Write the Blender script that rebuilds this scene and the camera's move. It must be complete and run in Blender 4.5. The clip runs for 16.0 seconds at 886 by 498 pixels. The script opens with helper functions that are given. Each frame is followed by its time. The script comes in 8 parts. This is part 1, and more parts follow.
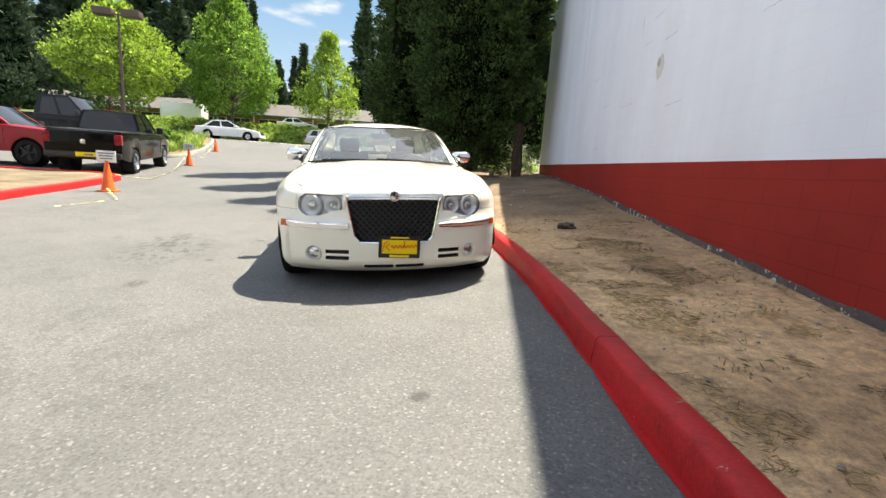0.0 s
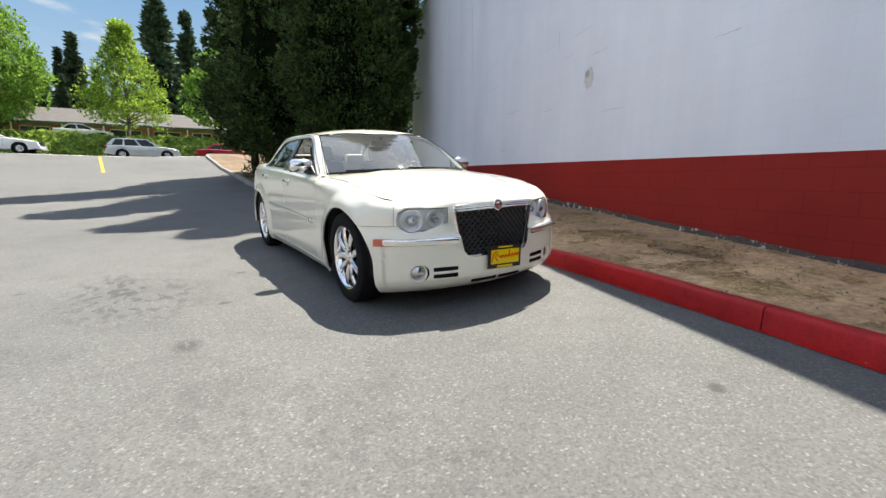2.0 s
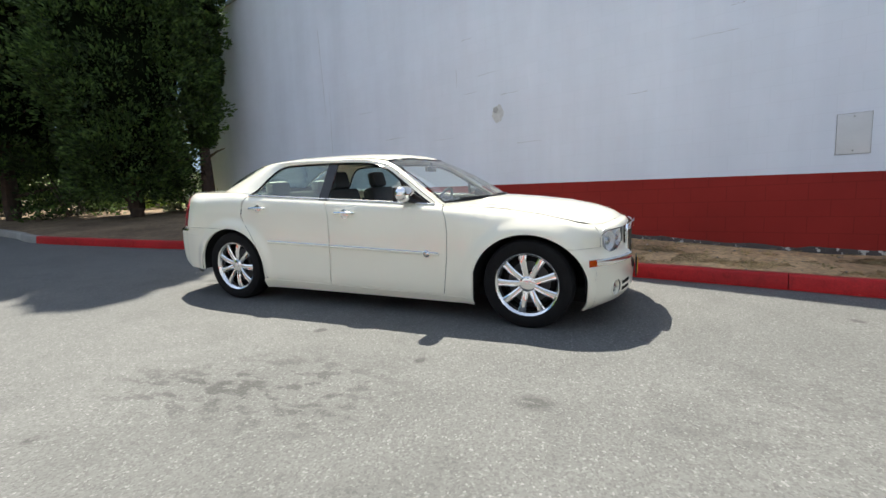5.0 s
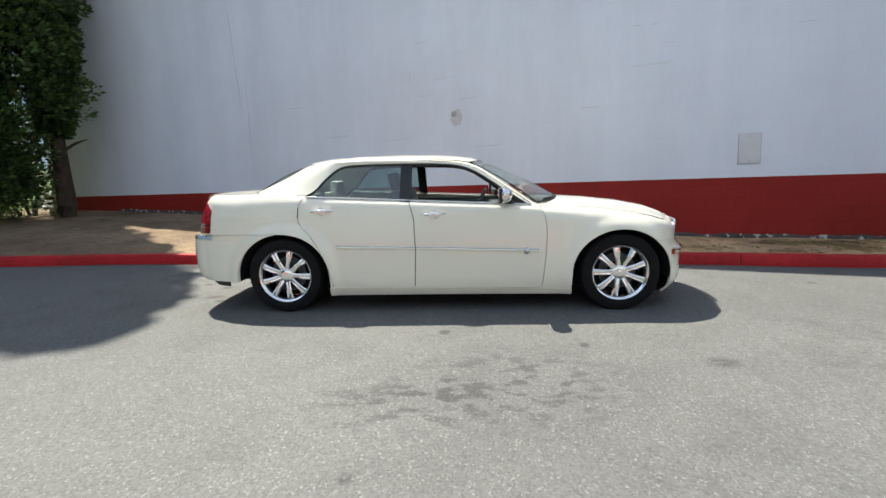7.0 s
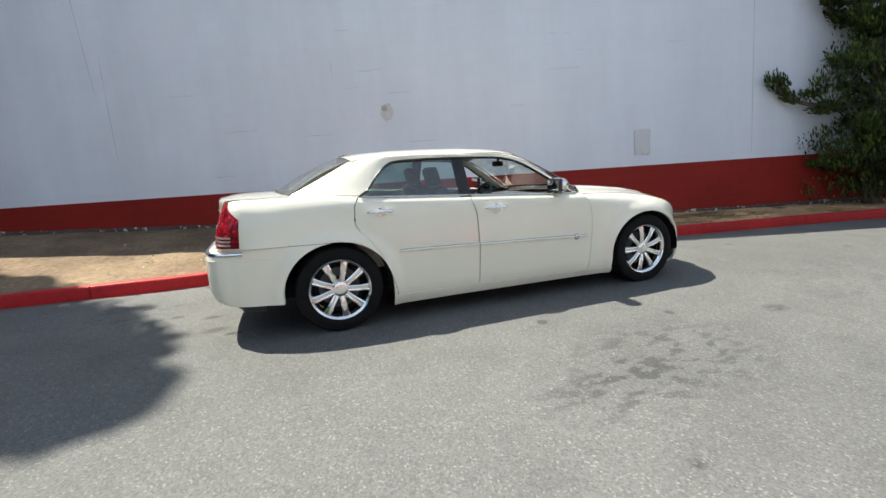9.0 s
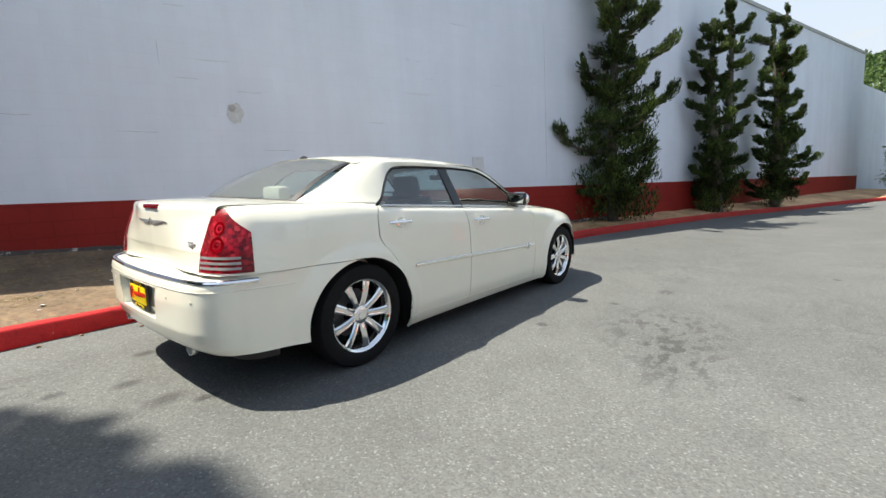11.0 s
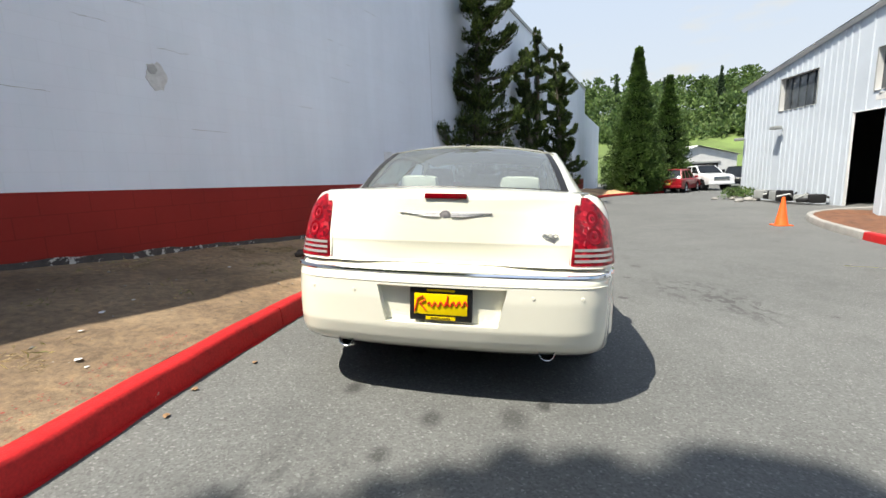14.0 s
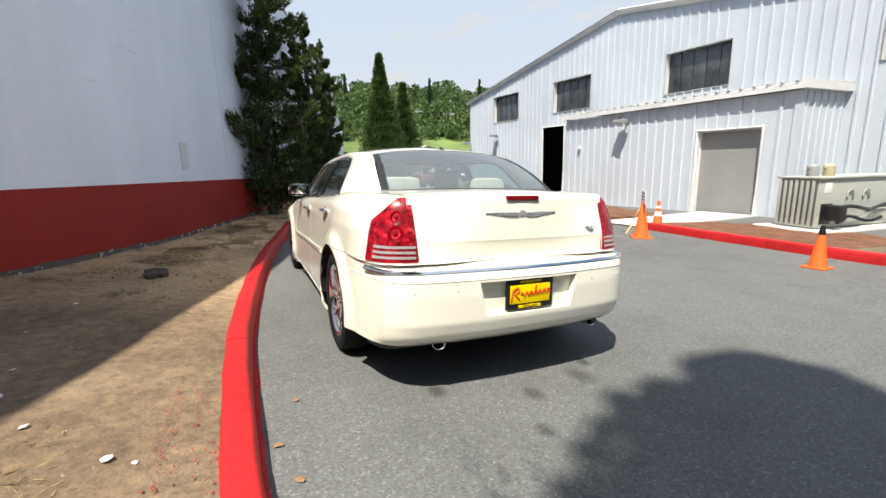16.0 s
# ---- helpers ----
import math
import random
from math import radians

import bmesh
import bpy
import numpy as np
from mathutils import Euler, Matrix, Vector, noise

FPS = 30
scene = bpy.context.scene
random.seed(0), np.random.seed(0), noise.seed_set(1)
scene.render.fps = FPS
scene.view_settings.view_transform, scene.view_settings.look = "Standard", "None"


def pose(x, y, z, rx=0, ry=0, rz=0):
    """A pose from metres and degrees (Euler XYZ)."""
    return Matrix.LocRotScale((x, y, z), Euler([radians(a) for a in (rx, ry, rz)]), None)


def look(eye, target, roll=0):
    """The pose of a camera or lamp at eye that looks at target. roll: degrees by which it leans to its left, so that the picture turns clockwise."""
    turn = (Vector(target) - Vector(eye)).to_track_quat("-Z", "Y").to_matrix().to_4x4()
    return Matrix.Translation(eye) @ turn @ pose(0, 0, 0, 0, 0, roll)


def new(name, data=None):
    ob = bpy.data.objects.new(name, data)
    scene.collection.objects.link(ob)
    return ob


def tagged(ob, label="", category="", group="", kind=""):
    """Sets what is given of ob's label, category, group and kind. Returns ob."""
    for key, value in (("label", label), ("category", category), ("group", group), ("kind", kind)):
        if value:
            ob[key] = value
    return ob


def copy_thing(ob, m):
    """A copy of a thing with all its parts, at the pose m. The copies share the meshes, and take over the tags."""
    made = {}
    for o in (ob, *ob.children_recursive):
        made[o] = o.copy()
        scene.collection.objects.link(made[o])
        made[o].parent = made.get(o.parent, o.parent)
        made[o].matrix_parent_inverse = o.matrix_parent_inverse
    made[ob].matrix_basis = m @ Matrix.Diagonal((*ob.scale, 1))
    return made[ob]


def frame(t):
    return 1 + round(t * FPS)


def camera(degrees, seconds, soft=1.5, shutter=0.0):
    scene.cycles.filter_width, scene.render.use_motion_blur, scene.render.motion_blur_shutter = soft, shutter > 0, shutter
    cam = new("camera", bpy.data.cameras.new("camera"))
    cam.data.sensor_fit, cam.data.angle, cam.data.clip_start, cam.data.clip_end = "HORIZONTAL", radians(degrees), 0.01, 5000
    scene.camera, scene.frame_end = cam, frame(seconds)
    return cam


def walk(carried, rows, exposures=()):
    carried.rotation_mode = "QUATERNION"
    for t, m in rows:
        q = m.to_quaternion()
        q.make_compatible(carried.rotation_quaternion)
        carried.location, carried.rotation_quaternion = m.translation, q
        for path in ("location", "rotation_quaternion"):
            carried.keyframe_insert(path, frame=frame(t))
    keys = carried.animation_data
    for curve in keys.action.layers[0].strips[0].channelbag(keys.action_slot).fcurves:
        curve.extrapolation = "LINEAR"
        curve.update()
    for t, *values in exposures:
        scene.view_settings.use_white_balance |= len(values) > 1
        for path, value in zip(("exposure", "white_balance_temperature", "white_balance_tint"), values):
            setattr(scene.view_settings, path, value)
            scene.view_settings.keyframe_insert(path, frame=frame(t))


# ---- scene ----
cam = camera(91.0, 16.0)
PATH = [
    (0, (-0.26, -5.539, 1.029), (0.114, -3.616, 0.624), 1.1),
    (0.5, (-0.673, -5.418, 1.016), (-0.169, -3.52, 0.64), -0.4),
    (1, (-1.133, -5.217, 1.034), (-0.524, -3.35, 0.655), 0.0),
    (1.5, (-1.64, -5.001, 1.047), (-0.741, -3.259, 0.649), -1.1),
    (2, (-2.059, -4.687, 1.052), (-0.993, -3.039, 0.664), -1.2),
    (2.5, (-2.504, -4.375, 1.037), (-1.207, -2.898, 0.664), -2.7),
    (3, (-2.888, -3.991, 1.061), (-1.463, -2.65, 0.645), -4.7),
    (3.5, (-3.241, -3.573, 1.075), (-1.671, -2.387, 0.717), -4.9),
    (4, (-3.563, -3.14, 1.104), (-1.903, -2.101, 0.695), -4.5),
    (4.5, (-3.83, -2.676, 1.131), (-2.112, -1.72, 0.766), -2.6),
    (5, (-4.118, -2.225, 1.167), (-2.306, -1.439, 0.85), -1.9),
    (5.2, (-4.209, -2.027, 1.171), (-2.38, -1.277, 0.866), -2.5),
    (7.3, (-4.762, 0.132, 1.237), (-2.794, 0.149, 0.877), -2.9),
    (7.5, (-4.741, 0.339, 1.226), (-2.781, 0.324, 0.829), -5.0),
    (8, (-4.671, 0.842, 1.27), (-2.714, 0.69, 0.885), -5.5),
    (8.5, (-4.58, 1.351, 1.285), (-2.665, 0.901, 0.922), -4.9),
    (9, (-4.358, 1.8, 1.276), (-2.495, 1.176, 0.903), -3.0),
    (9.5, (-4.154, 2.261, 1.267), (-2.414, 1.341, 0.912), -2.3),
    (9.7, (-4.043, 2.43, 1.261), (-2.347, 1.436, 0.891), -2.1),
    (11.8, (-2.442, 3.837, 1.217), (-1.417, 2.141, 0.945), -0.4),
    (12, (-2.282, 3.96, 1.219), (-1.276, 2.257, 0.921), -0.5),
    (12.5, (-1.818, 4.185, 1.192), (-0.887, 2.451, 0.836), -0.3),
    (13, (-1.343, 4.41, 1.179), (-0.618, 2.574, 0.854), -0.2),
    (13.5, (-0.83, 4.519, 1.161), (-0.284, 2.632, 0.783), -0.1),
    (14, (-0.358, 4.583, 1.162), (-0.028, 2.635, 0.853), 0.7),
    (14.5, (0.11, 4.634, 1.151), (0.145, 2.67, 0.775), -0.1),
    (15, (0.567, 4.581, 1.153), (0.384, 2.62, 0.803), 0.6),
    (15.5, (1.024, 4.592, 1.168), (0.468, 2.697, 0.854), 0.2),
    (16, (1.438, 4.499, 1.187), (0.625, 2.699, 0.87), 0.7),
]
# the road beside the kerb leans a little against true level
TILT = pose(0, 0, 0, 1.146, -2.576, 0)
walk(cam, [(t, TILT @ look(eye, target, roll)) for t, eye, target, roll in PATH], [(0, 1.78, 7450, 9), (1.5, 1.51, 7050, 9), (3.5, 1.36, 6850, 8), (9, 1.27, 6900, 6), (12.5, 1.23, 6850, 6), (16, 1.1, 6850, 8)])


# ---- light ----
SUN_SHIFT = (-0.383, -0.368)  # shift of a shadow for each metre of height
world = bpy.data.worlds.new("sky")
scene.world = world
world.use_nodes = True
wn = world.node_tree.nodes
sky = wn.new("ShaderNodeTexSky")
sky.sky_type = "NISHITA"
sky.sun_disc = False
sun_el = math.atan2(1.0, math.hypot(*SUN_SHIFT))
sky.sun_elevation = sun_el
sky.sun_rotation = math.atan2(-SUN_SHIFT[0], -SUN_SHIFT[1])
sky.air_density, sky.dust_density, sky.ozone_density = 1.0, 0.25, 1.6
haze = wn.new("ShaderNodeHueSaturation")  # thin high cloud takes some of the blue out
haze.inputs["Saturation"].default_value = 0.62
world.node_tree.links.new(sky.outputs[0], haze.inputs["Color"])
world.node_tree.links.new(haze.outputs[0], wn["Background"].inputs[0])
wn["Background"].inputs[1].default_value = 0.12
sun_data = bpy.data.lights.new("sun", "SUN")
sun_data.energy, sun_data.angle, sun_data.color = 4.1, radians(0.5), (1.0, 0.95, 0.88)
sun = new("sun", sun_data)
sun.matrix_world = look((-SUN_SHIFT[0] * 30, -SUN_SHIFT[1] * 30, 30), (0, 0, 0))


# the sky low over the land: deep blue to the north, hazier round to the south, with thin cloud
def sky_ring():
    m = bpy.data.materials.new("low_sky")
    m.use_nodes = True
    n, l = m.node_tree.nodes, m.node_tree.links
    n.remove(n["Principled BSDF"])
    tc, sp, em = n.new("ShaderNodeTexCoord"), n.new("ShaderNodeSeparateXYZ"), n.new("ShaderNodeEmission")
    l.new(tc.outputs["Object"], sp.inputs[0])
    def spread(source, a, b):
        r = n.new("ShaderNodeMapRange")
        r.interpolation_type = "SMOOTHSTEP"
        r.inputs["From Min"].default_value, r.inputs["From Max"].default_value = a, b
        l.new(source, r.inputs["Value"])
        return r.outputs[0]
    def mix(fac, a, b):
        x = n.new("ShaderNodeMix")
        x.data_type = "RGBA"
        l.new(fac, x.inputs[0])
        for k, s in ((6, a), (7, b)):
            if isinstance(s, tuple):
                x.inputs[k].default_value = (*s, 1)
            else:
                l.new(s, x.inputs[k])
        return x.outputs[2]
    up = spread(sp.outputs["Z"], 40, 620)
    north = mix(up, (0.19, 0.26, 0.33), (0.085, 0.165, 0.285))
    south = mix(up, (0.34, 0.375, 0.43), (0.295, 0.35, 0.45))
    both = mix(spread(sp.outputs["Y"], 900, -300), north, south)
    mp, nz = n.new("ShaderNodeMapping"), n.new("ShaderNodeTexNoise")
    mp.inputs["Scale"].default_value = (0.004, 0.004, 0.012)
    nz.inputs["Scale"].default_value, nz.inputs["Detail"].default_value = 1.0, 6.0
    l.new(tc.outputs["Object"], mp.inputs[0])
    l.new(mp.outputs[0], nz.inputs["Vector"])
    l.new(mix(spread(nz.outputs[0], 0.56, 0.78), both, (0.36, 0.365, 0.37)), em.inputs[0])
    l.new(em.outputs[0], n["Material Output"].inputs[0])
    k, verts, faces = 96, [], []
    for i in range(k):
        a = 2 * math.pi * i / k
        verts += [(1500 * math.cos(a), 1500 * math.sin(a), z) for z in (-60, 800)]
        j = (i + 1) % k
        faces.append((2 * i, 2 * i + 1, 2 * j + 1, 2 * j))
    me = bpy.data.meshes.new("backdrop")
    me.from_pydata(verts, [], faces)
    me.materials.append(m)
    tagged(new("backdrop", me), "pale blue summer sky with thin cloud low over the land", "sky", kind="structure")


sky_ring()


# ---- helpers of this scene ----
class Geo:
    """Collects vertices and faces for one mesh."""

    def __init__(self):
        self.v, self.f = [], []

    def add(self, verts, faces, m=None):
        n = len(self.v)
        self.v += [tuple(m @ Vector(p)) for p in verts] if m else [tuple(p) for p in verts]
        self.f += [tuple(i + n for i in q) for q in faces]
        return self

    def grid(self, rows, flange=0.0, inner=None):
        rows = [list(r) for r in rows]
        if flange:
            rows = [[self._in(p, flange, inner) for p in rows[0]]] + rows + [[self._in(p, flange, inner) for p in rows[-1]]]
            rows = [[self._in(r[0], flange, inner)] + r + [self._in(r[-1], flange, inner)] for r in rows]
        nv = len(rows[0])
        self.add([p for r in rows for p in r], [(i * nv + j, i * nv + j + 1, (i + 1) * nv + j + 1, (i + 1) * nv + j) for i in range(len(rows) - 1) for j in range(nv - 1)])
        return self

    @staticmethod
    def _in(p, d, inner):
        p, c = Vector(p), Vector(inner) if inner else Vector((0, p[1] * 0.8, 0.7))
        return tuple(p + (c - p).normalized() * d)

    def box(self, x0, x1, y0, y1, z0, z1, m=None):
        v = [(x, y, z) for z in (z0, z1) for x, y in ((x0, y0), (x1, y0), (x1, y1), (x0, y1))]
        return self.add(v, [(3, 2, 1, 0), (4, 5, 6, 7), (0, 1, 5, 4), (1, 2, 6, 5), (2, 3, 7, 6), (3, 0, 4, 7)], m)

    def rbox(self, x0, x1, y0, y1, z0, z1, r=0.01, m=None):
        """A box whose edges are cut at 45 degrees."""
        bm = bmesh.new()
        bmesh.ops.create_cube(bm, size=1.0)
        for p in bm.verts:
            p.co = Vector(((x0 + x1) / 2 + p.co.x * (x1 - x0), (y0 + y1) / 2 + p.co.y * (y1 - y0), (z0 + z1) / 2 + p.co.z * (z1 - z0)))
        bmesh.ops.bevel(bm, geom=bm.edges[:], offset=r, segments=2, affect="EDGES", profile=0.6)
        return self.take(bm, m)

    def take(self, bm, m=None):
        bm.verts.index_update()
        self.add([p.co.copy() for p in bm.verts], [[p.index for p in q.verts] for q in bm.faces], m)
        bm.free()
        return self

    def tube(self, pts, r, n=8, closed=False, flat=1.0, up=(0, 0, 1), m=None, caps=True):
        """A round bar along pts; r a number or one for each point; flat squeezes it along up."""
        pts = [Vector(p) for p in pts]
        k, rings = len(pts), []
        for i, p in enumerate(pts):
            a = pts[(i - 1) % k] if closed or i else p
            b = pts[(i + 1) % k] if closed or i < k - 1 else p
            t = (b - a).normalized()
            s = t.cross(Vector(up))
            s = s.normalized() if s.length > 1e-4 else t.orthogonal().normalized()
            u = s.cross(t).normalized()
            rad = r[i] if isinstance(r, (list, tuple)) else r
            rings.append([p + (s * math.cos(2 * math.pi * j / n) + u * flat * math.sin(2 * math.pi * j / n)) * rad for j in range(n)])
        f = []
        for i in range(k if closed else k - 1):
            for j in range(n):
                f.append((i * n + j, i * n + (j + 1) % n, ((i + 1) % k) * n + (j + 1) % n, ((i + 1) % k) * n + j))
        if caps and not closed:
            f += [tuple(range(n))[::-1], tuple(range((k - 1) * n, k * n))]
        return self.add([p for q in rings for p in q], f, m)

    def lathe(self, prof, n=32, m=None, caps=False):
        """Turns (radius, height) pairs round z."""
        v = [(r * math.cos(2 * math.pi * j / n), r * math.sin(2 * math.pi * j / n), a) for r, a in prof for j in range(n)]
        f = [(i * n + j, i * n + (j + 1) % n, (i + 1) * n + (j + 1) % n, (i + 1) * n + j) for i in range(len(prof) - 1) for j in range(n)]
        for i in (0, len(prof) - 1) if caps else ():
            if prof[i][0] > 1e-5:
                f.append(tuple(i * n + j for j in range(n)))
        return self.add(v, f, m)

    def prism(self, poly, a, b, m=None):
        """Extrudes a flat outline (x, y) from height a to b."""
        n = len(poly)
        v = [(x, y, a) for x, y in poly] + [(x, y, b) for x, y in poly]
        f = [tuple(range(n))[::-1], tuple(range(n, 2 * n))] + [(i, (i + 1) % n, n + (i + 1) % n, n + i) for i in range(n)]
        return self.add(v, f, m)

    def mesh(self, name, material, smooth=35):
        me = bpy.data.meshes.new(name)
        me.from_pydata(self.v, [], self.f)
        me.materials.append(material)
        if smooth:
            me.shade_smooth()
            me.set_sharp_from_angle(angle=radians(smooth))
        me.update()
        return me


def part(name, geo, material, parent=None, label="", smooth=35, at=None):
    ob = new(name, geo if isinstance(geo, bpy.types.Mesh) else geo.mesh(name, material, smooth))
    ob.parent = parent
    if at is not None:
        ob.matrix_basis = at
    return tagged(ob, label) if label else ob


def thing(name, label, category, at=None, group="", kind=""):
    ob = new(name)
    if at is not None:
        ob.matrix_basis = at
    return tagged(ob, label, category, group, kind)


def interp(v, xs, ys):
    return float(np.interp(v, xs, ys))


def spline(pts, n):
    """n points along a smooth curve through pts, evenly spaced."""
    p = [np.array(q, float) for q in pts]
    p = [2 * p[0] - p[1]] + p + [2 * p[-1] - p[-2]]
    out = []
    for i in range(1, len(p) - 2):
        a, b, c, d = p[i - 1 : i + 3]
        for t in np.linspace(0, 1, 24, endpoint=False):
            out.append(0.5 * (2 * b + (c - a) * t + (2 * a - 5 * b + 4 * c - d) * t * t + (3 * b - a - 3 * c + d) * t**3))
    out = np.array(out + [p[-2]])
    s = np.r_[0, np.cumsum(np.linalg.norm(np.diff(out, axis=0), axis=1))]
    q = np.linspace(0, s[-1], n)
    return [tuple(float(np.interp(w, s, out[:, k])) for k in range(out.shape[1])) for w in q]


def lerp(a, b, t):
    return a + (b - a) * t


def smooth(t):
    return t * t * (3 - 2 * t)


# ---- materials ----
def shader(name):
    m = bpy.data.materials.new(name)
    m.use_nodes = True
    return m, m.node_tree.nodes, m.node_tree.links, m.node_tree.nodes["Principled BSDF"]


def noise_node(nodes, links, scale, detail=4.0, rough=0.55, coord="Object", stretch=None):
    tc = nodes.new("ShaderNodeTexCoord")
    n = nodes.new("ShaderNodeTexNoise")
    n.inputs["Scale"].default_value, n.inputs["Detail"].default_value, n.inputs["Roughness"].default_value = scale, detail, rough
    src = tc.outputs[coord]
    if stretch:
        mp = nodes.new("ShaderNodeMapping")
        mp.inputs["Scale"].default_value = stretch
        links.new(src, mp.inputs[0])
        src = mp.outputs[0]
    links.new(src, n.inputs["Vector"])
    return n


def ramp(nodes, links, source, stops):
    r = nodes.new("ShaderNodeValToRGB")
    e = r.color_ramp.elements
    while len(e) < len(stops):
        e.new(0.5)
    for q, (pos, col) in zip(e, stops):
        q.position, q.color = pos, (*col, 1) if len(col) == 3 else col
    links.new(source, r.inputs[0])
    return r


def grey(v):
    return (v, v, v)


def blend(nodes, links, fac, a, b, mode="MIX"):
    m = nodes.new("ShaderNodeMix")
    m.data_type, m.blend_type = "RGBA", mode
    for k, s in ((0, fac), (6, a), (7, b)):
        if isinstance(s, (int, float)):
            m.inputs[k].default_value = s
        elif isinstance(s, tuple):
            m.inputs[k].default_value = (*s, 1)
        else:
            links.new(s, m.inputs[k])
    return m.outputs[2]


def bump(nodes, links, bsdf, source, strength, dist=0.01):
    b = nodes.new("ShaderNodeBump")
    b.inputs["Strength"].default_value, b.inputs["Distance"].default_value = strength, dist
    links.new(source, b.inputs["Height"])
    links.new(b.outputs[0], bsdf.inputs["Normal"])
    return b


def stuff_mat(name, col, rough=0.7, metal=0.0, var=0.12, scale=3.0, fine=40.0, bumped=0.0, coat=0.0, coord="Object", rnd=0.0, spec=0.5):
    """A plain surface whose tone wanders at two scales."""
    m, n, l, b = shader(name)
    a, c = noise_node(n, l, scale, 3, coord=coord), noise_node(n, l, fine, 5, coord=coord)
    lo, hi = tuple(v * (1 - var) for v in col), tuple(min(1, v * (1 + var)) for v in col)
    r1 = ramp(n, l, a.outputs[0], [(0.3, lo), (0.7, hi)])
    r2 = ramp(n, l, c.outputs[0], [(0.3, grey(1 - var * 0.7)), (0.7, grey(1.0))])
    out = blend(n, l, 1.0, r1.outputs[0], r2.outputs[0], "MULTIPLY")
    if rnd:
        oi = n.new("ShaderNodeObjectInfo")
        r3 = ramp(n, l, oi.outputs["Random"], [(0.0, grey(1 - rnd)), (1.0, grey(1.0))])
        out = blend(n, l, 1.0, out, r3.outputs[0], "MULTIPLY")
    l.new(out, b.inputs["Base Color"])
    b.inputs["Roughness"].default_value, b.inputs["Metallic"].default_value = rough, metal
    b.inputs["Coat Weight"].default_value, b.inputs["Coat Roughness"].default_value = coat, 0.03
    b.inputs["Specular IOR Level"].default_value = spec
    if bumped:
        bump(n, l, b, c.outputs[0], bumped)
    return m


def glass_mat(name, tint, gloss=0.03, ior=1.5, pale_film=0.0):
    """A thin pane: tinted, clear, with an added pale film and a mirror gleam that grows at a slant."""
    m, n, l, b = shader(name)
    n.remove(b)
    t, g, x, f = n.new("ShaderNodeBsdfTransparent"), n.new("ShaderNodeBsdfGlossy"), n.new("ShaderNodeMixShader"), n.new("ShaderNodeLayerWeight")
    t.inputs[0].default_value, g.inputs["Roughness"].default_value, f.inputs[0].default_value = (*tint, 1), gloss, 0.5
    p, s = n.new("ShaderNodeMath"), n.new("ShaderNodeMath")
    p.operation, p.inputs[1].default_value = "POWER", 5.0
    l.new(f.outputs["Facing"], p.inputs[0])
    f0 = 2 * ((ior - 1) / (ior + 1)) ** 2  # both faces of the pane
    s.operation, s.inputs[1].default_value, s.inputs[2].default_value = "MULTIPLY_ADD", 1 - f0, f0
    l.new(p.outputs[0], s.inputs[0])
    l.new(s.outputs[0], x.inputs[0])
    # pale diffuse film added to brighten dark panes like haze on the glass
    film, dx = n.new("ShaderNodeBsdfDiffuse"), n.new("ShaderNodeMixShader")
    film.inputs[0].default_value, dx.inputs[0].default_value = (0.62, 0.66, 0.66, 1), pale_film
    l.new(t.outputs[0], dx.inputs[1])
    l.new(film.outputs[0], dx.inputs[2])
    l.new(dx.outputs[0], x.inputs[1])
    l.new(g.outputs[0], x.inputs[2])
    l.new(x.outputs[0], n["Material Output"].inputs[0])
    return m


PAINT = stuff_mat("cream_paint", (0.86, 0.84, 0.715), 0.28, 0, 0.015, 1.5, 900, 0, 1.0)
CHROME = stuff_mat("chrome", (0.88, 0.89, 0.90), 0.09, 1.0, 0.03, 6, 60)
CHROME_DULL = stuff_mat("dull_chrome", (0.6, 0.61, 0.62), 0.22, 1.0, 0.06, 8, 60)
BLACK = stuff_mat("black_plastic", (0.012, 0.012, 0.013), 0.45, 0, 0.2, 6, 80)
GLOSS_BLACK = stuff_mat("gloss_black", (0.01, 0.01, 0.011), 0.12, 0, 0.1, 6, 80)
# near-black: shade of undersides, wells, recesses and openings put into the colour
SHADOW_BLACK = stuff_mat("shade_black", (0.005, 0.005, 0.005), 0.9, 0, 0.2, 6, 80)
RUBBER = stuff_mat("rubber", (0.009, 0.009, 0.010), 0.8, 0, 0.25, 10, 120, 0.2, spec=0.2)
TRIM_GREY = stuff_mat("grey_trim", (0.09, 0.09, 0.092), 0.6, 0, 0.15, 10, 120, 0.1)
LEATHER = stuff_mat("beige_leather", (0.60, 0.57, 0.50), 0.55, 0, 0.06, 6, 150, 0.2)
SLATE = stuff_mat("slate_leather", (0.06, 0.07, 0.075), 0.5, 0, 0.12, 6, 150, 0.2)
GLASS = glass_mat("clear_glass", (0.84, 0.93, 0.91), 0.02, 1.8, 0.08)
TINTED = glass_mat("green_tinted_glass", (0.62, 0.77, 0.73), 0.02, 2.1, 0.15)
SIDE_GLASS = glass_mat("dark_green_glass", (0.42, 0.57, 0.55), 0.02, 1.7, 0.03)
LENS = glass_mat("lamp_cover", (0.93, 0.95, 0.96))
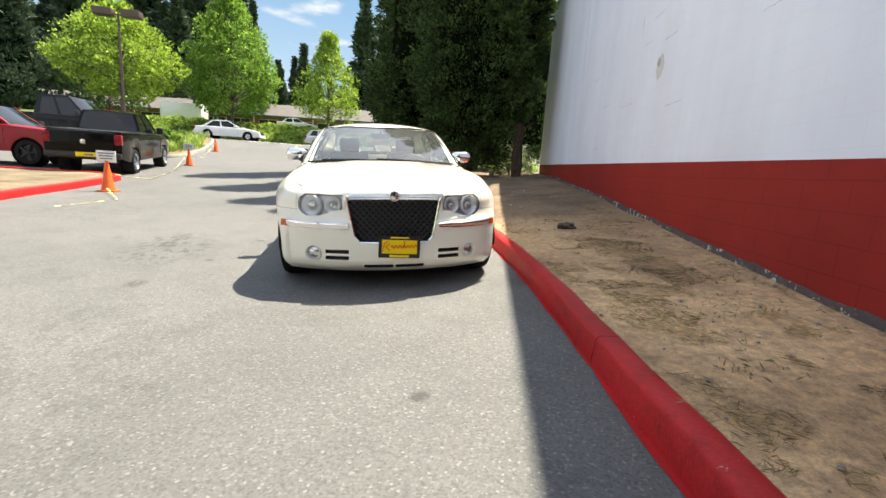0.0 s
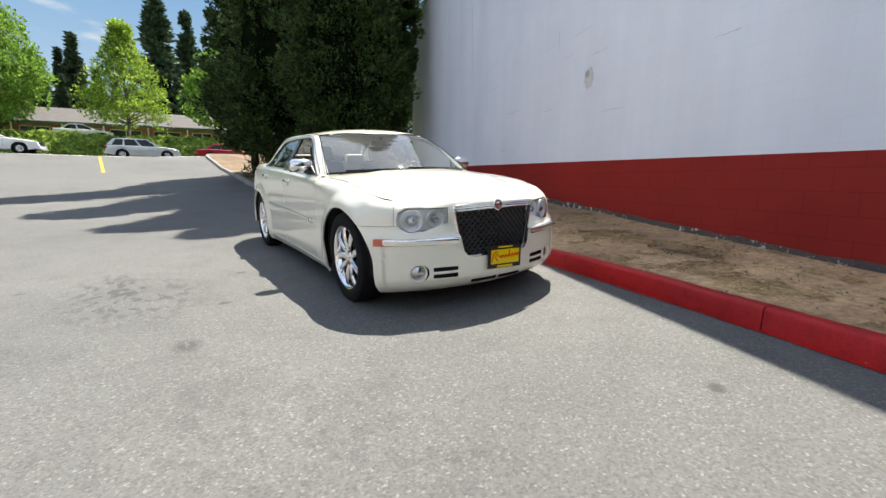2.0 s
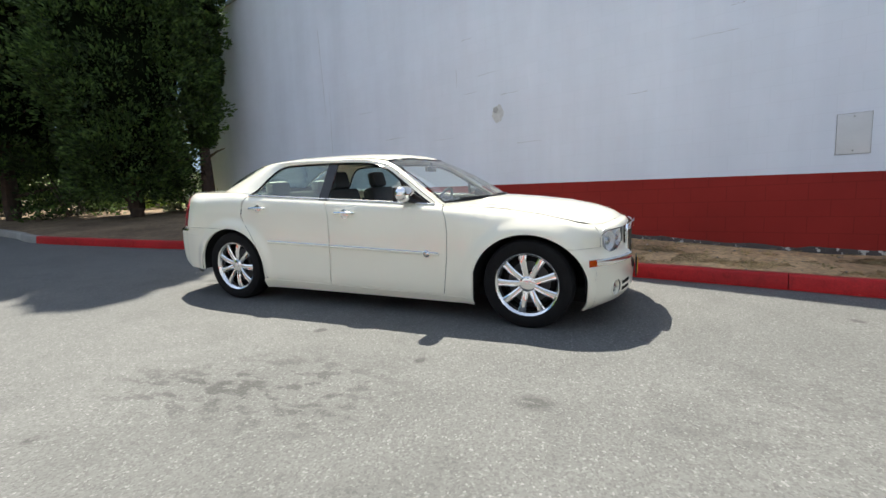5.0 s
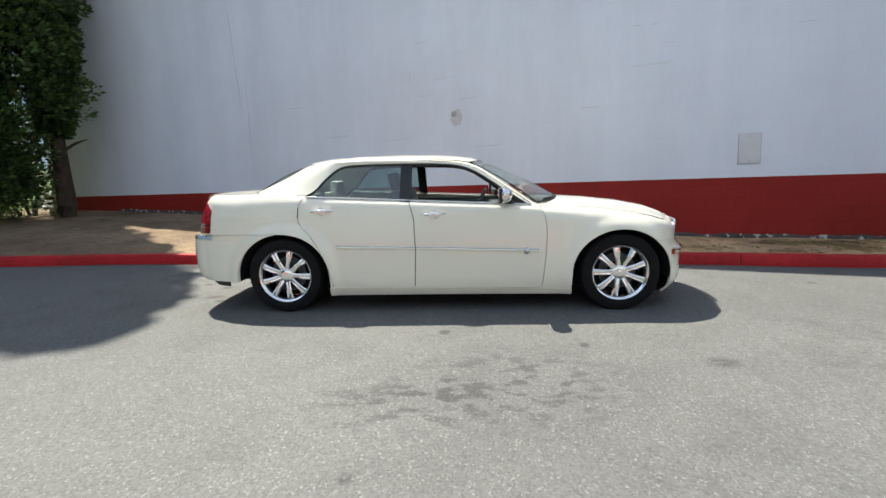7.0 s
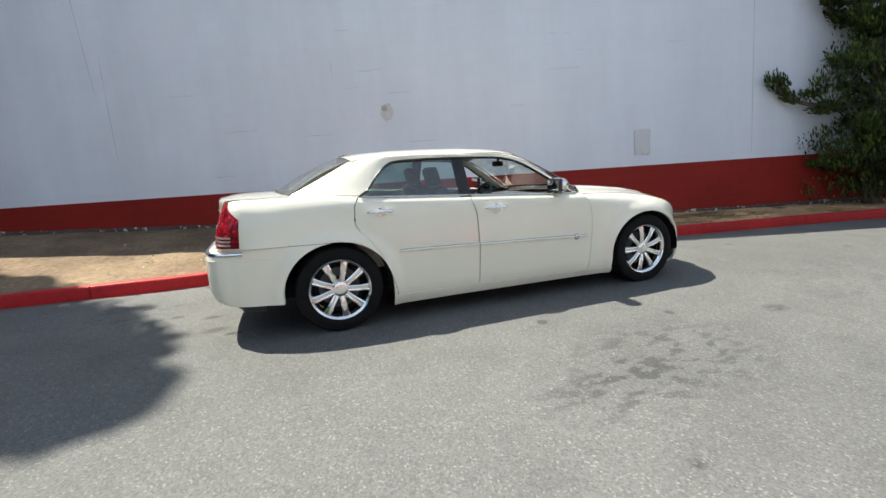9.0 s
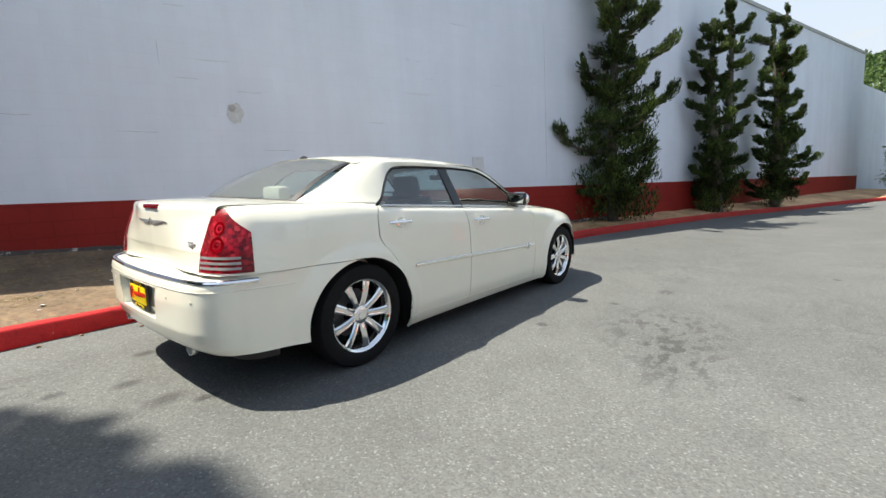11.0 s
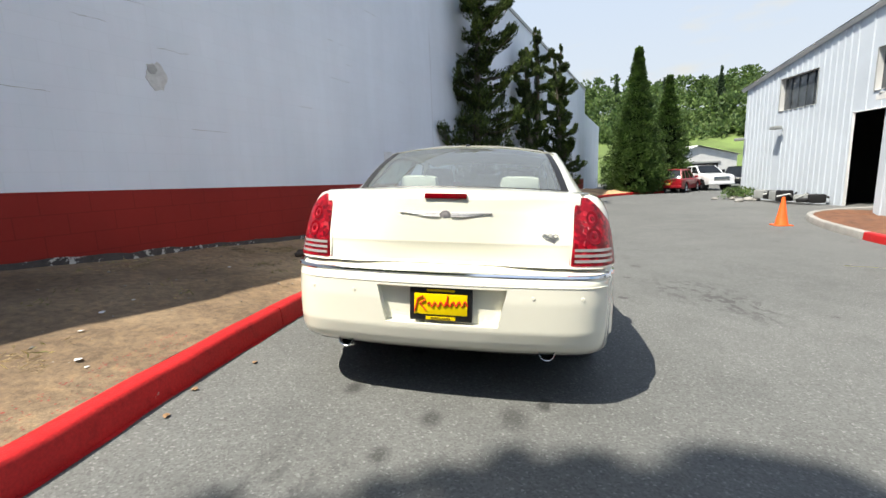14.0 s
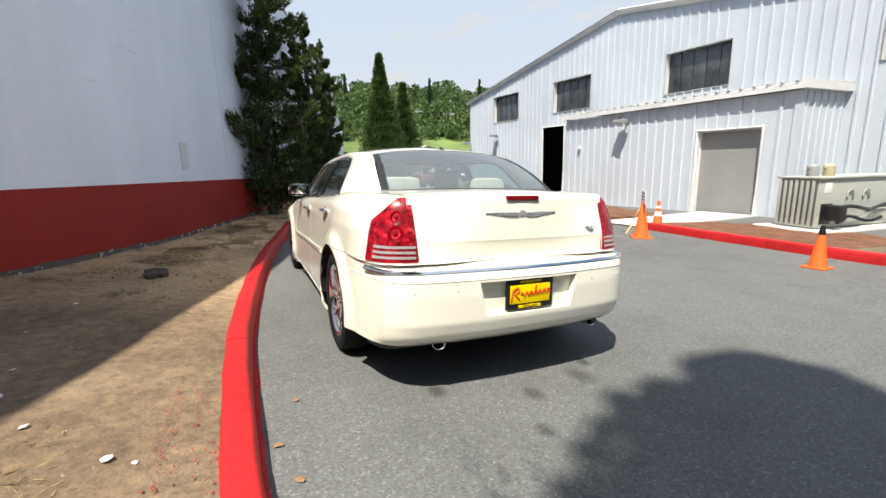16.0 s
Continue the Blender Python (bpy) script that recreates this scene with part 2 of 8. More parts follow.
def red_lens():
    """Ruby plastic over a faceted reflector."""
    m, n, l, b = shader("red_lens")
    tc, v = n.new("ShaderNodeTexCoord"), n.new("ShaderNodeTexVoronoi")
    v.inputs["Scale"].default_value = 48
    l.new(tc.outputs["Object"], v.inputs["Vector"])
    sep = n.new("ShaderNodeSeparateColor")
    l.new(v.outputs["Color"], sep.inputs[0])
    big = noise_node(n, l, 18, 3)
    # facet pattern with the reflector's glints put into the cell colours
    facet_glints = ramp(n, l, sep.outputs[0], [(0.0, (0.12, 0.0, 0.005)), (0.6, (0.33, 0.002, 0.012)), (0.92, (0.46, 0.005, 0.02)), (1.0, (0.7, 0.05, 0.07))])
    deep = ramp(n, l, big.outputs[0], [(0.36, grey(0.5)), (0.6, grey(1.0))])
    l.new(blend(n, l, 1.0, facet_glints.outputs[0], deep.outputs[0], "MULTIPLY"), b.inputs["Base Color"])
    b.inputs["Roughness"].default_value, b.inputs["Specular IOR Level"].default_value = 0.3, 0.25
    b.inputs["Coat Weight"].default_value, b.inputs["Coat Roughness"].default_value = 0.25, 0.02
    bump(n, l, b, sep.outputs[0], 0.5, 0.004)
    return m


RED_LENS = red_lens()
STRIP_CLEAR = stuff_mat("clear_lens_strip", (0.46, 0.43, 0.43), 0.2, 0.3, 0.1, 30, 90, 0, 1.0)
MIRROR = stuff_mat("mirror_glass", (0.8, 0.82, 0.83), 0.02, 1.0, 0.01, 6, 60)
BADGE = stuff_mat("badge_metal", (0.36, 0.36, 0.37), 0.3, 0.6, 0.2, 30, 90)
MESH_METAL = stuff_mat("mesh_metal", (0.05, 0.048, 0.045), 0.35, 0.5, 0.15, 30, 90)
RED_DARK = stuff_mat("dark_red_lens", (0.20, 0.001, 0.005), 0.15, 0, 0.4, 22, 60, 0, 0.25, spec=0.3)
AMBER = stuff_mat("amber_lens", (0.5, 0.07, 0.008), 0.15, 0, 0.15, 30, 90, 0, 1.0)
REFLECTOR = stuff_mat("lamp_reflector", (0.94, 0.95, 0.96), 0.3, 0.35, 0.1, 14, 50)
PLATE_YELLOW = stuff_mat("yellow_plate", (0.85, 0.62, 0.0), 0.4, 0, 0.03, 8, 90)
PLATE_RED = stuff_mat("red_script", (0.75, 0.03, 0.01), 0.4, 0, 0.03, 8, 90)
# ---- the cream sedan, nose towards -y, in its own frame ----
HUB_F, HUB_R, HUB_Z, TYRE_R = -1.515, 1.52, 0.35, 0.352
PLAN = spline([(0, -2.24), (0.2, -2.228), (0.4, -2.19), (0.55, -2.145), (0.68, -2.085), (0.78, -2.015), (0.855, -1.92), (0.9, -1.8), (0.922, -1.65), (0.928, -1.45),
               (0.918, -1.0), (0.91, -0.5), (0.908, 0), (0.91, 0.5), (0.918, 1.0), (0.93, 1.5), (0.92, 1.8), (0.906, 2.0), (0.88, 2.14), (0.838, 2.255), (0.765, 2.335), (0.62, 2.382), (0.3, 2.412), (0, 2.42)], 700)
PLAN = np.array(PLAN)
PL_S = np.r_[0, np.cumsum(np.linalg.norm(np.diff(PLAN, axis=0), axis=1))]
PL_T = np.gradient(PLAN, PL_S, axis=0)
PL_T /= np.linalg.norm(PL_T, axis=1)[:, None]
PL_N = np.c_[PL_T[:, 1], -PL_T[:, 0]]
PL_N *= np.sign((PL_N * (PLAN - [0, 0.1])).sum(1))[:, None]
S_END = float(PL_S[-1])
MID = (PLAN[:, 0] > 0.6)


def s_y(y):
    """Along the plan outline, where the flank has this y."""
    return float(np.interp(y, PLAN[:, 1], PL_S))


def s_front(x):
    return float(np.interp(x, PLAN[:300, 0], PL_S[:300]))


def s_rear(x):
    return float(np.interp(-x, -PLAN[400:, 0], PL_S[400:]))


def belt(y):
    return 0.999 + 0.05 * y


def hood(x, y):
    w = min(1, max(0, (-1.3 - y) / 0.7))
    ye = y - 0.32 * x * x * w
    z = interp(ye, (-2.25, -2.21, -2.17, -2.1, -1.95, -1.7, -1.4, -1.0, -0.7), (0.755, 0.785, 0.812, 0.848, 0.897, 0.945, 0.978, 1.008, 1.02))
    bulge = 0.012 * (1 - min(1, max(0, (abs(x) - 0.34) / 0.12)))
    return z - 0.05 * (x / 0.8) ** 2 + bulge - 0.012


def deck(x, y):
    return interp(y, (1.2, 1.6, 2.0, 2.2, 2.3, 2.37, 2.41), (1.108, 1.124, 1.128, 1.126, 1.12, 1.105, 1.078)) - 0.026 * (x / 0.8) ** 2


R_AT = ((-2.3, -2.05, -1.2, -0.85, -0.5, 1.1, 1.5, 2.0, 2.4, 2.6), (0.05, 0.1, 0.12, 0.06, 0.04, 0.04, 0.08, 0.1, 0.045, 0.03))
HH_AT = ((-2.3, -2.05, -1.2, -0.85, -0.5, 1.1, 1.5, 2.0, 2.4, 2.6), (0.05, 0.12, 0.17, 0.1, 0.06, 0.06, 0.1, 0.13, 0.055, 0.03))
D_SIDE = ((0.12, 0.17, 0.22, 0.3, 0.56, 0.75, 0.9, 1.05), (0.07, 0.035, 0.012, 0.0, 0.0, 0.008, 0.02, 0.05))
D_FRONT = ((0.12, 0.16, 0.2, 0.25, 0.45, 0.5, 0.545, 0.575, 0.62, 0.8), (0.16, 0.07, 0.0, -0.025, -0.035, -0.03, -0.03, 0.0, 0.02, 0.03))
D_REAR = ((0.25, 0.3, 0.33, 0.36, 0.43, 0.58, 0.68, 0.705, 0.718, 0.73, 0.755, 0.848, 0.853, 0.9, 1.0, 1.06), (0.05, -0.03, -0.075, -0.095, -0.115, -0.12, -0.115, -0.10, -0.04, 0.008, 0.022, 0.004, 0.002, 0.002, 0.006, 0.012))


def at_s(s):
    return [float(np.interp(s, PL_S, c)) for c in (PLAN[:, 0], PLAN[:, 1], PL_N[:, 0], PL_N[:, 1])]


def top_z(s):
    x, y, nx, ny = at_s(s)
    r = interp(y, *R_AT)
    a, b = x - nx * r, y - ny * r
    if y < -0.8:
        return hood(a, b)
    return belt(y) if y < 1.1 else lerp(belt(y), deck(a, b), min(1, (y - 1.1) / 0.4))


def skin(s, z, side=1, out=0.0, low=False):
    """A point of the outer skin: s along the plan outline, at height z."""
    x, y, nx, ny = at_s(s)
    d = nx * nx * interp(z, *D_SIDE) + (ny * ny * interp(z, *D_FRONT) if y < 0 else abs(ny) ** 3 * interp(z, *D_REAR)) - out
    for hub in (HUB_F, HUB_R):
        if abs(x) > 0.8:
            rho = math.hypot((y - hub) / 0.425, (z - HUB_Z) / 0.39)
            d -= 0.027 * (1 - smooth(min(1, max(0, (rho - 1.02) / 0.3))))
    if y > 1.9 and z > 0.74:
        w = min(1, max(0, (x - 0.15) / 0.48))
        w = w * w * (3 - 2 * w) * max(0, ny)
        d += w * lerp(-0.045, 0.06, min(1, (z - 0.75) / 0.33))
    if not low:
        q, hh = top_z(s) - z, interp(y, *HH_AT)
        if q < hh:
            e = min(1, (hh - q) / hh)
            d += interp(y, *R_AT) * (1 - math.sqrt(max(0, 1 - e * e)))
    return (side * (x - nx * d), y - ny * d, z)


def arch_z(y, hub):
    t = (y - hub) / 0.425
    return HUB_Z + 0.39 * math.sqrt(max(0, 1 - t * t)) if abs(t) < 1 else 0.0


def arch_y(z, hub, way):
    t = (z - HUB_Z) / 0.39
    return hub + way * 0.425 * math.sqrt(max(0, 1 - t * t)) if z > HUB_Z else hub + way * 0.425


def frange(a, b, n):
    return [a + (b - a) * i / (n - 1) for i in range(n)]


def cut_hole(geo, poly, depth=None):
    """Cuts the convex outline poly (x, z) through a sheet seen from the front or rear; returns the sheet that was cut out."""
    bm = bmesh.new()
    vs = [bm.verts.new(p) for p in geo.v]
    for q in geo.f:
        if len(set(q)) == len(q):
            try:
                bm.faces.new([vs[i] for i in q])
            except ValueError:
                pass
    k = len(poly)
    area = sum(poly[i][0] * poly[(i + 1) % k][1] - poly[(i + 1) % k][0] * poly[i][1] for i in range(k))
    if area < 0:
        poly = poly[::-1]
    xs, zs = [p[0] for p in poly], [p[1] for p in poly]
    planes = []
    for i in range(k):
        (x0, z0), (x1, z1) = poly[i], poly[(i + 1) % k]
        planes.append((Vector((x0, 0, z0)), Vector((z1 - z0, 0, x0 - x1)).normalized()))
    for co, no in planes:
        near = [q for q in bm.faces if min(p.co.x for p in q.verts) < max(xs) + 0.01 and max(p.co.x for p in q.verts) > min(xs) - 0.01
                and min(p.co.z for p in q.verts) < max(zs) + 0.01 and max(p.co.z for p in q.verts) > min(zs) - 0.01]
        g = near + list({e for q in near for e in q.edges}) + list({p for q in near for p in q.verts})
        bmesh.ops.bisect_plane(bm, geom=g, plane_co=co, plane_no=no, dist=1e-5)
    inside = [q for q in bm.faces if all((q.calc_center_median() - co).dot(no) < 0 for co, no in planes)]
    piece = Geo()
    index = {}
    for q in inside:
        for p in q.verts:
            index.setdefault(p, len(index))
    piece.add([p.co.copy() for p in index], [[index[p] for p in q.verts] for q in inside])
    if depth:
        ins = set(inside)
        for e in {e for q in inside for e in q.edges}:
            if sum(q in ins for q in e.link_faces) == 1:
                a, b = e.verts
                piece.add([a.co, b.co, b.co + Vector((0, depth, 0)), a.co + Vector((0, depth, 0))], [(0, 1, 2, 3)])
        n = len(index)
        piece.v[:n] = [(x, y + depth, z) for x, y, z in piece.v[:n]]
    bmesh.ops.delete(bm, geom=inside, context="FACES")
    geo.v, geo.f = [], []
    geo.take(bm)
    return piece


def circle(cx, cz, r, n=16, rz=None):
    return [(cx + r * math.cos(2 * math.pi * i / n), cz + (rz or r) * math.sin(2 * math.pi * i / n)) for i in range(n)]


def facing(x, y, z, turn=0.0):
    """A pose whose z axis looks out of the nose (-y), turned towards the flank."""
    return Matrix.Translation((x, y, z)) @ Euler((radians(90), 0, radians(turn))).to_matrix().to_4x4()


def build_car():
    car = thing("sedan_car", "cream white four-door sedan with chrome wheels, parked beside a red kerb", "car", TILT)
    body = new("body")
    body.parent = car
    # nose: bumper cover and header in one skin
    nose = Geo()
    rows = []
    for z in frange(0.15, 0.63, 34):
        sm = s_y(min(-1.0, arch_y(z, HUB_F, -1)))
        rows.append([skin(abs(t) * sm, z, 1 if t >= 0 else -1, low=True) for t in frange(-1, 1, 121)])
    nose.grid(rows, 0.02)
    sh = s_front(0.745)
    cols = []
    for t in frange(-1, 1, 121):
        zt = top_z(abs(t) * sh)
        cols.append([skin(abs(t) * sh, 0.633 + (zt - 0.633) * v, 1 if t >= 0 else -1) for v in frange(0, 1, 16)])
    nose.grid(cols)
    grille = [(-0.335, 0.752), (-0.352, 0.72), (-0.345, 0.66), (-0.30, 0.44), (-0.27, 0.405), (-0.22, 0.39), (0.22, 0.39), (0.27, 0.405), (0.30, 0.44), (0.345, 0.66), (0.352, 0.72), (0.335, 0.752)]
    cut_hole(nose, grille)
    lens_pieces = []
    for sd in (-1, 1):
        hl = [(0.385, 0.745), (0.66, 0.748), (0.70, 0.725), (0.722, 0.69), (0.722, 0.645), (0.70, 0.61), (0.655, 0.585), (0.60, 0.58), (0.56, 0.592), (0.385, 0.6)]
        lens_pieces.append(cut_hole(nose, [(sd * x, z) for x, z in hl]))
        cut_hole(nose, circle(sd * 0.61, 0.305, 0.063))
        for z in (0.322, 0.273):
            pc = cut_hole(nose, [(sd * 0.345, z - 0.013), (sd * 0.52, z - 0.013), (sd * 0.52, z + 0.016), (sd * 0.345, z + 0.016)], 0.04)
            part("vent", pc, BLACK, car, "black lower bumper vent")
    for a, b in ((-0.23, -0.01), (0.01, 0.23)):
        part("vent", cut_hole(nose, [(a, 0.195), (b, 0.195), (b, 0.222), (a, 0.222)], 0.05), BLACK, car, "black lower bumper vent")
    part("front_bumper", nose, PAINT, body)
    part("valance", Geo().grid([[skin(abs(t) * s_y(-1.95), z, 1 if t >= 0 else -1, -0.03, low=True) for t in frange(-1, 1, 41)] for z in (0.13, 0.2)]), BLACK, body)
    # bonnet and wing tops
    ring_top = np.array([skin(s, top_z(s)) for s in frange(0, s_front(0.84), 120)])
    def hood_cols(x0, x1, n, y_back):
        out = []
        for x in frange(x0, x1, n):
            yf = interp(abs(x), ring_top[:, 0], ring_top[:, 1]) - 0.002
            dz = interp(abs(x), ring_top[:, 0], ring_top[:, 2]) - hood(x, yf)
            out.append([(x, y, hood(x, y) + 0.002 + dz * math.exp(-(y - yf) / 0.07)) for y in [yf + (y_back(x) - yf) * (t**1.5) for t in frange(0, 1, 44)]])
        return out
    cowl = lambda x: -1.09 + 0.27 * (x / 0.74) ** 2
    part("bonnet", Geo().grid(hood_cols(-0.675, 0.675, 61, lambda x: cowl(x) - 0.02), 0.018), PAINT, body)
    f_front = lambda z: interp(z, (0.17, 0.3, 0.55, 0.73, 0.86, 0.96), (-0.812, -0.838, -0.862, -0.866, -0.85, -0.80))
    for sd in (-1, 1):
        wing = Geo()
        # upper sheet between bonnet and flank
        rows = []
        for y in frange(-2.0, -0.72, 60):
            s = s_y(y)
            ex, ey, _ = skin(s, top_z(s))
            i0 = min(0.668, ex - 0.02)
            rows.append([(sd * x, lerp(y, ey, t), hood(x, lerp(y, ey, t))) for t in frange(0, 1, 10) for x in (lerp(i0, ex, t),)])
        wing.grid(rows)
        cols = []
        for s in frange(s_front(0.75), s_y(-0.865), 90):
            x, y, _, _ = at_s(s)
            lo = 0.633 if y < arch_y(0.633, HUB_F, -1) else max(0.185, arch_z(y, HUB_F))
            zt = top_z(s)
            w = min(1, max(0, (y + 1.02) / 0.155))
            col = []
            for v in frange(0, 1, 26):
                z = lo + (zt - lo) * v
                col.append(skin(s + w * (f_front(z) + 0.859), z, sd))
            cols.append(col)
        wing.grid(cols, 0.015)
        part("front_wing", wing, PAINT, body)
        # doors
        b_post = lambda z: interp(z, (0.2, 0.55, 0.86, 1.03), (0.318, 0.30, 0.31, 0.36))
        r_back = lambda z: interp(z, (0.2, 0.27, 0.42, 0.61, 0.733, 0.8, 0.87, 1.0, 1.08), (1.055, 1.065, 1.10, 1.18, 1.263, 1.33, 1.362, 1.352, 1.305))
        for name, left, right in (("front_door", f_front, lambda z: b_post(z) - 0.004), ("rear_door", lambda z: b_post(z) + 0.004, lambda z: r_back(z) - 0.004)):
            door = Geo()
            rows = []
            for v in frange(0, 1, 34):
                row = []
                for u in frange(0, 1, 40):
                    z0 = lerp(0.24, 1.03, v)
                    y = lerp(left(z0), right(z0), u)
                    z = lerp(0.218 + 0.028 * (y + 1) / 2, belt(y), v)
                    y = lerp(left(z), right(z), u)
                    row.append(skin(s_y(y), z, sd))
                rows.append(row)
            door.grid(rows, 0.018)
            door_ob = part(name, door, PAINT, body)
            y0 = 0.13 if name == "front_door" else 1.152
            hz = 0.899 if name == "front_door" else 0.945
            hx = sd * (skin(s_y(y0), hz)[0] + 0.004)
            hg = Geo()
            hg.tube([(hx + sd * 0.002, y0 - 0.105, hz), (hx + sd * 0.022, y0 - 0.08, hz + 0.001), (hx + sd * 0.03, y0, hz + 0.003), (hx + sd * 0.022, y0 + 0.08, hz + 0.001), (hx + sd * 0.002, y0 + 0.105, hz)], [0.008, 0.015, 0.017, 0.015, 0.008], 10, flat=0.85)
            hg.lathe([(0.001, 0.004), (0.03, 0.003), (0.042, 0.0)], 20, Matrix.Translation((hx, y0 - 0.005, hz - 0.012)) @ Euler((0, radians(90 * sd), 0)).to_matrix().to_4x4())
            part("door_handle", hg, CHROME, door_ob, "chrome pull door handle")
            ym = (-0.80, 0.295) if name == "front_door" else (0.305, 1.02)
            strip = [skin(s_y(y), 0.583 + 0.03 * y, sd, 0.006) for y in frange(*ym, 24)]
            part("side_moulding", Geo().tube(strip, 0.013, 8, flat=0.8, up=(1, 0, 0)), PAINT, door_ob)
            strip = [skin(s_y(y), 0.597 + 0.03 * y, sd, 0.012) for y in frange(*ym, 24)]
            part("moulding_trim", Geo().tube(strip, 0.004, 6), CHROME, door_ob, "thin chrome strip on the moulding")
            yb = (-0.74, 0.352) if name == "front_door" else (0.362, 1.29)
            strip = [(sd * (skin(s_y(y), belt(y))[0] + 0.006), y, belt(y) + 0.004) for y in frange(*yb, 24)]
            part("belt_trim", Geo().tube(strip, 0.011, 8, flat=0.8), CHROME_DULL, door_ob, "bright belt line trim")
        if sd < 0:
            bx = skin(s_y(-0.69), 0.562, -1, 0.012)
            em = Matrix.Translation(bx) @ Euler((0, radians(-90), 0)).to_matrix().to_4x4()
            part("side_emblem", Geo().lathe([(0.0, 0.012), (0.018, 0.01), (0.026, 0.004), (0.03, 0.0)], 20, em), CHROME_DULL, body, "small round grey metal emblem")
        sill = Geo().grid([[skin(s_y(y), lerp(0.155, 0.212 + 0.014 * (y + 1), v), sd, 0.004, low=True) for y in frange(-1.09, 1.095, 60)] for v in frange(0, 1, 6)], 0.02)
        part("sill", sill, PAINT, body)
        # rear quarter
        quarter = Geo()
        curve = lambda y: interp(y, (1.063, 1.10, 1.18, 1.263, 1.33, 1.366), (0.27, 0.42, 0.61, 0.733, 0.8, 0.87))
        quarter.grid([[skin(s_y(y), lerp(max(0.18, arch_z(y, HUB_R)), max(curve(y), arch_z(y, HUB_R) + 0.01), v), sd) for v in frange(0, 1, 10)] for y in frange(1.066, 1.366, 30)])
        cols = []
        s1 = s_rear(0.6185)
        for s in frange(s_y(1.366), s1, 70):
            x, y, _, _ = at_s(s)
            lo = 0.742 if y > arch_y(0.742, HUB_R, 1) else arch_z(y, HUB_R)
            zt = top_z(s)
            cols.append([skin(s, lo + (zt - lo) * v, sd) for v in frange(0, 1, 26)])
        quarter.grid(cols)
        cap = []
        for y in frange(1.22, 2.285, 44):
            s = s_y(min(y, 2.25))
            ex, ey, _ = skin(s, top_z(s))
            cap.append([(sd * x, lerp(y, ey, t), deck(x, lerp(y, ey, t))) for t in frange(0, 1, 12) for x in (lerp(0.6725 if y > 1.83 else 0.6, ex, t),)])
        quarter.grid(cap)
        quarter.grid([[skin(s_y(lerp(r_back(z) + 0.004, 1.374, u)), z, sd) for u in frange(0, 1, 8)] for z in frange(0.855, 1.075, 14)])
        quarter.grid([[skin(s, z, sd, -0.012) for s in frange(s_rear(0.66), s_rear(0.585), 8)] for z in frange(0.76, 1.05, 10)])
        quarter.grid([[skin(s, lerp(0.98, top_z(s) + 0.003, v), sd, -0.004) for v in frange(0, 1, 8)] for s in frange(s_rear(0.78), s_rear(0.64), 12)])
        part("rear_quarter", quarter, PAINT, body)
        # wheel house
        for hub in (HUB_F, HUB_R):
            arc = [(hub + 0.43 * math.cos(a), HUB_Z + 0.394 * math.sin(a)) for a in frange(-0.12, math.pi + 0.12, 28)]
            wh = Geo().grid([[(sd * x, y, z) for y, z in arc] for x in (0.942 if hub > 0 else 0.897, 0.88, 0.86, 0.5)])
            wh.add([(sd * 0.5, y, z) for y, z in arc], [tuple(range(28))])
            part("wheel_house", wh, SHADOW_BLACK, body)
    # tail: bumper
    tail = Geo()
    rows = []
    for z in frange(0.30, 0.738, 34):
        s0 = s_y(arch_y(min(z, 0.738), HUB_R, 1))
        rows.append([skin(S_END - (S_END - s0) * abs(t), z, 1 if t >= 0 else -1, low=True) for t in frange(-1, 1, 121)])
    tail.grid(rows, 0.02)
    rec = cut_hole(tail, [(-0.325, 0.645), (-0.283, 0.455), (0.283, 0.455), (0.325, 0.645)], -0.045)
    shelf = [[Vector(skin(S_END - (S_END - s_y(2.12)) * abs(t), 0.7385, 1 if t >= 0 else -1, 0.0, low=True)) for t in frange(-1, 1, 81)]]
    shelf.append([Vector((p.x * 0.9, p.y - 0.12, 0.744)) for p in shelf[0]])
    part("bumper_shelf", Geo().grid(shelf), PAINT, body)
    part("plate_recess", rec, PAINT, body)
    part("rear_bumper", tail, PAINT, body)
    step = [skin(S_END - (S_END - s_y(2.2)) * abs(t), 0.708, 1 if t >= 0 else -1, 0.006, low=True) for t in frange(-1, 1, 80)]
    part("bumper_trim", Geo().tube(step, 0.015, 8, flat=0.9), CHROME, car, "chrome strip along the rear bumper")
    line = [skin(S_END - (S_END - s_y(2.0)) * abs(t), 0.662, 1 if t >= 0 else -1, -0.002, low=True) for t in frange(-1, 1, 80)]
    part("bumper_crease", Geo().tube(line, 0.005, 6), PAINT, body)
    for x in (-0.66, -0.30 - 0.14, 0.44, 0.66):
        p = skin(S_END - (S_END - s_rear(abs(x))), 0.61, 1 if x > 0 else -1, 0.001, low=True)
        part("parking_sensor", Geo().lathe([(0.0, 0.002), (0.008, 0.002), (0.0095, 0)], 14, Matrix.Translation(p) @ Euler((radians(-90), 0, 0)).to_matrix().to_4x4()), PAINT, car)
    part("rear_valance", Geo().grid([[skin(S_END - (S_END - s_y(2.1)) * abs(t), z, 1 if t >= 0 else -1, -0.05, low=True) for t in frange(-1, 1, 41)] for z in (0.24, 0.33)]), BLACK, body)
    # boot lid
    cols = []
    for u in frange(-1, 1, 61):
        x = 0.668 * u
        s = s_rear(abs(x))
        bx, by, nx, ny = at_s(s)
        yface = lambda z: by - ny * (abs(ny) ** 2 * interp(z, *D_REAR) + smooth(min(1, max(0, (abs(x) - 0.15) / 0.48))) * lerp(-0.045, 0.06, min(1, (z - 0.75) / 0.33)))
        yt = yface(1.05)
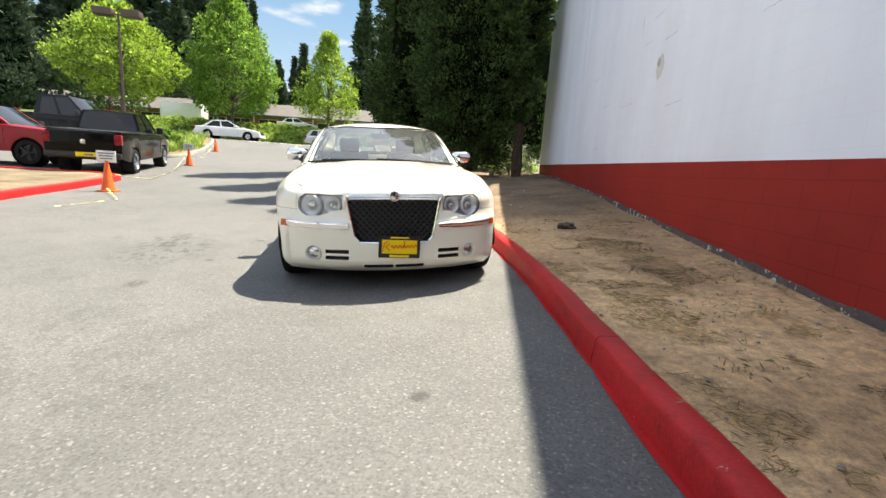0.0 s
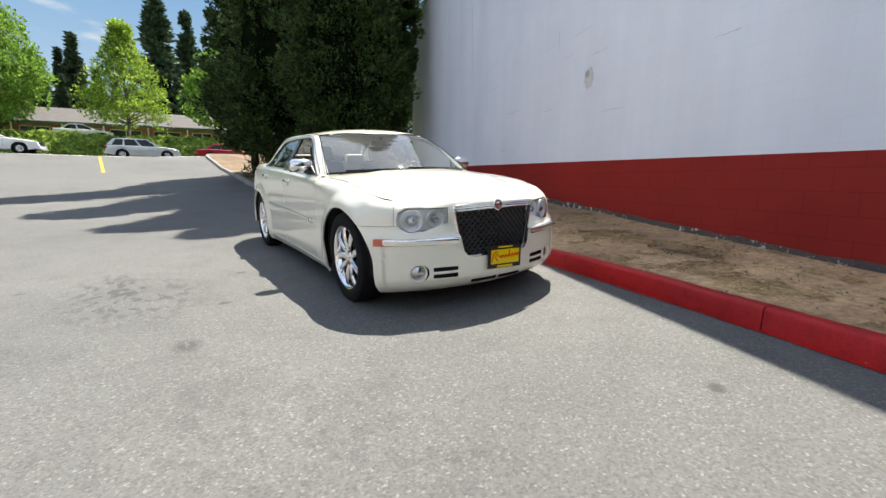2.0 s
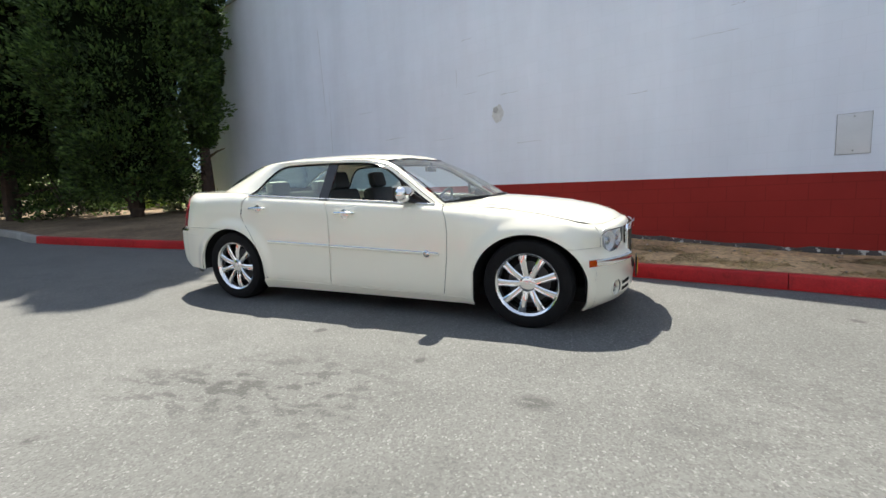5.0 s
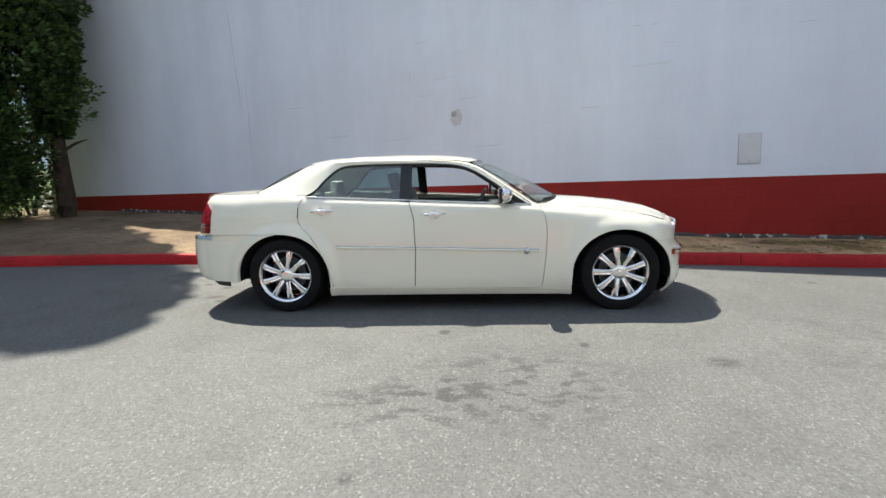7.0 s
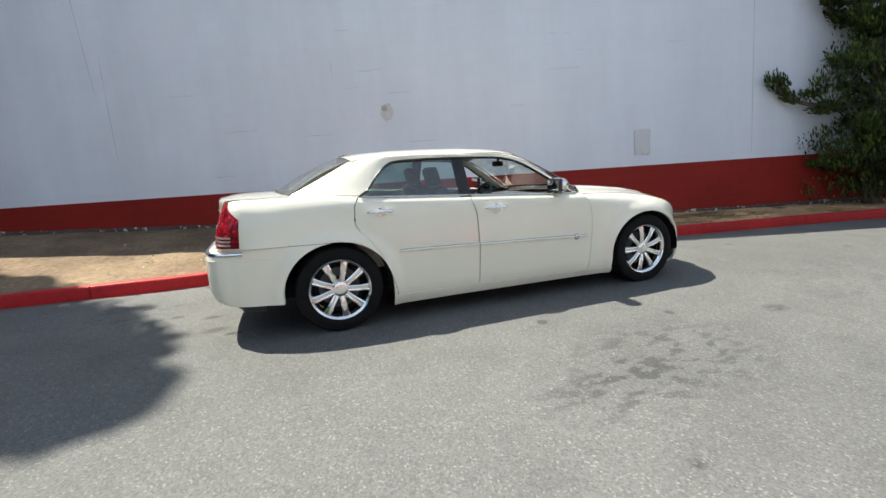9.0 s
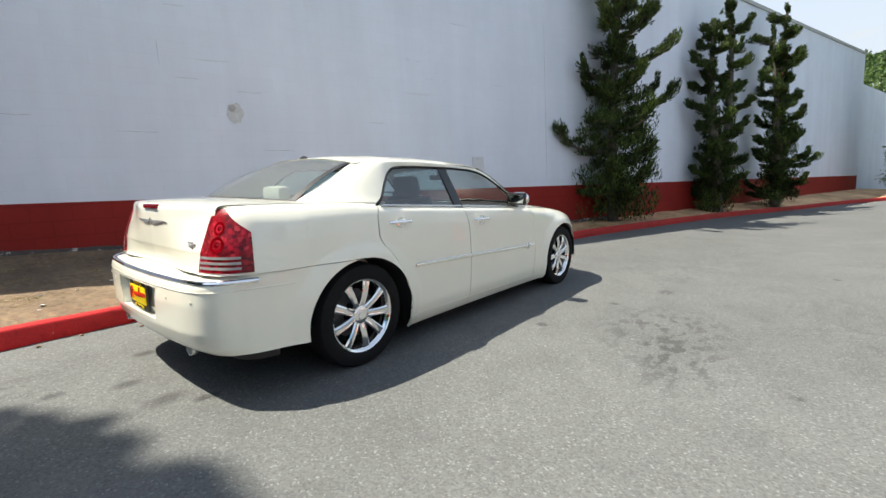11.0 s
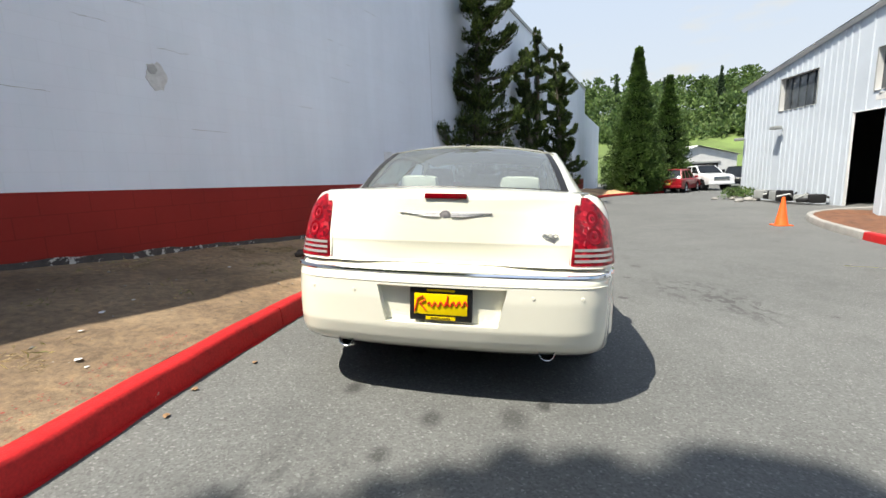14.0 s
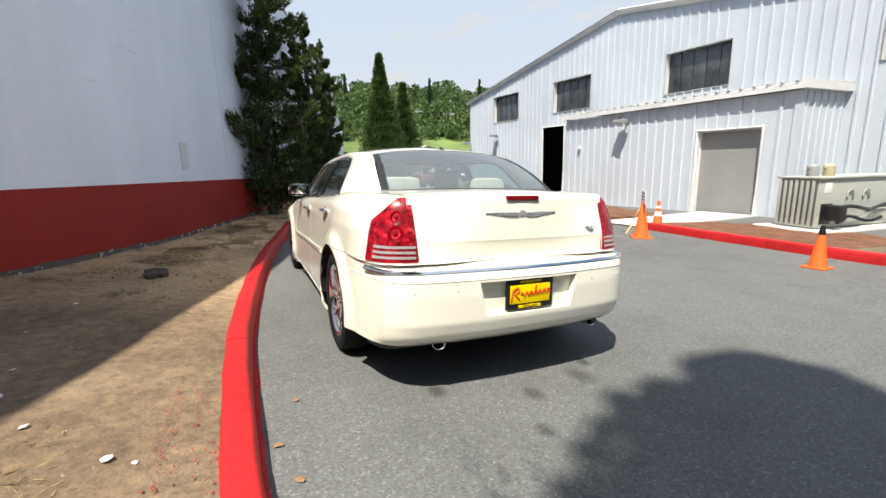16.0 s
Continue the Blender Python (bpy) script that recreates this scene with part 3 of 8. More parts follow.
        prof = [(y, deck(x, y)) for y in frange(1.955 - 0.12 * (x / 0.66) ** 2, yt - 0.05, 14)]
        zt = prof[-1][1]
        prof += [(yt - 0.03, zt - 0.002), (yt - 0.013, zt - 0.009), (yt - 0.003, zt - 0.022), (yt, zt - 0.04)] + [(yface(z), z) for z in frange(1.03, 0.858, 10) + [0.853, 0.849] + frange(0.835, 0.742, 8)]
        cols.append([(u * interp(z, (0.74, 1.06), (0.622, 0.668)), y, z) for y, z in prof])
    part("boot_lid", Geo().grid(cols, 0.018), PAINT, body)
    # greenhouse
    outer = spline([(0.775, -0.87, 0.905), (0.748, -0.785, 0.968), (0.708, -0.6, 1.095), (0.67, -0.39, 1.24), (0.62, -0.2, 1.34), (0.602, 0.1, 1.378), (0.60, 0.5, 1.395), (0.602, 0.85, 1.397), (0.595, 1.12, 1.386), (0.578, 1.31, 1.357), (0.607, 1.5, 1.268), (0.637, 1.68, 1.18), (0.662, 1.825, 1.108), (0.69, 1.93, 1.04)], 96)
    inner = spline([(0.85, -0.80, 0.90), (0.832, -0.715, 0.957), (0.795, -0.545, 1.066), (0.75, -0.385, 1.172), (0.70, -0.24, 1.262), (0.668, -0.10, 1.314), (0.652, 0.1, 1.337), (0.646, 0.5, 1.346), (0.65, 0.9, 1.34), (0.672, 1.03, 1.308), (0.725, 1.13, 1.225), (0.79, 1.225, 1.118), (0.822, 1.30, 1.072), (0.85, 1.37, 1.02)], 96)
    for sd in (-1, 1):
        frame_rows = []
        for idx, (o, i) in enumerate(zip(outer, inner)):
            o, i = Vector(o), Vector(i)
            ease = min(1, max(0, (idx / 95 - 0.70) / 0.28))
            swell = 0.10 * (1 - 0.5 * ease * ease * (3 - 2 * ease))
            out_dir = Vector((1, 0, 0.55)).normalized()
            w = (o - i).length
            frame_rows.append([(sd * q.x, q.y, q.z) for q in (i.lerp(o, t) + out_dir * (w * swell * 4 * t * (1 - t)) for t in frange(0, 1, 8))])
        part("side_frame", Geo().grid(frame_rows, 0.02, (sd * 0.3, 0.4, 1.1)), PAINT, body)
        part("window_seal", Geo().tube([(sd * (x - 0.002), y, z - 0.002) for x, y, z in inner], 0.011, 6, up=(1, 0, 0)), GLOSS_BLACK, body)
        part("drip_line", Geo().tube([(sd * lerp(i[0], o[0], 0.42) + sd * 0.012, lerp(i[1], o[1], 0.3), lerp(i[2], o[2], 0.42) + 0.012) for o, i in list(zip(outer, inner))[4:66]], 0.003, 5), TRIM_GREY, body)
        glass_x = lambda z: 0.862 - (z - 0.974) * 0.60
        bp = [[(sd * (glass_x(z) + 0.004), y, z) for z in frange(belt(y) - 0.01, 1.345, 8)] for y in (0.335, 0.36, 0.41, 0.44)]
        part("door_post", Geo().grid(bp, 0.02, (sd * 0.3, 0.39, 1.1)), GLOSS_BLACK, body, "gloss black centre post")
        top = [p for p in inner if 0.43 < p[1] < 1.3]
        pane = [[(sd * (lerp(glass_x(belt(y)), x, v) - 0.006), y, lerp(belt(y) - 0.01, z, v)) for v in frange(0, 1, 8)] for x, y, z in top]
        part("rear_window", Geo().grid(pane), SIDE_GLASS, body, "green-tinted rear side glass").visible_shadow = False
        # mirror
        mx, my, mz = 0.905, -0.49, 1.055
        bm = bmesh.new()
        bmesh.ops.create_uvsphere(bm, u_segments=24, v_segments=14, radius=1)
        for p in bm.verts:
            c = p.co
            fy = -0.075 if c.y < 0 else 0.045
            c.x, c.y, c.z = c.x * 0.115, abs(c.y) ** 0.9 * fy, c.z * 0.066 * (1 + 0.12 * sd * c.x)
            c.x = math.copysign(abs(c.x / 0.115) ** 0.75 * 0.115, c.x)
            c.z = math.copysign(abs(c.z / 0.066) ** 0.8 * 0.066, c.z)
        mirror = part("mirror", Geo().take(bm, Matrix.Translation((sd * mx, my, mz))), CHROME, body, "chrome door mirror shell")
        part("mirror_arm", Geo().tube([(sd * 0.80, -0.575, 0.985), (sd * 0.85, -0.55, 0.99), (sd * 0.895, -0.50, 1.01)], [0.034, 0.028, 0.024], 10, flat=0.7), BLACK, mirror)
        part("mirror_glass", Geo().rbox(-0.086, 0.086, -0.004, 0.004, -0.044, 0.044, 0.003, Matrix.Translation((sd * mx, my + 0.048, mz))), MIRROR, mirror)
        part("mirror_bezel", Geo().rbox(-0.104, 0.104, -0.03, 0.004, -0.059, 0.059, 0.012, Matrix.Translation((sd * mx, my + 0.043, mz))), BLACK, mirror, "black mirror bezel")
        part("mirror_sail", Geo().prism([(-0.715, 0.953), (-0.52, 0.965), (-0.50, 1.075), (-0.56, 1.05)], 0.0, 0.014, Matrix(((0, 0, sd, sd * 0.822), (1, 0, 0, 0), (0, 1, 0, 0), (0, 0, 0, 1)))), BLACK, mirror)
    roof_front, roof_back = (lambda x: -0.335 + 0.135 * (x / 0.6) ** 2), (lambda x: 1.365 - 0.055 * (x / 0.6) ** 2)
    roof_z = lambda y: interp(y, (-0.4, -0.335, -0.29, -0.2, -0.05, 0.2, 0.5, 0.9, 1.2, 1.35, 1.45), (1.345, 1.366, 1.39, 1.413, 1.433, 1.447, 1.453, 1.45, 1.432, 1.41, 1.385))
    rows = []
    for t in frange(0, 1, 50):
        row = []
        for x in frange(-0.604, 0.604, 31):
            y = lerp(roof_front(x), roof_back(x), t)
            row.append((x, y, roof_z(y) - 0.057 * (abs(x) / 0.6) ** 2.3))
        rows.append(row)
    part("roof", Geo().grid(rows, 0.012), PAINT, body)
    # screens
    def screen(top_f, bottom_f, wt, wb, bow):
        rows = []
        for v in frange(0, 1, 18):
            row = []
            for u in frange(-1, 1, 31):
                xt, xb = u * wt, u * wb
                a, b = Vector((xt, *top_f(xt))), Vector((xb, *bottom_f(xb)))
                p = b.lerp(a, v) + Vector((0, bow[0], bow[1])) * (4 * v * (1 - v))
                row.append(tuple(p))
            rows.append(row)
        return rows
    wind = screen(lambda x: (roof_front(x) - 0.004, roof_z(roof_front(x)) - 0.057 * (abs(x) / 0.6) ** 2.3 - 0.006), lambda x: (cowl(x), 1.0 - 0.02 * (x / 0.7) ** 2), 0.617, 0.768, (-0.012, 0.02))
    part("windscreen", Geo().grid(wind), GLASS, body, "clear curved front windscreen").visible_shadow = False
    part("screen_seal", Geo().tube(wind[0][:], 0.010, 6).tube([r[0] for r in wind], 0.005, 6).tube([r[-1] for r in wind], 0.005, 6).tube(wind[-1][:], 0.008, 6), GLOSS_BLACK, body)
    back = screen(lambda x: (roof_back(x) + 0.004, roof_z(roof_back(x)) - 0.057 * (abs(x) / 0.6) ** 2.3 - 0.006), lambda x: (1.945 - 0.12 * (x / 0.66) ** 2, deck(x, 1.9) - 0.004), 0.573, 0.66, (0.01, 0.022))
    part("rear_screen", Geo().grid(back), TINTED, body, "green-tinted rear screen").visible_shadow = False
    edge = Geo()
    edge.tube([(x, y + 0.002, z + 0.003) for x, y, z in back[0]], 0.007, 6)
    edge.grid([[(x, y + 0.002, z + 0.003) for x, y, z in r[0:2]] for r in back]).grid([[(x, y + 0.002, z + 0.003) for x, y, z in r[-2:]] for r in back])
    part("rear_screen_border", edge, BLACK, body)
    part("shark_antenna", Geo().lathe([(0.045, 0.0), (0.038, 0.02), (0.015, 0.034), (0.0, 0.036)], 16, Matrix.Translation((0.02, 1.30, 1.408)) @ Matrix.Diagonal((0.42, 0.95, 0.75, 1))), BLACK, car)
    wip = Geo()
    for x0, x1 in ((0.52, -0.08), (-0.05, -0.62)):
        wip.tube([(lerp(x0, x1, t), cowl(lerp(x0, x1, t)) - 0.004 + 0.02 * t, 1.004 + 0.012 * t - 0.02 * (lerp(x0, x1, t) / 0.7) ** 2) for t in frange(0, 1, 8)], 0.009, 6)
    part("wiper_set", wip, BLACK, car, "black windscreen wipers at rest")
    part("cowl", Geo().grid([[(x, cowl(x) + dy, 0.985 + dz - 0.025 * (x / 0.7) ** 2) for x in frange(-0.72, 0.72, 21)] for dy, dz in ((-0.05, 0.0), (0.02, 0.005), (0.1, -0.03))]), BLACK, body)
    # closing dark shell below
    under = Geo().box(-0.80, 0.80, -1.05, 1.05, 0.17, 0.30).box(-0.66, 0.66, -2.0, -1.0, 0.18, 0.3).box(-0.66, 0.66, 1.0, 2.2, 0.27, 0.4)
    part("underbody", under, SHADOW_BLACK, body)
    # unseen dark shell: backs the panel gaps, with plates added against sun leaks
    shell = Geo()
    for sd in (-1, 1):
        shell.grid([[(sd * 0.84, y, z) for y in (-0.95, 0.3, 1.08)] for z in (0.2, 0.6, 0.9)])
    shell.box(-0.5, 0.5, -1.85, -0.95, 0.76, 0.78).box(-0.66, 0.66, 1.12, 2.3, 0.86, 0.88)
    shell.box(-0.66, 0.66, -2.0, -1.94, 0.26, 0.6).box(-0.36, 0.36, -2.1, -2.06, 0.36, 0.76)
    part("backing_shell", shell, SHADOW_BLACK, body)
    # grille
    front_y = lambda x, off: -2.235 + 0.32 * x * x + off
    gr = new("grille")
    gr.parent = car
    part("grille_back", Geo().grid([[(x, front_y(x, 0.06), z) for x in frange(-0.36, 0.36, 13)] for z in (0.37, 0.78)]), BLACK, gr)
    lattice = Geo()
    half = lambda z: interp(z, (0.385, 0.41, 0.45, 0.66, 0.745), (0.20, 0.275, 0.30, 0.342, 0.35)) - 0.008
    for way in (-1, 1):
        for k in range(-30, 31):
            pts = []
            for t in frange(0, 1, 40):
                z = lerp(0.395, 0.742, t)
                x = k * 0.046 + way * (z - 0.57) * 0.95
                if abs(x) <= half(z):
                    pts.append((x, front_y(x, 0.006 + 0.004 * way), z))
            if len(pts) > 2:
                lattice.tube(pts, 0.0065, 4)
    part("grille_mesh", lattice, MESH_METAL, gr, "black diamond mesh grille")
    ring = [(x, front_y(x, -0.006), z) for x, z in spline(grille + grille[:1], 90)[:-1]]
    part("grille_surround", Geo().tube(ring, 0.013, 8, closed=True, up=(0, 1, 0)), CHROME, gr, "chrome grille surround")
    hb = Geo()
    for z in (0.722, 0.737, 0.752):
        hb.tube([(x, front_y(x, -0.012), z + 0.008 * (1 - (x / 0.34) ** 2)) for x in frange(-0.335, 0.335, 24)], 0.007, 6)
    part("grille_header", hb, CHROME, gr)
    part("nose_badge", Geo().lathe([(0.0, 0.005), (0.02, 0.005), (0.024, 0.003), (0.034, 0.004), (0.04, 0.0)], 24, facing(0, -2.252, 0.748)), CHROME, gr, "round winged metal badge")
    # headlamps
    for sd, piece in zip((-1, 1), lens_pieces):
        hl = new("headlamp")
        hl.parent = car
        tagged(hl, "twin-projector clear headlamp")
        part("lens_cover", piece, LENS, hl).visible_shadow = False
        bowl = Geo()
        rim = [(0.375, 0.755), (0.66, 0.758), (0.712, 0.73), (0.735, 0.69), (0.735, 0.64), (0.70, 0.60), (0.655, 0.575), (0.6, 0.57), (0.375, 0.59)]
        n = len(rim)
        fy = lambda x, o: -2.24 + 0.32 * x * x + 0.35 * max(0, x - 0.66) + 0.03 + o
        v = [(sd * x, fy(x, 0.012), z) for x, z in rim] + [(sd * (0.55 + (x - 0.55) * 0.9), fy(x, 0.042), 0.665 + (z - 0.665) * 0.95) for x, z in rim]
        bowl.add(v, [(i, (i + 1) % n, n + (i + 1) % n, n + i) for i in range(n)] + [tuple(range(n, 2 * n))])
        part("housing", bowl, REFLECTOR, hl)
        for x, z, r in ((0.455, 0.672, 0.062), (0.61, 0.665, 0.076)):
            turn = sd * (18 + 40 * (x - 0.45))
            mm = facing(sd * x, fy(x, 0.036), z, turn)
            part("reflector_ring", Geo().lathe([(r * 0.55, 0.0), (r * 0.7, 0.012), (r, 0.034), (r * 1.06, 0.03), (r * 1.06, 0.0)], 28, mm), REFLECTOR, hl)
            part("projector", Geo().lathe([(0.0, 0.034), (r * 0.25, 0.031), (r * 0.42, 0.02), (r * 0.52, 0.0)], 20, mm), CHROME_DULL, hl)
        edge = [(0.385, 0.745), (0.66, 0.748), (0.70, 0.725), (0.722, 0.69), (0.722, 0.645), (0.70, 0.61), (0.655, 0.585), (0.60, 0.58), (0.56, 0.592), (0.385, 0.6)]
        part("lamp_seal", Geo().tube([(sd * x, fy(x, -0.003), z) for x, z in edge], 0.004, 5, closed=True, up=(0, 1, 0)), TRIM_GREY, hl)
        # fog lamp in its round pocket
        fx, fz = 0.61, 0.305
        p = Vector(skin(s_front(fx), fz, sd, -0.01, low=True))
        mm = facing(p.x, p.y, p.z, sd * 20)
        fog = part("fog_lamp", Geo().lathe([(0.0, 0.004), (0.03, 0.0), (0.05, -0.012), (0.052, -0.03)], 24, mm), CHROME_DULL, car, "round fog lamp")
        part("bezel", Geo().lathe([(0.052, -0.03), (0.053, 0.006), (0.06, 0.012), (0.068, 0.006), (0.07, -0.02)], 24, mm), PAINT, fog)
        bar = [[skin(s_front(x), 0.523 + 0.01 * (x - 0.35) + dz, sd, o, low=True) for dz, o in ((-0.028, -0.004), (-0.024, 0.010), (-0.008, 0.017), (0.012, 0.014), (0.021, 0.004), (0.022, -0.004))] for x in frange(0.335, 0.80, 30)]
        part("bumper_strip", Geo().grid(bar), CHROME, car, "chrome strip on the front bumper")
        mk = Geo().grid([[skin(s_y(y), z, sd, 0.005, low=True) for y in frange(-2.03, -1.945, 8)] for z in frange(0.5, 0.548, 4)], 0.01)
        part("side_marker", mk, AMBER, car, "amber side marker lamp")
    # tail lamps
    for sd in (-1, 1):
        s0, s1 = s_y(2.215), s_rear(0.63)
        tl = part("tail_lamp", Geo().grid([[skin(lerp(s0, s1 - 0.028 * v, u), lerp(0.755, min(1.086, top_z(lerp(s0, s1, u)) - 0.004, 0.963 + 0.185 * u), v), sd, 0.008) for v in frange(0, 1, 24)] for u in frange(0, 1, 26)], 0.02), RED_LENS, car, "tall red tail lamp with clear strips")
        for z, o in ((0.779, 0.011), (0.806, 0.011), (0.833, 0.011)):
            rows = [[skin(s, zz, sd, o) for zz in (z - 0.007, z, z + 0.007)] for s in frange(lerp(s0, s1, 0.2), lerp(s0, s1, 0.96), 14)]
            part("clear_strip", Geo().grid(rows, 0.006), STRIP_CLEAR, tl)
        for z, r in ((0.985, 0.036), (0.90, 0.042)):
            s = lerp(s0, s1, 0.62)
            disc = [[skin(s + q * r * math.cos(a), z + q * r * math.sin(a), sd, 0.0105 - 0.003 * math.sin(3.1 * q)) for a in frange(0, 2 * math.pi, 25)] for q in (0.02, 0.3, 0.5, 0.8, 1.0)]
            part("round_lamp", Geo().grid(disc), RED_DARK, tl)
    part("brake_light", Geo().rbox(-0.108, 0.108, 2.362, 2.418, 1.074, 1.1, 0.006), RED_DARK, car, "slim red high brake light")
    # wing badge and shield
    wing_y = lambda x, z: at_s(s_rear(abs(x)))[1] - at_s(s_rear(abs(x)))[3] * interp(z, *D_REAR)
    disc = Geo().lathe([(0.0, 0.003), (0.016, 0.003), (0.019, 0.0015), (0.026, 0.0025), (0.029, 0.0)], 24, Matrix.Translation((0, wing_y(0, 0.99), 0.99)) @ Euler((radians(-99), 0, 0)).to_matrix().to_4x4())
    badge = part("wing_badge", disc, STRIP_CLEAR, car, "silver winged badge on the boot lid")
    for sd in (-1, 1):
        for z, w in ((1.0, 0.235), (0.992, 0.19), (0.984, 0.14)):
            part("feather", Geo().tube([(sd * x, wing_y(x, z) + 0.001, z + 0.004 * (x / w)) for x in frange(0.03, w, 10)], [0.0065] * 6 + [0.006, 0.005, 0.004, 0.003], 6), BADGE, badge)
    em = Geo()
    for k in range(3):
        em.tube([(-0.497 - 0.026 * k + 0.011 * math.cos(a), wing_y(0.52, 0.9) + 0.001, 0.898 + 0.009 * math.sin(a)) for a in frange(0, 2 * math.pi, 13)[:-1]], 0.003, 5, closed=True, up=(0, 1, 0))
    em.prism([(-0.026, 0.016), (0.026, 0.016), (0.022, -0.008), (0.0, -0.024), (-0.022, -0.008)], 0, 0.006, Matrix(((1, 0, 0, -0.524), (0, 0, 1, wing_y(0.524, 0.868) - 0.002), (0, 1, 0, 0.868), (0, 0, 0, 1))))
    part("model_emblem", em, BADGE, car, "small silver shield emblem")
    # plates
    for name, y, z, flip, tiltd in (("rear_plate", 2.52, 0.553, 1, 0), ("front_plate", -2.292, 0.365, -1, 0)):
        pm = Matrix.Translation((0.0 if flip > 0 else 0.035, y, z)) @ Euler((radians(90), radians(2.5 if flip < 0 else 0), radians(180 if flip > 0 else 0)), "XYZ").to_matrix().to_4x4()
        plate = part(name, Geo().rbox(-0.158, 0.158, -0.084, 0.084, -0.012, 0.0, 0.006, pm), BLACK, car, "yellow dealer plate in a black frame")
        part("plate_face", Geo().rbox(-0.134, 0.134, -0.05, 0.056, 0.0, 0.005, 0.003, pm), PLATE_YELLOW, plate)
        part("frame_band", Geo().rbox(-0.075, 0.075, -0.078, -0.06, 0.0, 0.004, 0.002, pm), PLATE_YELLOW, plate)
        part("frame_band", Geo().rbox(-0.07, 0.07, 0.068, 0.079, 0.0, 0.004, 0.002, pm), PLATE_YELLOW, plate)
        sc = Geo()
        rr = random.Random(5)
        sc.tube([(-0.13, -0.035, 0.008), (-0.115, 0.03, 0.008), (-0.09, 0.045, 0.008), (-0.075, 0.025, 0.008), (-0.105, 0.005, 0.008), (-0.07, -0.03, 0.008)], 0.0038, 5, up=(0, 0, 1), m=pm)
        pts = []
        for i in range(40):
            t = i / 39
            pts.append((-0.065 + 0.2 * t, 0.002 + 0.012 * math.sin(t * 42) + 0.012 * t, 0.008))
        sc.tube(pts, 0.0038, 5, up=(0, 0, 1), m=pm)
        sc.tube([(0.03, 0.0, 0.008), (0.036, 0.05, 0.008)], 0.004, 5, up=(0, 0, 1), m=pm)
        part("script", sc, PLATE_RED, plate, "red flowing script")
        if flip > 0:
            cu = bpy.data.curves.new("band_text", "FONT")
            cu.body, cu.size, cu.align_x, cu.align_y, cu.extrude = "KIRKLAND", 0.02, "CENTER", "CENTER", 0.0008
            cu.materials.append(BLACK)
            tx = new("band_text", cu)
            tx.parent, tx.matrix_basis = plate, pm @ Matrix.Translation((0, -0.069, 0.005))
    # exhausts
    for sd in (-1, 1):
        mm = Matrix.Translation((sd * 0.53, 2.455, 0.316)) @ Euler((radians(-90), 0, 0)).to_matrix().to_4x4()
        ex = part("exhaust_tip", Geo().lathe([(0.037, -0.3), (0.041, -0.02), (0.041, 0.0), (0.039, 0.003), (0.036, 0.0), (0.034, -0.1)], 24, mm), CHROME_DULL, car, "round dull chrome exhaust tip")
        part("exhaust_bore", Geo().lathe([(0.0, -0.06), (0.035, -0.055)], 20, mm), SHADOW_BLACK, ex)
    # wheels
    wheel = new("wheel")
    wheel.parent = car
    tyre = Geo().lathe([(0.235, -0.09), (0.262, -0.108), (0.3, -0.112), (0.335, -0.1), (0.348, -0.075), (TYRE_R, -0.04), (TYRE_R, 0.04), (0.348, 0.075), (0.335, 0.1), (0.3, 0.112), (0.262, 0.108), (0.238, 0.092)], 64)
    part("tyre", tyre, RUBBER, wheel, "black low-profile tyre")
    rim = Geo().lathe([(0.225, -0.08), (0.215, 0.03), (0.222, 0.075), (0.236, 0.094), (0.246, 0.1), (0.25, 0.094), (0.243, 0.086)], 64)
    part("rim", rim, CHROME, wheel, "chrome wheel rim")
    part("brake_drum", Geo().lathe([(0.0, -0.02), (0.20, -0.02), (0.216, -0.05)], 40), SHADOW_BLACK, wheel)
    part("brake_disc", Geo().lathe([(0.09, 0.0), (0.165, 0.0), (0.165, -0.01)], 40), TRIM_GREY, wheel)
    for k in range(9):
        a = 2 * math.pi * k / 9 + 0.17
        m = Matrix.Rotation(a, 4, "Z")
        sp = Geo()
        rows = []
        for t in frange(0, 1, 9):
            r = lerp(0.05, 0.226, t)
            w = lerp(0.021, 0.0275, t) * (1 + 0.12 * (2 * t - 1) ** 2)
            hgt = lerp(0.072, 0.086, t) + 0.01 * math.sin(math.pi * t)
            rows.append([(r, -w, hgt - 0.035), (r, -w, hgt - 0.008), (r, -w * 0.6, hgt), (r, 0, hgt - 0.004), (r, w * 0.6, hgt), (r, w, hgt - 0.008), (r, w, hgt - 0.035)])
        sp.grid(rows)
        sp.v = [tuple(m @ Vector(p)) for p in sp.v]
        part("spoke", sp, CHROME, wheel)
    part("hub_cap", Geo().lathe([(0.066, 0.045), (0.064, 0.07), (0.05, 0.078), (0.032, 0.08), (0.03, 0.09), (0.0, 0.093)], 32), CHROME, wheel)
    for sd, hub in ((-1, HUB_R), (1, HUB_F), (1, HUB_R)):
        mm = Matrix.Translation((sd * 0.808, hub, HUB_Z)) @ Euler((0, radians(90 * sd), 0)).to_matrix().to_4x4() @ Matrix.Rotation(0.2 * hub, 4, "Z")
        copy_thing(wheel, mm)
    wheel.matrix_basis = Matrix.Translation((-0.808, HUB_F, HUB_Z)) @ Euler((0, radians(-90), 0)).to_matrix().to_4x4()
    # cabin
    cab = new("cabin")
    cab.parent = car
    tub = Geo().box(-0.78, 0.78, -0.85, 1.05, 0.3, 0.34).box(-0.62, 0.62, 1.36, 1.86, 1.02, 1.07)
    for sd in (-1, 1):
        tub.box(sd * 0.80 - 0.02, sd * 0.80 + 0.02, -0.8, 1.04, 0.3, 0.96)
    part("trim_panel", tub, SLATE, cab)
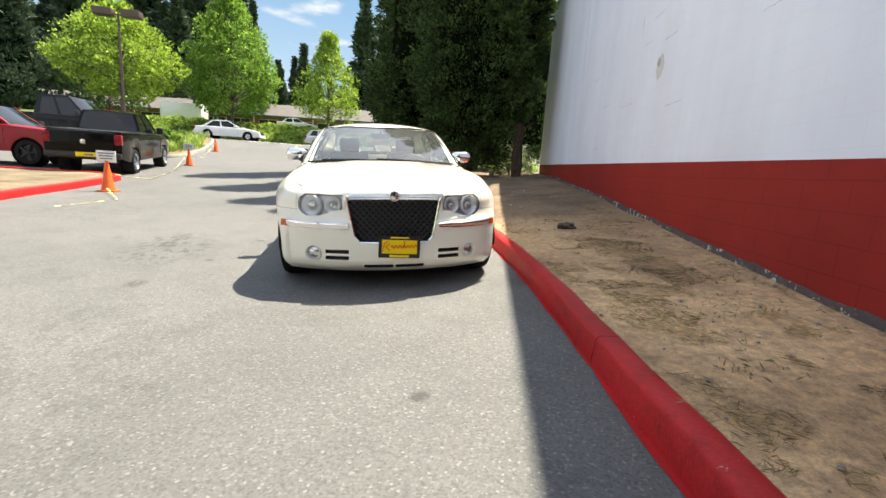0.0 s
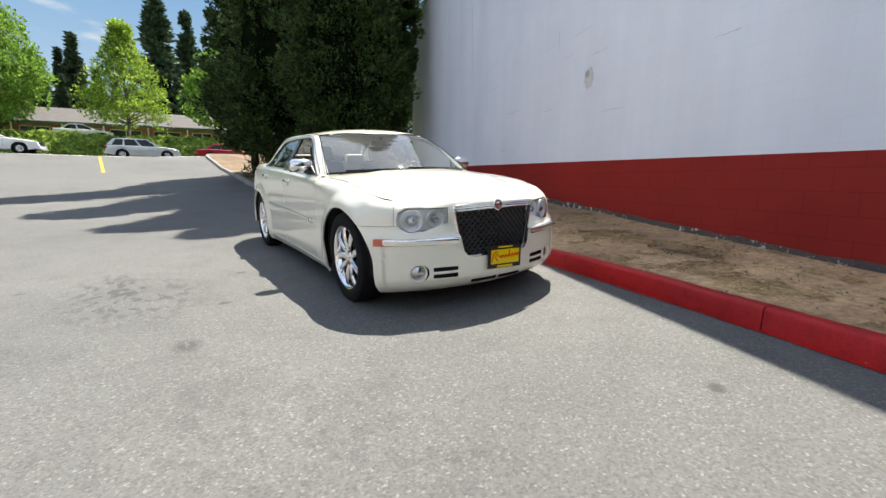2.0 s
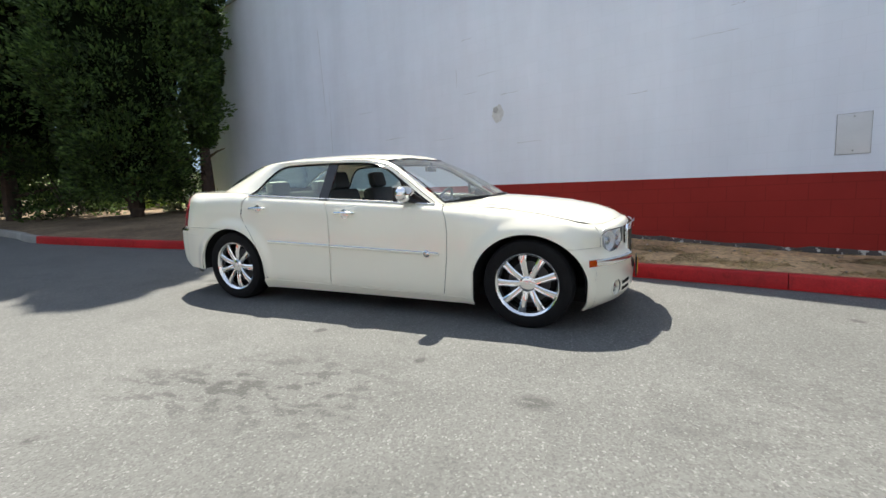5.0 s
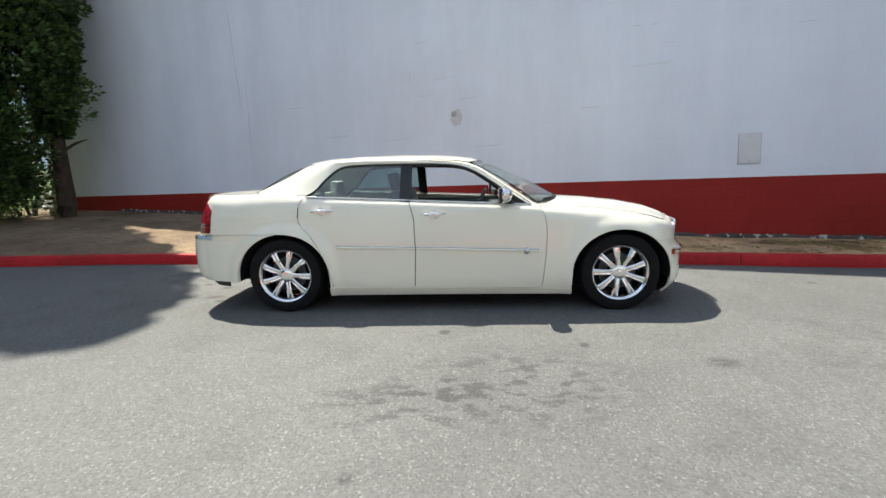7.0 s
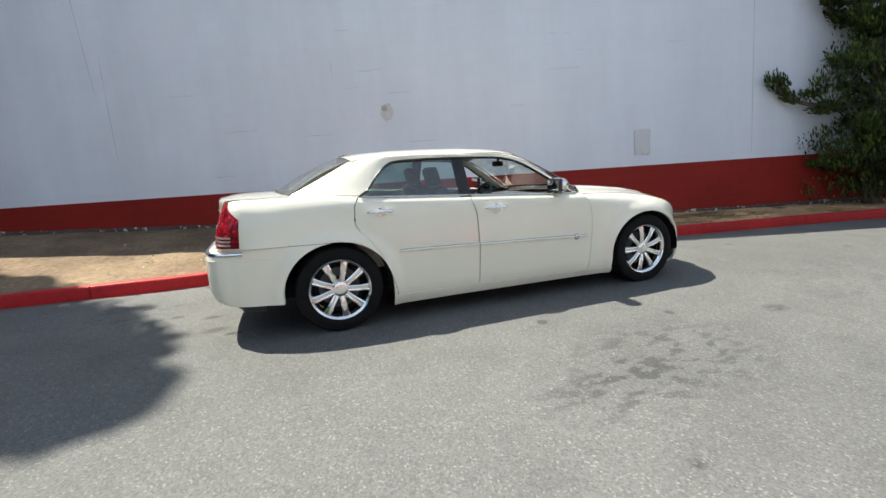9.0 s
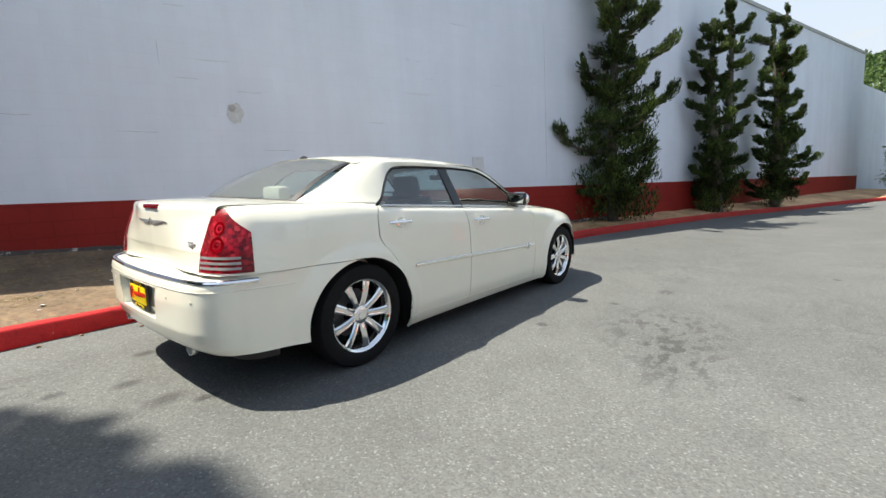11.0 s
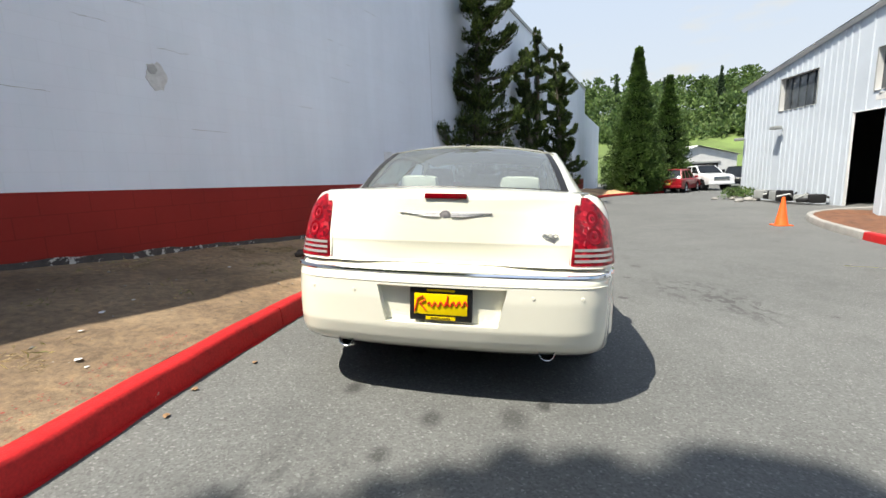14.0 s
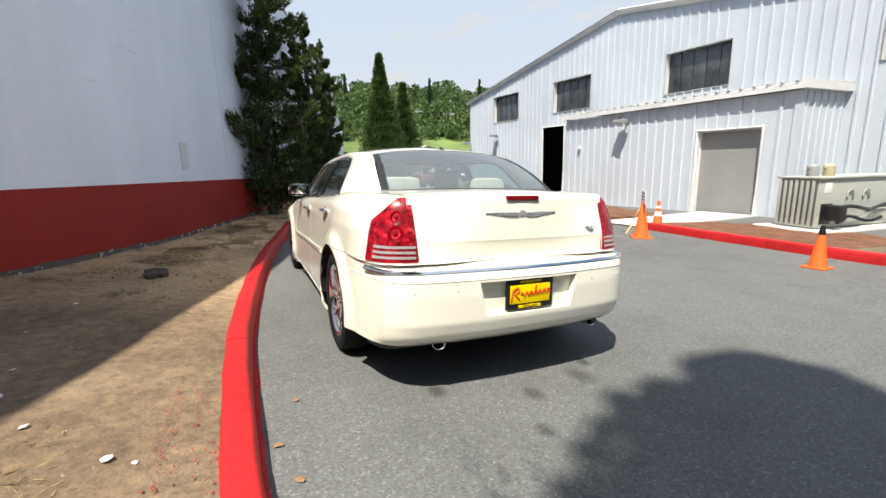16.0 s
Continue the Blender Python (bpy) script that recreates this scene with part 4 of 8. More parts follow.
    part("headliner", Geo().grid([[(x, y, roof_z(y) - 0.05 - 0.05 * (abs(x) / 0.6) ** 2) for x in frange(-0.57, 0.57, 9)] for y in frange(-0.22, 1.27, 12)]), LEATHER, cab)
    dash = Geo().rbox(-0.74, 0.74, -0.86, -0.42, 0.72, 0.93, 0.05)
    part("dashboard", dash, SLATE, cab)
    wheel_ring = [(0.37 + 0.185 * math.cos(a), -0.30 - 0.08 * math.sin(a), 0.90 + 0.165 * math.sin(a)) for a in frange(0, 2 * math.pi, 33)[:-1]]
    st = Geo().tube(wheel_ring, 0.016, 8, closed=True)
    for a in (0.2, 2.94, 4.71):
        st.tube([(0.37, -0.31, 0.895), (0.37 + 0.18 * math.cos(a), -0.30 - 0.08 * math.sin(a), 0.90 + 0.165 * math.sin(a))], 0.014, 6)
    st.lathe([(0.0, 0.03), (0.06, 0.02), (0.07, 0.0)], 16, Matrix.Translation((0.37, -0.31, 0.895)) @ Euler((radians(65), 0, 0)).to_matrix().to_4x4())
    part("steering_wheel", st, SLATE, cab)
    def seat(x, y, w, back_h, name):
        g = Geo().rbox(x - w / 2, x + w / 2, y - 0.26, y + 0.26, 0.42, 0.6, 0.06)
        g.rbox(-w / 2, w / 2, -0.07, 0.07, 0, back_h, 0.05, Matrix.Translation((x, y + 0.24, 0.5)) @ Euler((radians(-17), 0, 0)).to_matrix().to_4x4())
        return part(name, g, SLATE if name == "front_seat" else LEATHER, cab)
    for x in (-0.37, 0.37):
        seat(x, 0.12, 0.5, 0.62, "front_seat")
        mm = Matrix.Translation((x, 0.12 + 0.24, 0.5)) @ Euler((radians(-15), 0, 0)).to_matrix().to_4x4()
        part("head_restraint", Geo().rbox(-0.13, 0.13, -0.05, 0.05, 0.62, 0.80, 0.045, mm), SLATE, cab)
        part("rear_head_restraint", Geo().rbox(x - 0.14, x + 0.14, 1.30, 1.42, 1.05, 1.20, 0.05), LEATHER, cab)
    seat(0, 0.98, 1.25, 0.60, "rear_bench")
    part("interior_mirror", Geo().rbox(-0.11, 0.11, -0.35, -0.32, 1.245, 1.30, 0.012).tube([(0, -0.335, 1.28), (0, -0.345, 1.335)], 0.014, 6), BLACK, cab)
    for x in (-0.33, 0.33):
        part("sun_visor", Geo().rbox(x - 0.2, x + 0.2, -0.26, -0.10, 1.345, 1.36, 0.006), LEATHER, cab)
    return car


build_car()
# ---- the lie of the land ----
HY = ((-400, -130, -60, -30, -10, -5, 0, 3, 6, 10, 15, 23, 28, 30.2, 32, 36, 42, 43.5, 47.5, 60, 140, 400), (30, 19, -0.55, -0.42, -0.16, -0.09, 0, 0.06, 0.15, 0.34, 0.62, 1.42, 2.2, 2.47, 2.5, 2.48, 2.52, 2.7, 4.75, 5.0, 6.3, 8))
HX = ((-60, -8, -4.5, -3, 2, 6), (-0.14, -0.14, -0.15, -0.125, 0.09, 0.12))


def h(x, y):
    return interp(x, *HX) + interp(y, *HY)


def wall_x(y):
    return 3.64 + 0.29 * y


KERB = spline([(3.2, 30.6), (1.6, 30.4), (0.85, 29.3), (0.95, 24.0), (1.05, 18.3), (1.05, 11.3), (0.80, 9.1), (1.36, 5.5), (1.39, 3.5), (1.44, 2.6), (1.44, 1.0), (1.28, -1.0), (1.09, -2.5), (0.8, -4.2), (0.33, -6.9),
               (-0.86, -11.9), (-2.49, -16.9), (-4.7, -22.7), (-7.4, -26.6), (-10.5, -28.6)], 400)
KX = np.array(KERB)


def kerb_x(y):
    return interp(-y, -KX[:, 1], KX[:, 0])


def wall_base(y):
    return interp(y, (-40, -6.5, -3.6, -1.3, 1.5, 6.4, 10, 14, 24, 30), (-0.25, 0.11, 0.19, 0.35, 0.55, 0.82, 1.02, 1.15, 1.6, 2.6))


# ---- ground materials ----
def asphalt_mat():
    m, n, l, b = shader("asphalt")
    big, mid, fine = noise_node(n, l, 0.35, 4), noise_node(n, l, 2.2, 5, 0.6), noise_node(n, l, 60, 4, 0.7)
    base = ramp(n, l, big.outputs[0], [(0.3, (0.110, 0.113, 0.110)), (0.7, (0.140, 0.143, 0.139))])
    m2 = ramp(n, l, mid.outputs[0], [(0.25, grey(0.82)), (0.5, grey(0.97)), (0.8, grey(1.06))])
    out = blend(n, l, 1.0, base.outputs[0], m2.outputs[0], "MULTIPLY")
    # stones in the binder
    tc = n.new("ShaderNodeTexCoord")
    vor = n.new("ShaderNodeTexVoronoi")
    vor.inputs["Scale"].default_value = 105
    l.new(tc.outputs["Object"], vor.inputs["Vector"])
    sep = n.new("ShaderNodeSeparateColor")
    l.new(vor.outputs["Color"], sep.inputs[0])
    chips = ramp(n, l, sep.outputs[0], [(0.0, grey(0.55)), (0.4, grey(0.92)), (0.8, grey(1.06)), (0.94, grey(1.3)), (1.0, grey(2.1))])
    out = blend(n, l, 0.62, out, chips.outputs[0], "MULTIPLY")
    grit = ramp(n, l, fine.outputs[0], [(0.3, grey(0.83)), (0.7, grey(1.1))])
    out = blend(n, l, 0.7, out, grit.outputs[0], "MULTIPLY")
    # old stains where fluid dripped and dried
    for (sx, sy, rad, dark) in ((-2.3, -0.45, 0.62, 0.6), (-2.55, 0.25, 0.4, 0.65), (-4.6, 2.6, 1.5, 0.85), (-1.9, -3.4, 1.3, 0.86), (0.5, 3.35, 0.45, 0.72), (0.51, 2.39, 0.07, 0.45), (-0.38, 2.55, 0.1, 0.55), (0.02, 2.63, 0.07, 0.5), (0.18, 2.95, 0.06, 0.5), (-0.54, 2.39, 0.06, 0.4), (-2.02, -1.8, 0.1, 0.6), (-3.6, -1.6, 1.2, 0.88)):
        mp = n.new("ShaderNodeVectorMath")
        mp.operation = "DISTANCE"
        flat = n.new("ShaderNodeVectorMath")
        flat.operation = "MULTIPLY"
        flat.inputs[1].default_value = (1, 0.7, 0)
        l.new(tc.outputs["Object"], flat.inputs[0])
        l.new(flat.outputs[0], mp.inputs[0])
        mp.inputs[1].default_value = (sx, sy * 0.7, 0)
        mask = ramp(n, l, mp.outputs["Value"], [(rad * 0.35, grey(1)), (min(0.99, rad), grey(0))])
        blot = noise_node(n, l, 8.0, 6, 0.6, stretch=(1.5, 0.8, 1))
        spots = ramp(n, l, blot.outputs[0], [(0.50, grey(0)), (0.57, grey(1))] if rad > 0.3 else [(0.36, grey(0)), (0.42, grey(1))])
        amount = blend(n, l, 1.0, mask.outputs[0], spots.outputs[0], "MULTIPLY")
        out = blend(n, l, amount, out, blend(n, l, 1.0, out, grey(dark), "MULTIPLY"))
    # scattered oil drops
    v2 = n.new("ShaderNodeTexVoronoi")
    v2.inputs["Scale"].default_value = 1.25
    wob = noise_node(n, l, 9, 3)
    off = blend(n, l, 0.06, tc.outputs["Object"], wob.outputs["Color"], "ADD")
    l.new(off, v2.inputs["Vector"])
    drops = ramp(n, l, v2.outputs["Distance"], [(0.045, grey(0.52)), (0.075, grey(1.0))])
    out = blend(n, l, 1.0, out, drops.outputs[0], "MULTIPLY")
    l.new(out, b.inputs["Base Color"])
    b.inputs["Roughness"].default_value = 0.82
    b.inputs["Specular IOR Level"].default_value = 0.35
    mixh = blend(n, l, 0.5, sep.outputs[0], fine.outputs[0])
    bump(n, l, b, mixh, 0.32, 0.005)
    return m


def soil_mat():
    m, n, l, b = shader("dry_soil")
    a, c, d = noise_node(n, l, 0.8, 6, 0.68), noise_node(n, l, 16, 6, 0.7), noise_node(n, l, 90, 4, 0.7)
    base = ramp(n, l, a.outputs[0], [(0.34, (0.155, 0.116, 0.08)), (0.5, (0.27, 0.208, 0.147)), (0.64, (0.37, 0.298, 0.213))])
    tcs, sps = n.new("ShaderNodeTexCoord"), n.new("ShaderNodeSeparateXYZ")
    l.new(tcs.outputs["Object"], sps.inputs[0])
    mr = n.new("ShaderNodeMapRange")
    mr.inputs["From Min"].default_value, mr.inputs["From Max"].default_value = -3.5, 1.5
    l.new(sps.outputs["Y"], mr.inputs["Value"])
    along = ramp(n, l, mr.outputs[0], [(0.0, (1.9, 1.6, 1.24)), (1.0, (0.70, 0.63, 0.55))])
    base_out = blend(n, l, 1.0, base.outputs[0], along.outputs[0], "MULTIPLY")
    straw = ramp(n, l, c.outputs[0], [(0.34, grey(0.66)), (0.5, grey(1.0)), (0.68, (1.4, 1.36, 1.22))])
    out = blend(n, l, 1.0, base_out, straw.outputs[0], "MULTIPLY")
    g = ramp(n, l, d.outputs[0], [(0.3, grey(0.6)), (0.7, grey(1.2))])
    out = blend(n, l, 0.8, out, g.outputs[0], "MULTIPLY")
    l.new(out, b.inputs["Base Color"])
    b.inputs["Roughness"].default_value = 0.95
    mix = blend(n, l, 0.4, c.outputs[0], d.outputs[0])
    bump(n, l, b, mix, 0.8, 0.015)
    return m


def worn_paint(name, col, under, chip=0.62, scale=9, rough=0.5):
    """Paint that has flaked off in places and lets the base show."""
    m, n, l, b = shader(name)
    a, c, d = noise_node(n, l, scale, 6, 0.7), noise_node(n, l, 1.1, 4), noise_node(n, l, 70, 3)
    tone = ramp(n, l, c.outputs[0], [(0.3, tuple(v * 0.72 for v in col)), (0.7, tuple(min(1, v * 1.1) for v in col))])
    scuff = noise_node(n, l, 11, 5, 0.7)
    sc = ramp(n, l, scuff.outputs[0], [(0.3, grey(0.68)), (0.46, grey(0.97)), (0.7, grey(1.06))])
    gr = ramp(n, l, d.outputs[0], [(0.3, grey(0.8)), (0.7, grey(1.05))])
    paint = blend(n, l, 1.0, blend(n, l, 1.0, tone.outputs[0], sc.outputs[0], "MULTIPLY"), gr.outputs[0], "MULTIPLY")
    mask = ramp(n, l, a.outputs[0], [(chip, grey(0)), (chip + 0.03, grey(1))])
    out = blend(n, l, mask.outputs[0], paint, under)
    l.new(out, b.inputs["Base Color"])
    b.inputs["Roughness"].default_value, b.inputs["Specular IOR Level"].default_value = rough, 0.25
    mix = blend(n, l, 0.4, a.outputs[0], d.outputs[0])
    bump(n, l, b, mix, 0.5, 0.008)
    return m


def block_wall_mat(name, col, var, joint):
    """Painted concrete blocks: faint courses, streaks and patches."""
    m, n, l, b = shader(name)
    tc = n.new("ShaderNodeTexCoord")
    a, c, d = noise_node(n, l, 0.6, 5, 0.6), noise_node(n, l, 25, 5, 0.6), noise_node(n, l, 1.3, 5, 0.6, stretch=(1, 1, 0.12))
    lo, hi = tuple(v * (1 - var) for v in col), tuple(min(1, v * (1 + var)) for v in col)
    base = ramp(n, l, a.outputs[0], [(0.3, lo), (0.7, hi)])
    streak = ramp(n, l, d.outputs[0], [(0.3, grey(0.9)), (0.6, grey(1.0))])
    out = blend(n, l, 0.7, base.outputs[0], streak.outputs[0], "MULTIPLY")
    br = n.new("ShaderNodeTexBrick")
    br.inputs["Scale"].default_value, br.inputs["Mortar Size"].default_value, br.inputs["Brick Width"].default_value, br.inputs["Row Height"].default_value = 1.0, 0.005, 0.4, 0.2
    br.inputs["Color1"].default_value, br.inputs["Color2"].default_value, br.inputs["Mortar"].default_value = (1, 1, 1, 1), (0.985, 0.985, 0.985, 1), (joint, joint, joint, 1)
    mp = n.new("ShaderNodeMapping")
    mp.inputs["Rotation"].default_value = (radians(90), 0, 0)
    l.new(tc.outputs["Object"], mp.inputs[0])
    rot = n.new("ShaderNodeCombineXYZ")
    sp = n.new("ShaderNodeSeparateXYZ")
    l.new(tc.outputs["Object"], sp.inputs[0])
    l.new(sp.outputs["Y"], rot.inputs["X"])
    l.new(sp.outputs["Z"], rot.inputs["Y"])
    l.new(rot.outputs[0], br.inputs["Vector"])
    out = blend(n, l, 1.0, out, br.outputs["Color"], "MULTIPLY")
    l.new(out, b.inputs["Base Color"])
    b.inputs["Roughness"].default_value, b.inputs["Specular IOR Level"].default_value = 0.65, 0.2
    mix = blend(n, l, 0.35, br.outputs["Color"], c.outputs[0])
    bump(n, l, b, mix, 0.18, 0.006)
    return m


def leaf_mat(name, dark, light, trans=0.3):
    m, n, l, b = shader(name)
    g = n.new("ShaderNodeNewGeometry")
    r = ramp(n, l, g.outputs["Random Per Island"], [(0.0, dark), (0.6, tuple(lerp(x, y, 0.5) for x, y in zip(dark, light))), (1.0, light)])
    big = noise_node(n, l, 1.7, 4, 0.6)
    r2 = ramp(n, l, big.outputs[0], [(0.34, grey(0.4)), (0.64, grey(1.5))])
    out = blend(n, l, 1.0, r.outputs[0], r2.outputs[0], "MULTIPLY")
    l.new(out, b.inputs["Base Color"])
    b.inputs["Roughness"].default_value, b.inputs["Specular IOR Level"].default_value = 0.6, 0.3
    t, x = n.new("ShaderNodeBsdfTranslucent"), n.new("ShaderNodeMixShader")
    l.new(out, t.inputs[0])
    x.inputs[0].default_value = trans
    l.new(b.outputs[0], x.inputs[1])
    l.new(t.outputs[0], x.inputs[2])
    l.new(x.outputs[0], n["Material Output"].inputs[0])
    return m


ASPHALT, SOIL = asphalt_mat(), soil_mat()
GRASS = stuff_mat("rough_grass", (0.13, 0.19, 0.05), 0.9, 0, 0.4, 0.15, 3.0, 0.6)
KERB_RED = worn_paint("red_kerb_paint", (0.50, 0.018, 0.02), (0.36, 0.33, 0.30), 0.69, 14)
KERB_GREY = stuff_mat("grey_concrete", (0.30, 0.29, 0.27), 0.85, 0, 0.2, 2, 40, 0.3)
CONCRETE = stuff_mat("pale_concrete", (0.58, 0.56, 0.52), 0.85, 0, 0.12, 1.2, 40, 0.25)
MULCH = stuff_mat("bark_mulch", (0.165, 0.07, 0.034), 0.95, 0, 0.45, 4, 45, 1.0)
WALL_WHITE = block_wall_mat("white_block_wall", (0.775, 0.82, 0.915), 0.035, 0.965)
WALL_RED = block_wall_mat("red_block_wall", (0.285, 0.022, 0.017), 0.14, 0.8)
WALL_CHIP = worn_paint("chipped_wall_foot", (0.115, 0.10, 0.098), (0.55, 0.54, 0.52), 0.57, 9, 0.8)
SIDING = stuff_mat("white_steel_siding", (0.49, 0.535, 0.59), 0.5, 0, 0.05, 0.7, 30)
WHITE_TRIM = stuff_mat("white_trim", (0.66, 0.66, 0.65), 0.5, 0, 0.06, 2, 30)
GREY_DOOR = stuff_mat("grey_door", (0.25, 0.252, 0.248), 0.55, 0, 0.05, 2, 30)
DARK_GLASS = stuff_mat("dark_window", (0.045, 0.05, 0.056), 0.08, 0, 0.5, 0.9, 5)
GALV = stuff_mat("galvanised", (0.36, 0.37, 0.36), 0.5, 0.3, 0.1, 5, 40)
BARK = stuff_mat("bark", (0.075, 0.05, 0.035), 0.95, 0, 0.35, 6, 40, 0.9)
GREY_BARK = stuff_mat("grey_bark", (0.13, 0.11, 0.09), 0.95, 0, 0.35, 6, 40, 0.9)
ORANGE = stuff_mat("orange_vinyl", (0.80, 0.12, 0.015), 0.5, 0, 0.1, 6, 60)
SIGN_WHITE = stuff_mat("sign_white", (0.72, 0.72, 0.70), 0.5, 0, 0.05, 8, 60)
BAR_GREY = stuff_mat("print_grey", (0.16, 0.17, 0.19), 0.6, 0, 0.1, 8, 60)
TAPE = stuff_mat("yellow_tape", (0.75, 0.66, 0.22), 0.45, 0, 0.12, 6, 60)
YELLOW_LINE = worn_paint("yellow_road_paint", (0.62, 0.42, 0.05), (0.16, 0.16, 0.15), 0.6, 8, 0.8)
ROOF_GREY = stuff_mat("shingle_roof", (0.12, 0.112, 0.105), 0.9, 0, 0.15, 1.5, 12, 0.5)
BRICK = stuff_mat("brown_brick", (0.36, 0.16, 0.075), 0.85, 0, 0.2, 2, 20, 0.4)
GREEN_TRIM = stuff_mat("green_fascia", (0.03, 0.09, 0.075), 0.6, 0, 0.1, 2, 20)
CYPRESS = leaf_mat("cypress_leaf", (0.013, 0.029, 0.009), (0.105, 0.175, 0.043), 0.22)
JUNIPER = leaf_mat("juniper_leaf", (0.004, 0.011, 0.004), (0.11, 0.16, 0.032), 0.16)
JUNIPER_TIP = leaf_mat("juniper_rust", (0.16, 0.07, 0.03), (0.30, 0.16, 0.07), 0.2)
ARBOR = leaf_mat("arborvitae_leaf", (0.026, 0.056, 0.013), (0.10, 0.165, 0.036), 0.25)
MAPLE = leaf_mat("lime_leaf", (0.15, 0.255, 0.03), (0.375, 0.51, 0.08), 0.5)
MAPLE_DEEP = leaf_mat("fresh_leaf", (0.10, 0.215, 0.028), (0.275, 0.425, 0.075), 0.5)
IVY = leaf_mat("ivy_leaf", (0.15, 0.26, 0.05), (0.42, 0.54, 0.12), 0.4)
SHRUB_LEAF = leaf_mat("silvery_leaf", (0.14, 0.20, 0.08), (0.48, 0.54, 0.36), 0.35)
# lifted, greyer green: distance haze put into the leaf colour
FIR = leaf_mat("hazed_fir_leaf", (0.034, 0.060, 0.040), (0.105, 0.155, 0.085), 0.15)
WOODS = leaf_mat("woods_leaf", (0.055, 0.10, 0.038), (0.17, 0.245, 0.075), 0.4)
STRAW = leaf_mat("dry_straw", (0.20, 0.14, 0.07), (0.50, 0.39, 0.20), 0.2)
TUFT = leaf_mat("grass_blade", (0.10, 0.14, 0.03), (0.42, 0.33, 0.14), 0.3)

# near-black for the crown cores: shade deep in the foliage put into colour
CORE_SHADE = stuff_mat("crown_core", (0.007, 0.011, 0.005), 1.0, 0, 0.5, 3, 30, 0.8, spec=0.0)

# ---- ground ----
gx = sorted({-400, -200, -120, -80, -60, -40, -30, -22, -16, 12, 16, 24, 40, 80, 160, 400} | {round(v * 0.5, 1) for v in range(-24, 17)})
gy = sorted({-400, -250, -160, -110, -90, -75, -60, -50, -40, -35, 60, 75, 90, 115, 140, 200, 400} | {float(v) for v in range(-30, 50)} | {42.5, 43.5, 47.5})
gnx = len(gx)
ground_me = bpy.data.meshes.new("ground")
ground_me.from_pydata([(x, y, h(x, y)) for y in gy for x in gx], [], [(j * gnx + i, j * gnx + i + 1, (j + 1) * gnx + i + 1, (j + 1) * gnx + i) for j in range(len(gy) - 1) for i in range(gnx - 1)])
for mm in (ASPHALT, GRASS):
    ground_me.materials.append(mm)
for q in ground_me.polygons:
    c = q.center
    q.material_index = 1 if c.y > 43 or c.y < -60 or c.x < -40 or c.x > 30 else 0
ground_me.shade_smooth()
tagged(new("ground", ground_me), "sun-bleached grey asphalt lot with stains and stone chips", "ground", kind="structure")
lane = []
lane.append(Geo().grid([[(-4.2 - 0.0915 * (y - 22.2) + d, y, h(-4.5, y) + 0.008) for d in (-0.07, 0.07)] for y in frange(22.2, 29.3, 14)]))
tagged(part("road_line", lane[0], YELLOW_LINE), "worn yellow line painted on asphalt", "road marking", kind="structure")

tagged(part("edge_line", Geo().grid([[(x, y + 0.03 * x, h(x, y) + 0.008) for y in (29.6, 29.75)] for x in frange(-8.5, 0.5, 20)]), WHITE_TRIM), "worn white line painted at the edge of the lot", "road marking", kind="structure")

# ---- kerb along the wall ----
def kerb_run(name, pts, label, painted, width=0.155, height=0.15, block=2.6):
    root = thing(name, label, "kerb", kind="structure")
    pts = [Vector((x, y, 0)) for x, y in pts]
    s = np.r_[0, np.cumsum([(b - a).length for a, b in zip(pts, pts[1:])])]
    k = max(1, round(s[-1] / block))
    prof = [(0.0, -0.12), (0.0, 0.0), (0.010, height * 0.82), (0.018, height * 0.945), (0.034, height), (width - 0.03, height), (width - 0.006, height - 0.012), (width, height - 0.03), (width, -0.05)]
    for i in range(k):
        a, b = s[-1] * i / k + 0.004, s[-1] * (i + 1) / k - 0.004
        rows = []
        for w in np.linspace(a, b, max(3, int((b - a) / 0.22))):
            p = Vector((np.interp(w, s, [q.x for q in pts]), np.interp(w, s, [q.y for q in pts]), 0))
            p2 = Vector((np.interp(w + 0.03, s, [q.x for q in pts]), np.interp(w + 0.03, s, [q.y for q in pts]), 0))
            p1 = Vector((np.interp(w - 0.03, s, [q.x for q in pts]), np.interp(w - 0.03, s, [q.y for q in pts]), 0))
            t = (p2 - p1).normalized()
            nrm = Vector((-t.y, t.x, 0))
            jit = 0.002 * math.sin(w * 3.1) + 0.003 * math.sin(w * 7.7) + 0.004 * noise.noise((w * 9, 0, 0))
            rows.append([tuple(p + nrm * (u + jit * (v > 0.05)) + Vector((0, 0, h(p.x, p.y) + v + (jit * 0.6 if v > 0.1 else 0)))) for u, v in prof])
        g = Geo().grid(rows)
        g.add(rows[0], [tuple(range(len(prof)))]).add(rows[-1], [tuple(range(len(prof)))])
        mid = pts[int(np.searchsorted(s, (a + b) / 2))]
        part("kerb_block", g, KERB_RED if painted(mid) else KERB_GREY, root, smooth=50)
    return root


over = []
for i, (x, y) in enumerate(KERB):
    if -12 < y < 7:
        w = 0.022 + 0.03 * max(0, noise.noise((x * 3, y * 3, 5))) + 0.012 * noise.noise((x * 17, y * 17, 1))
        over.append([(x - w, y, h(x - w, y) + 0.004), (x + 0.01, y, h(x, y) + 0.004)])
tagged(part("paint_overspill", Geo().grid(over), KERB_RED), "red paint brushed over onto the asphalt", "paint", kind="structure")
kerb_run("kerb_1", [p for p in KERB], "concrete kerb painted red, scuffed and chipped", lambda p: p.y < 9.2)
west = spline([(-11.6, 9.35), (-8.4, 9.2), (-7.3, 8.95), (-6.88, 8.3), (-6.75, 6.5), (-6.55, 3.6), (-6.15, 1.8), (-6.28, -0.3), (-6.5, -2.35)], 110)
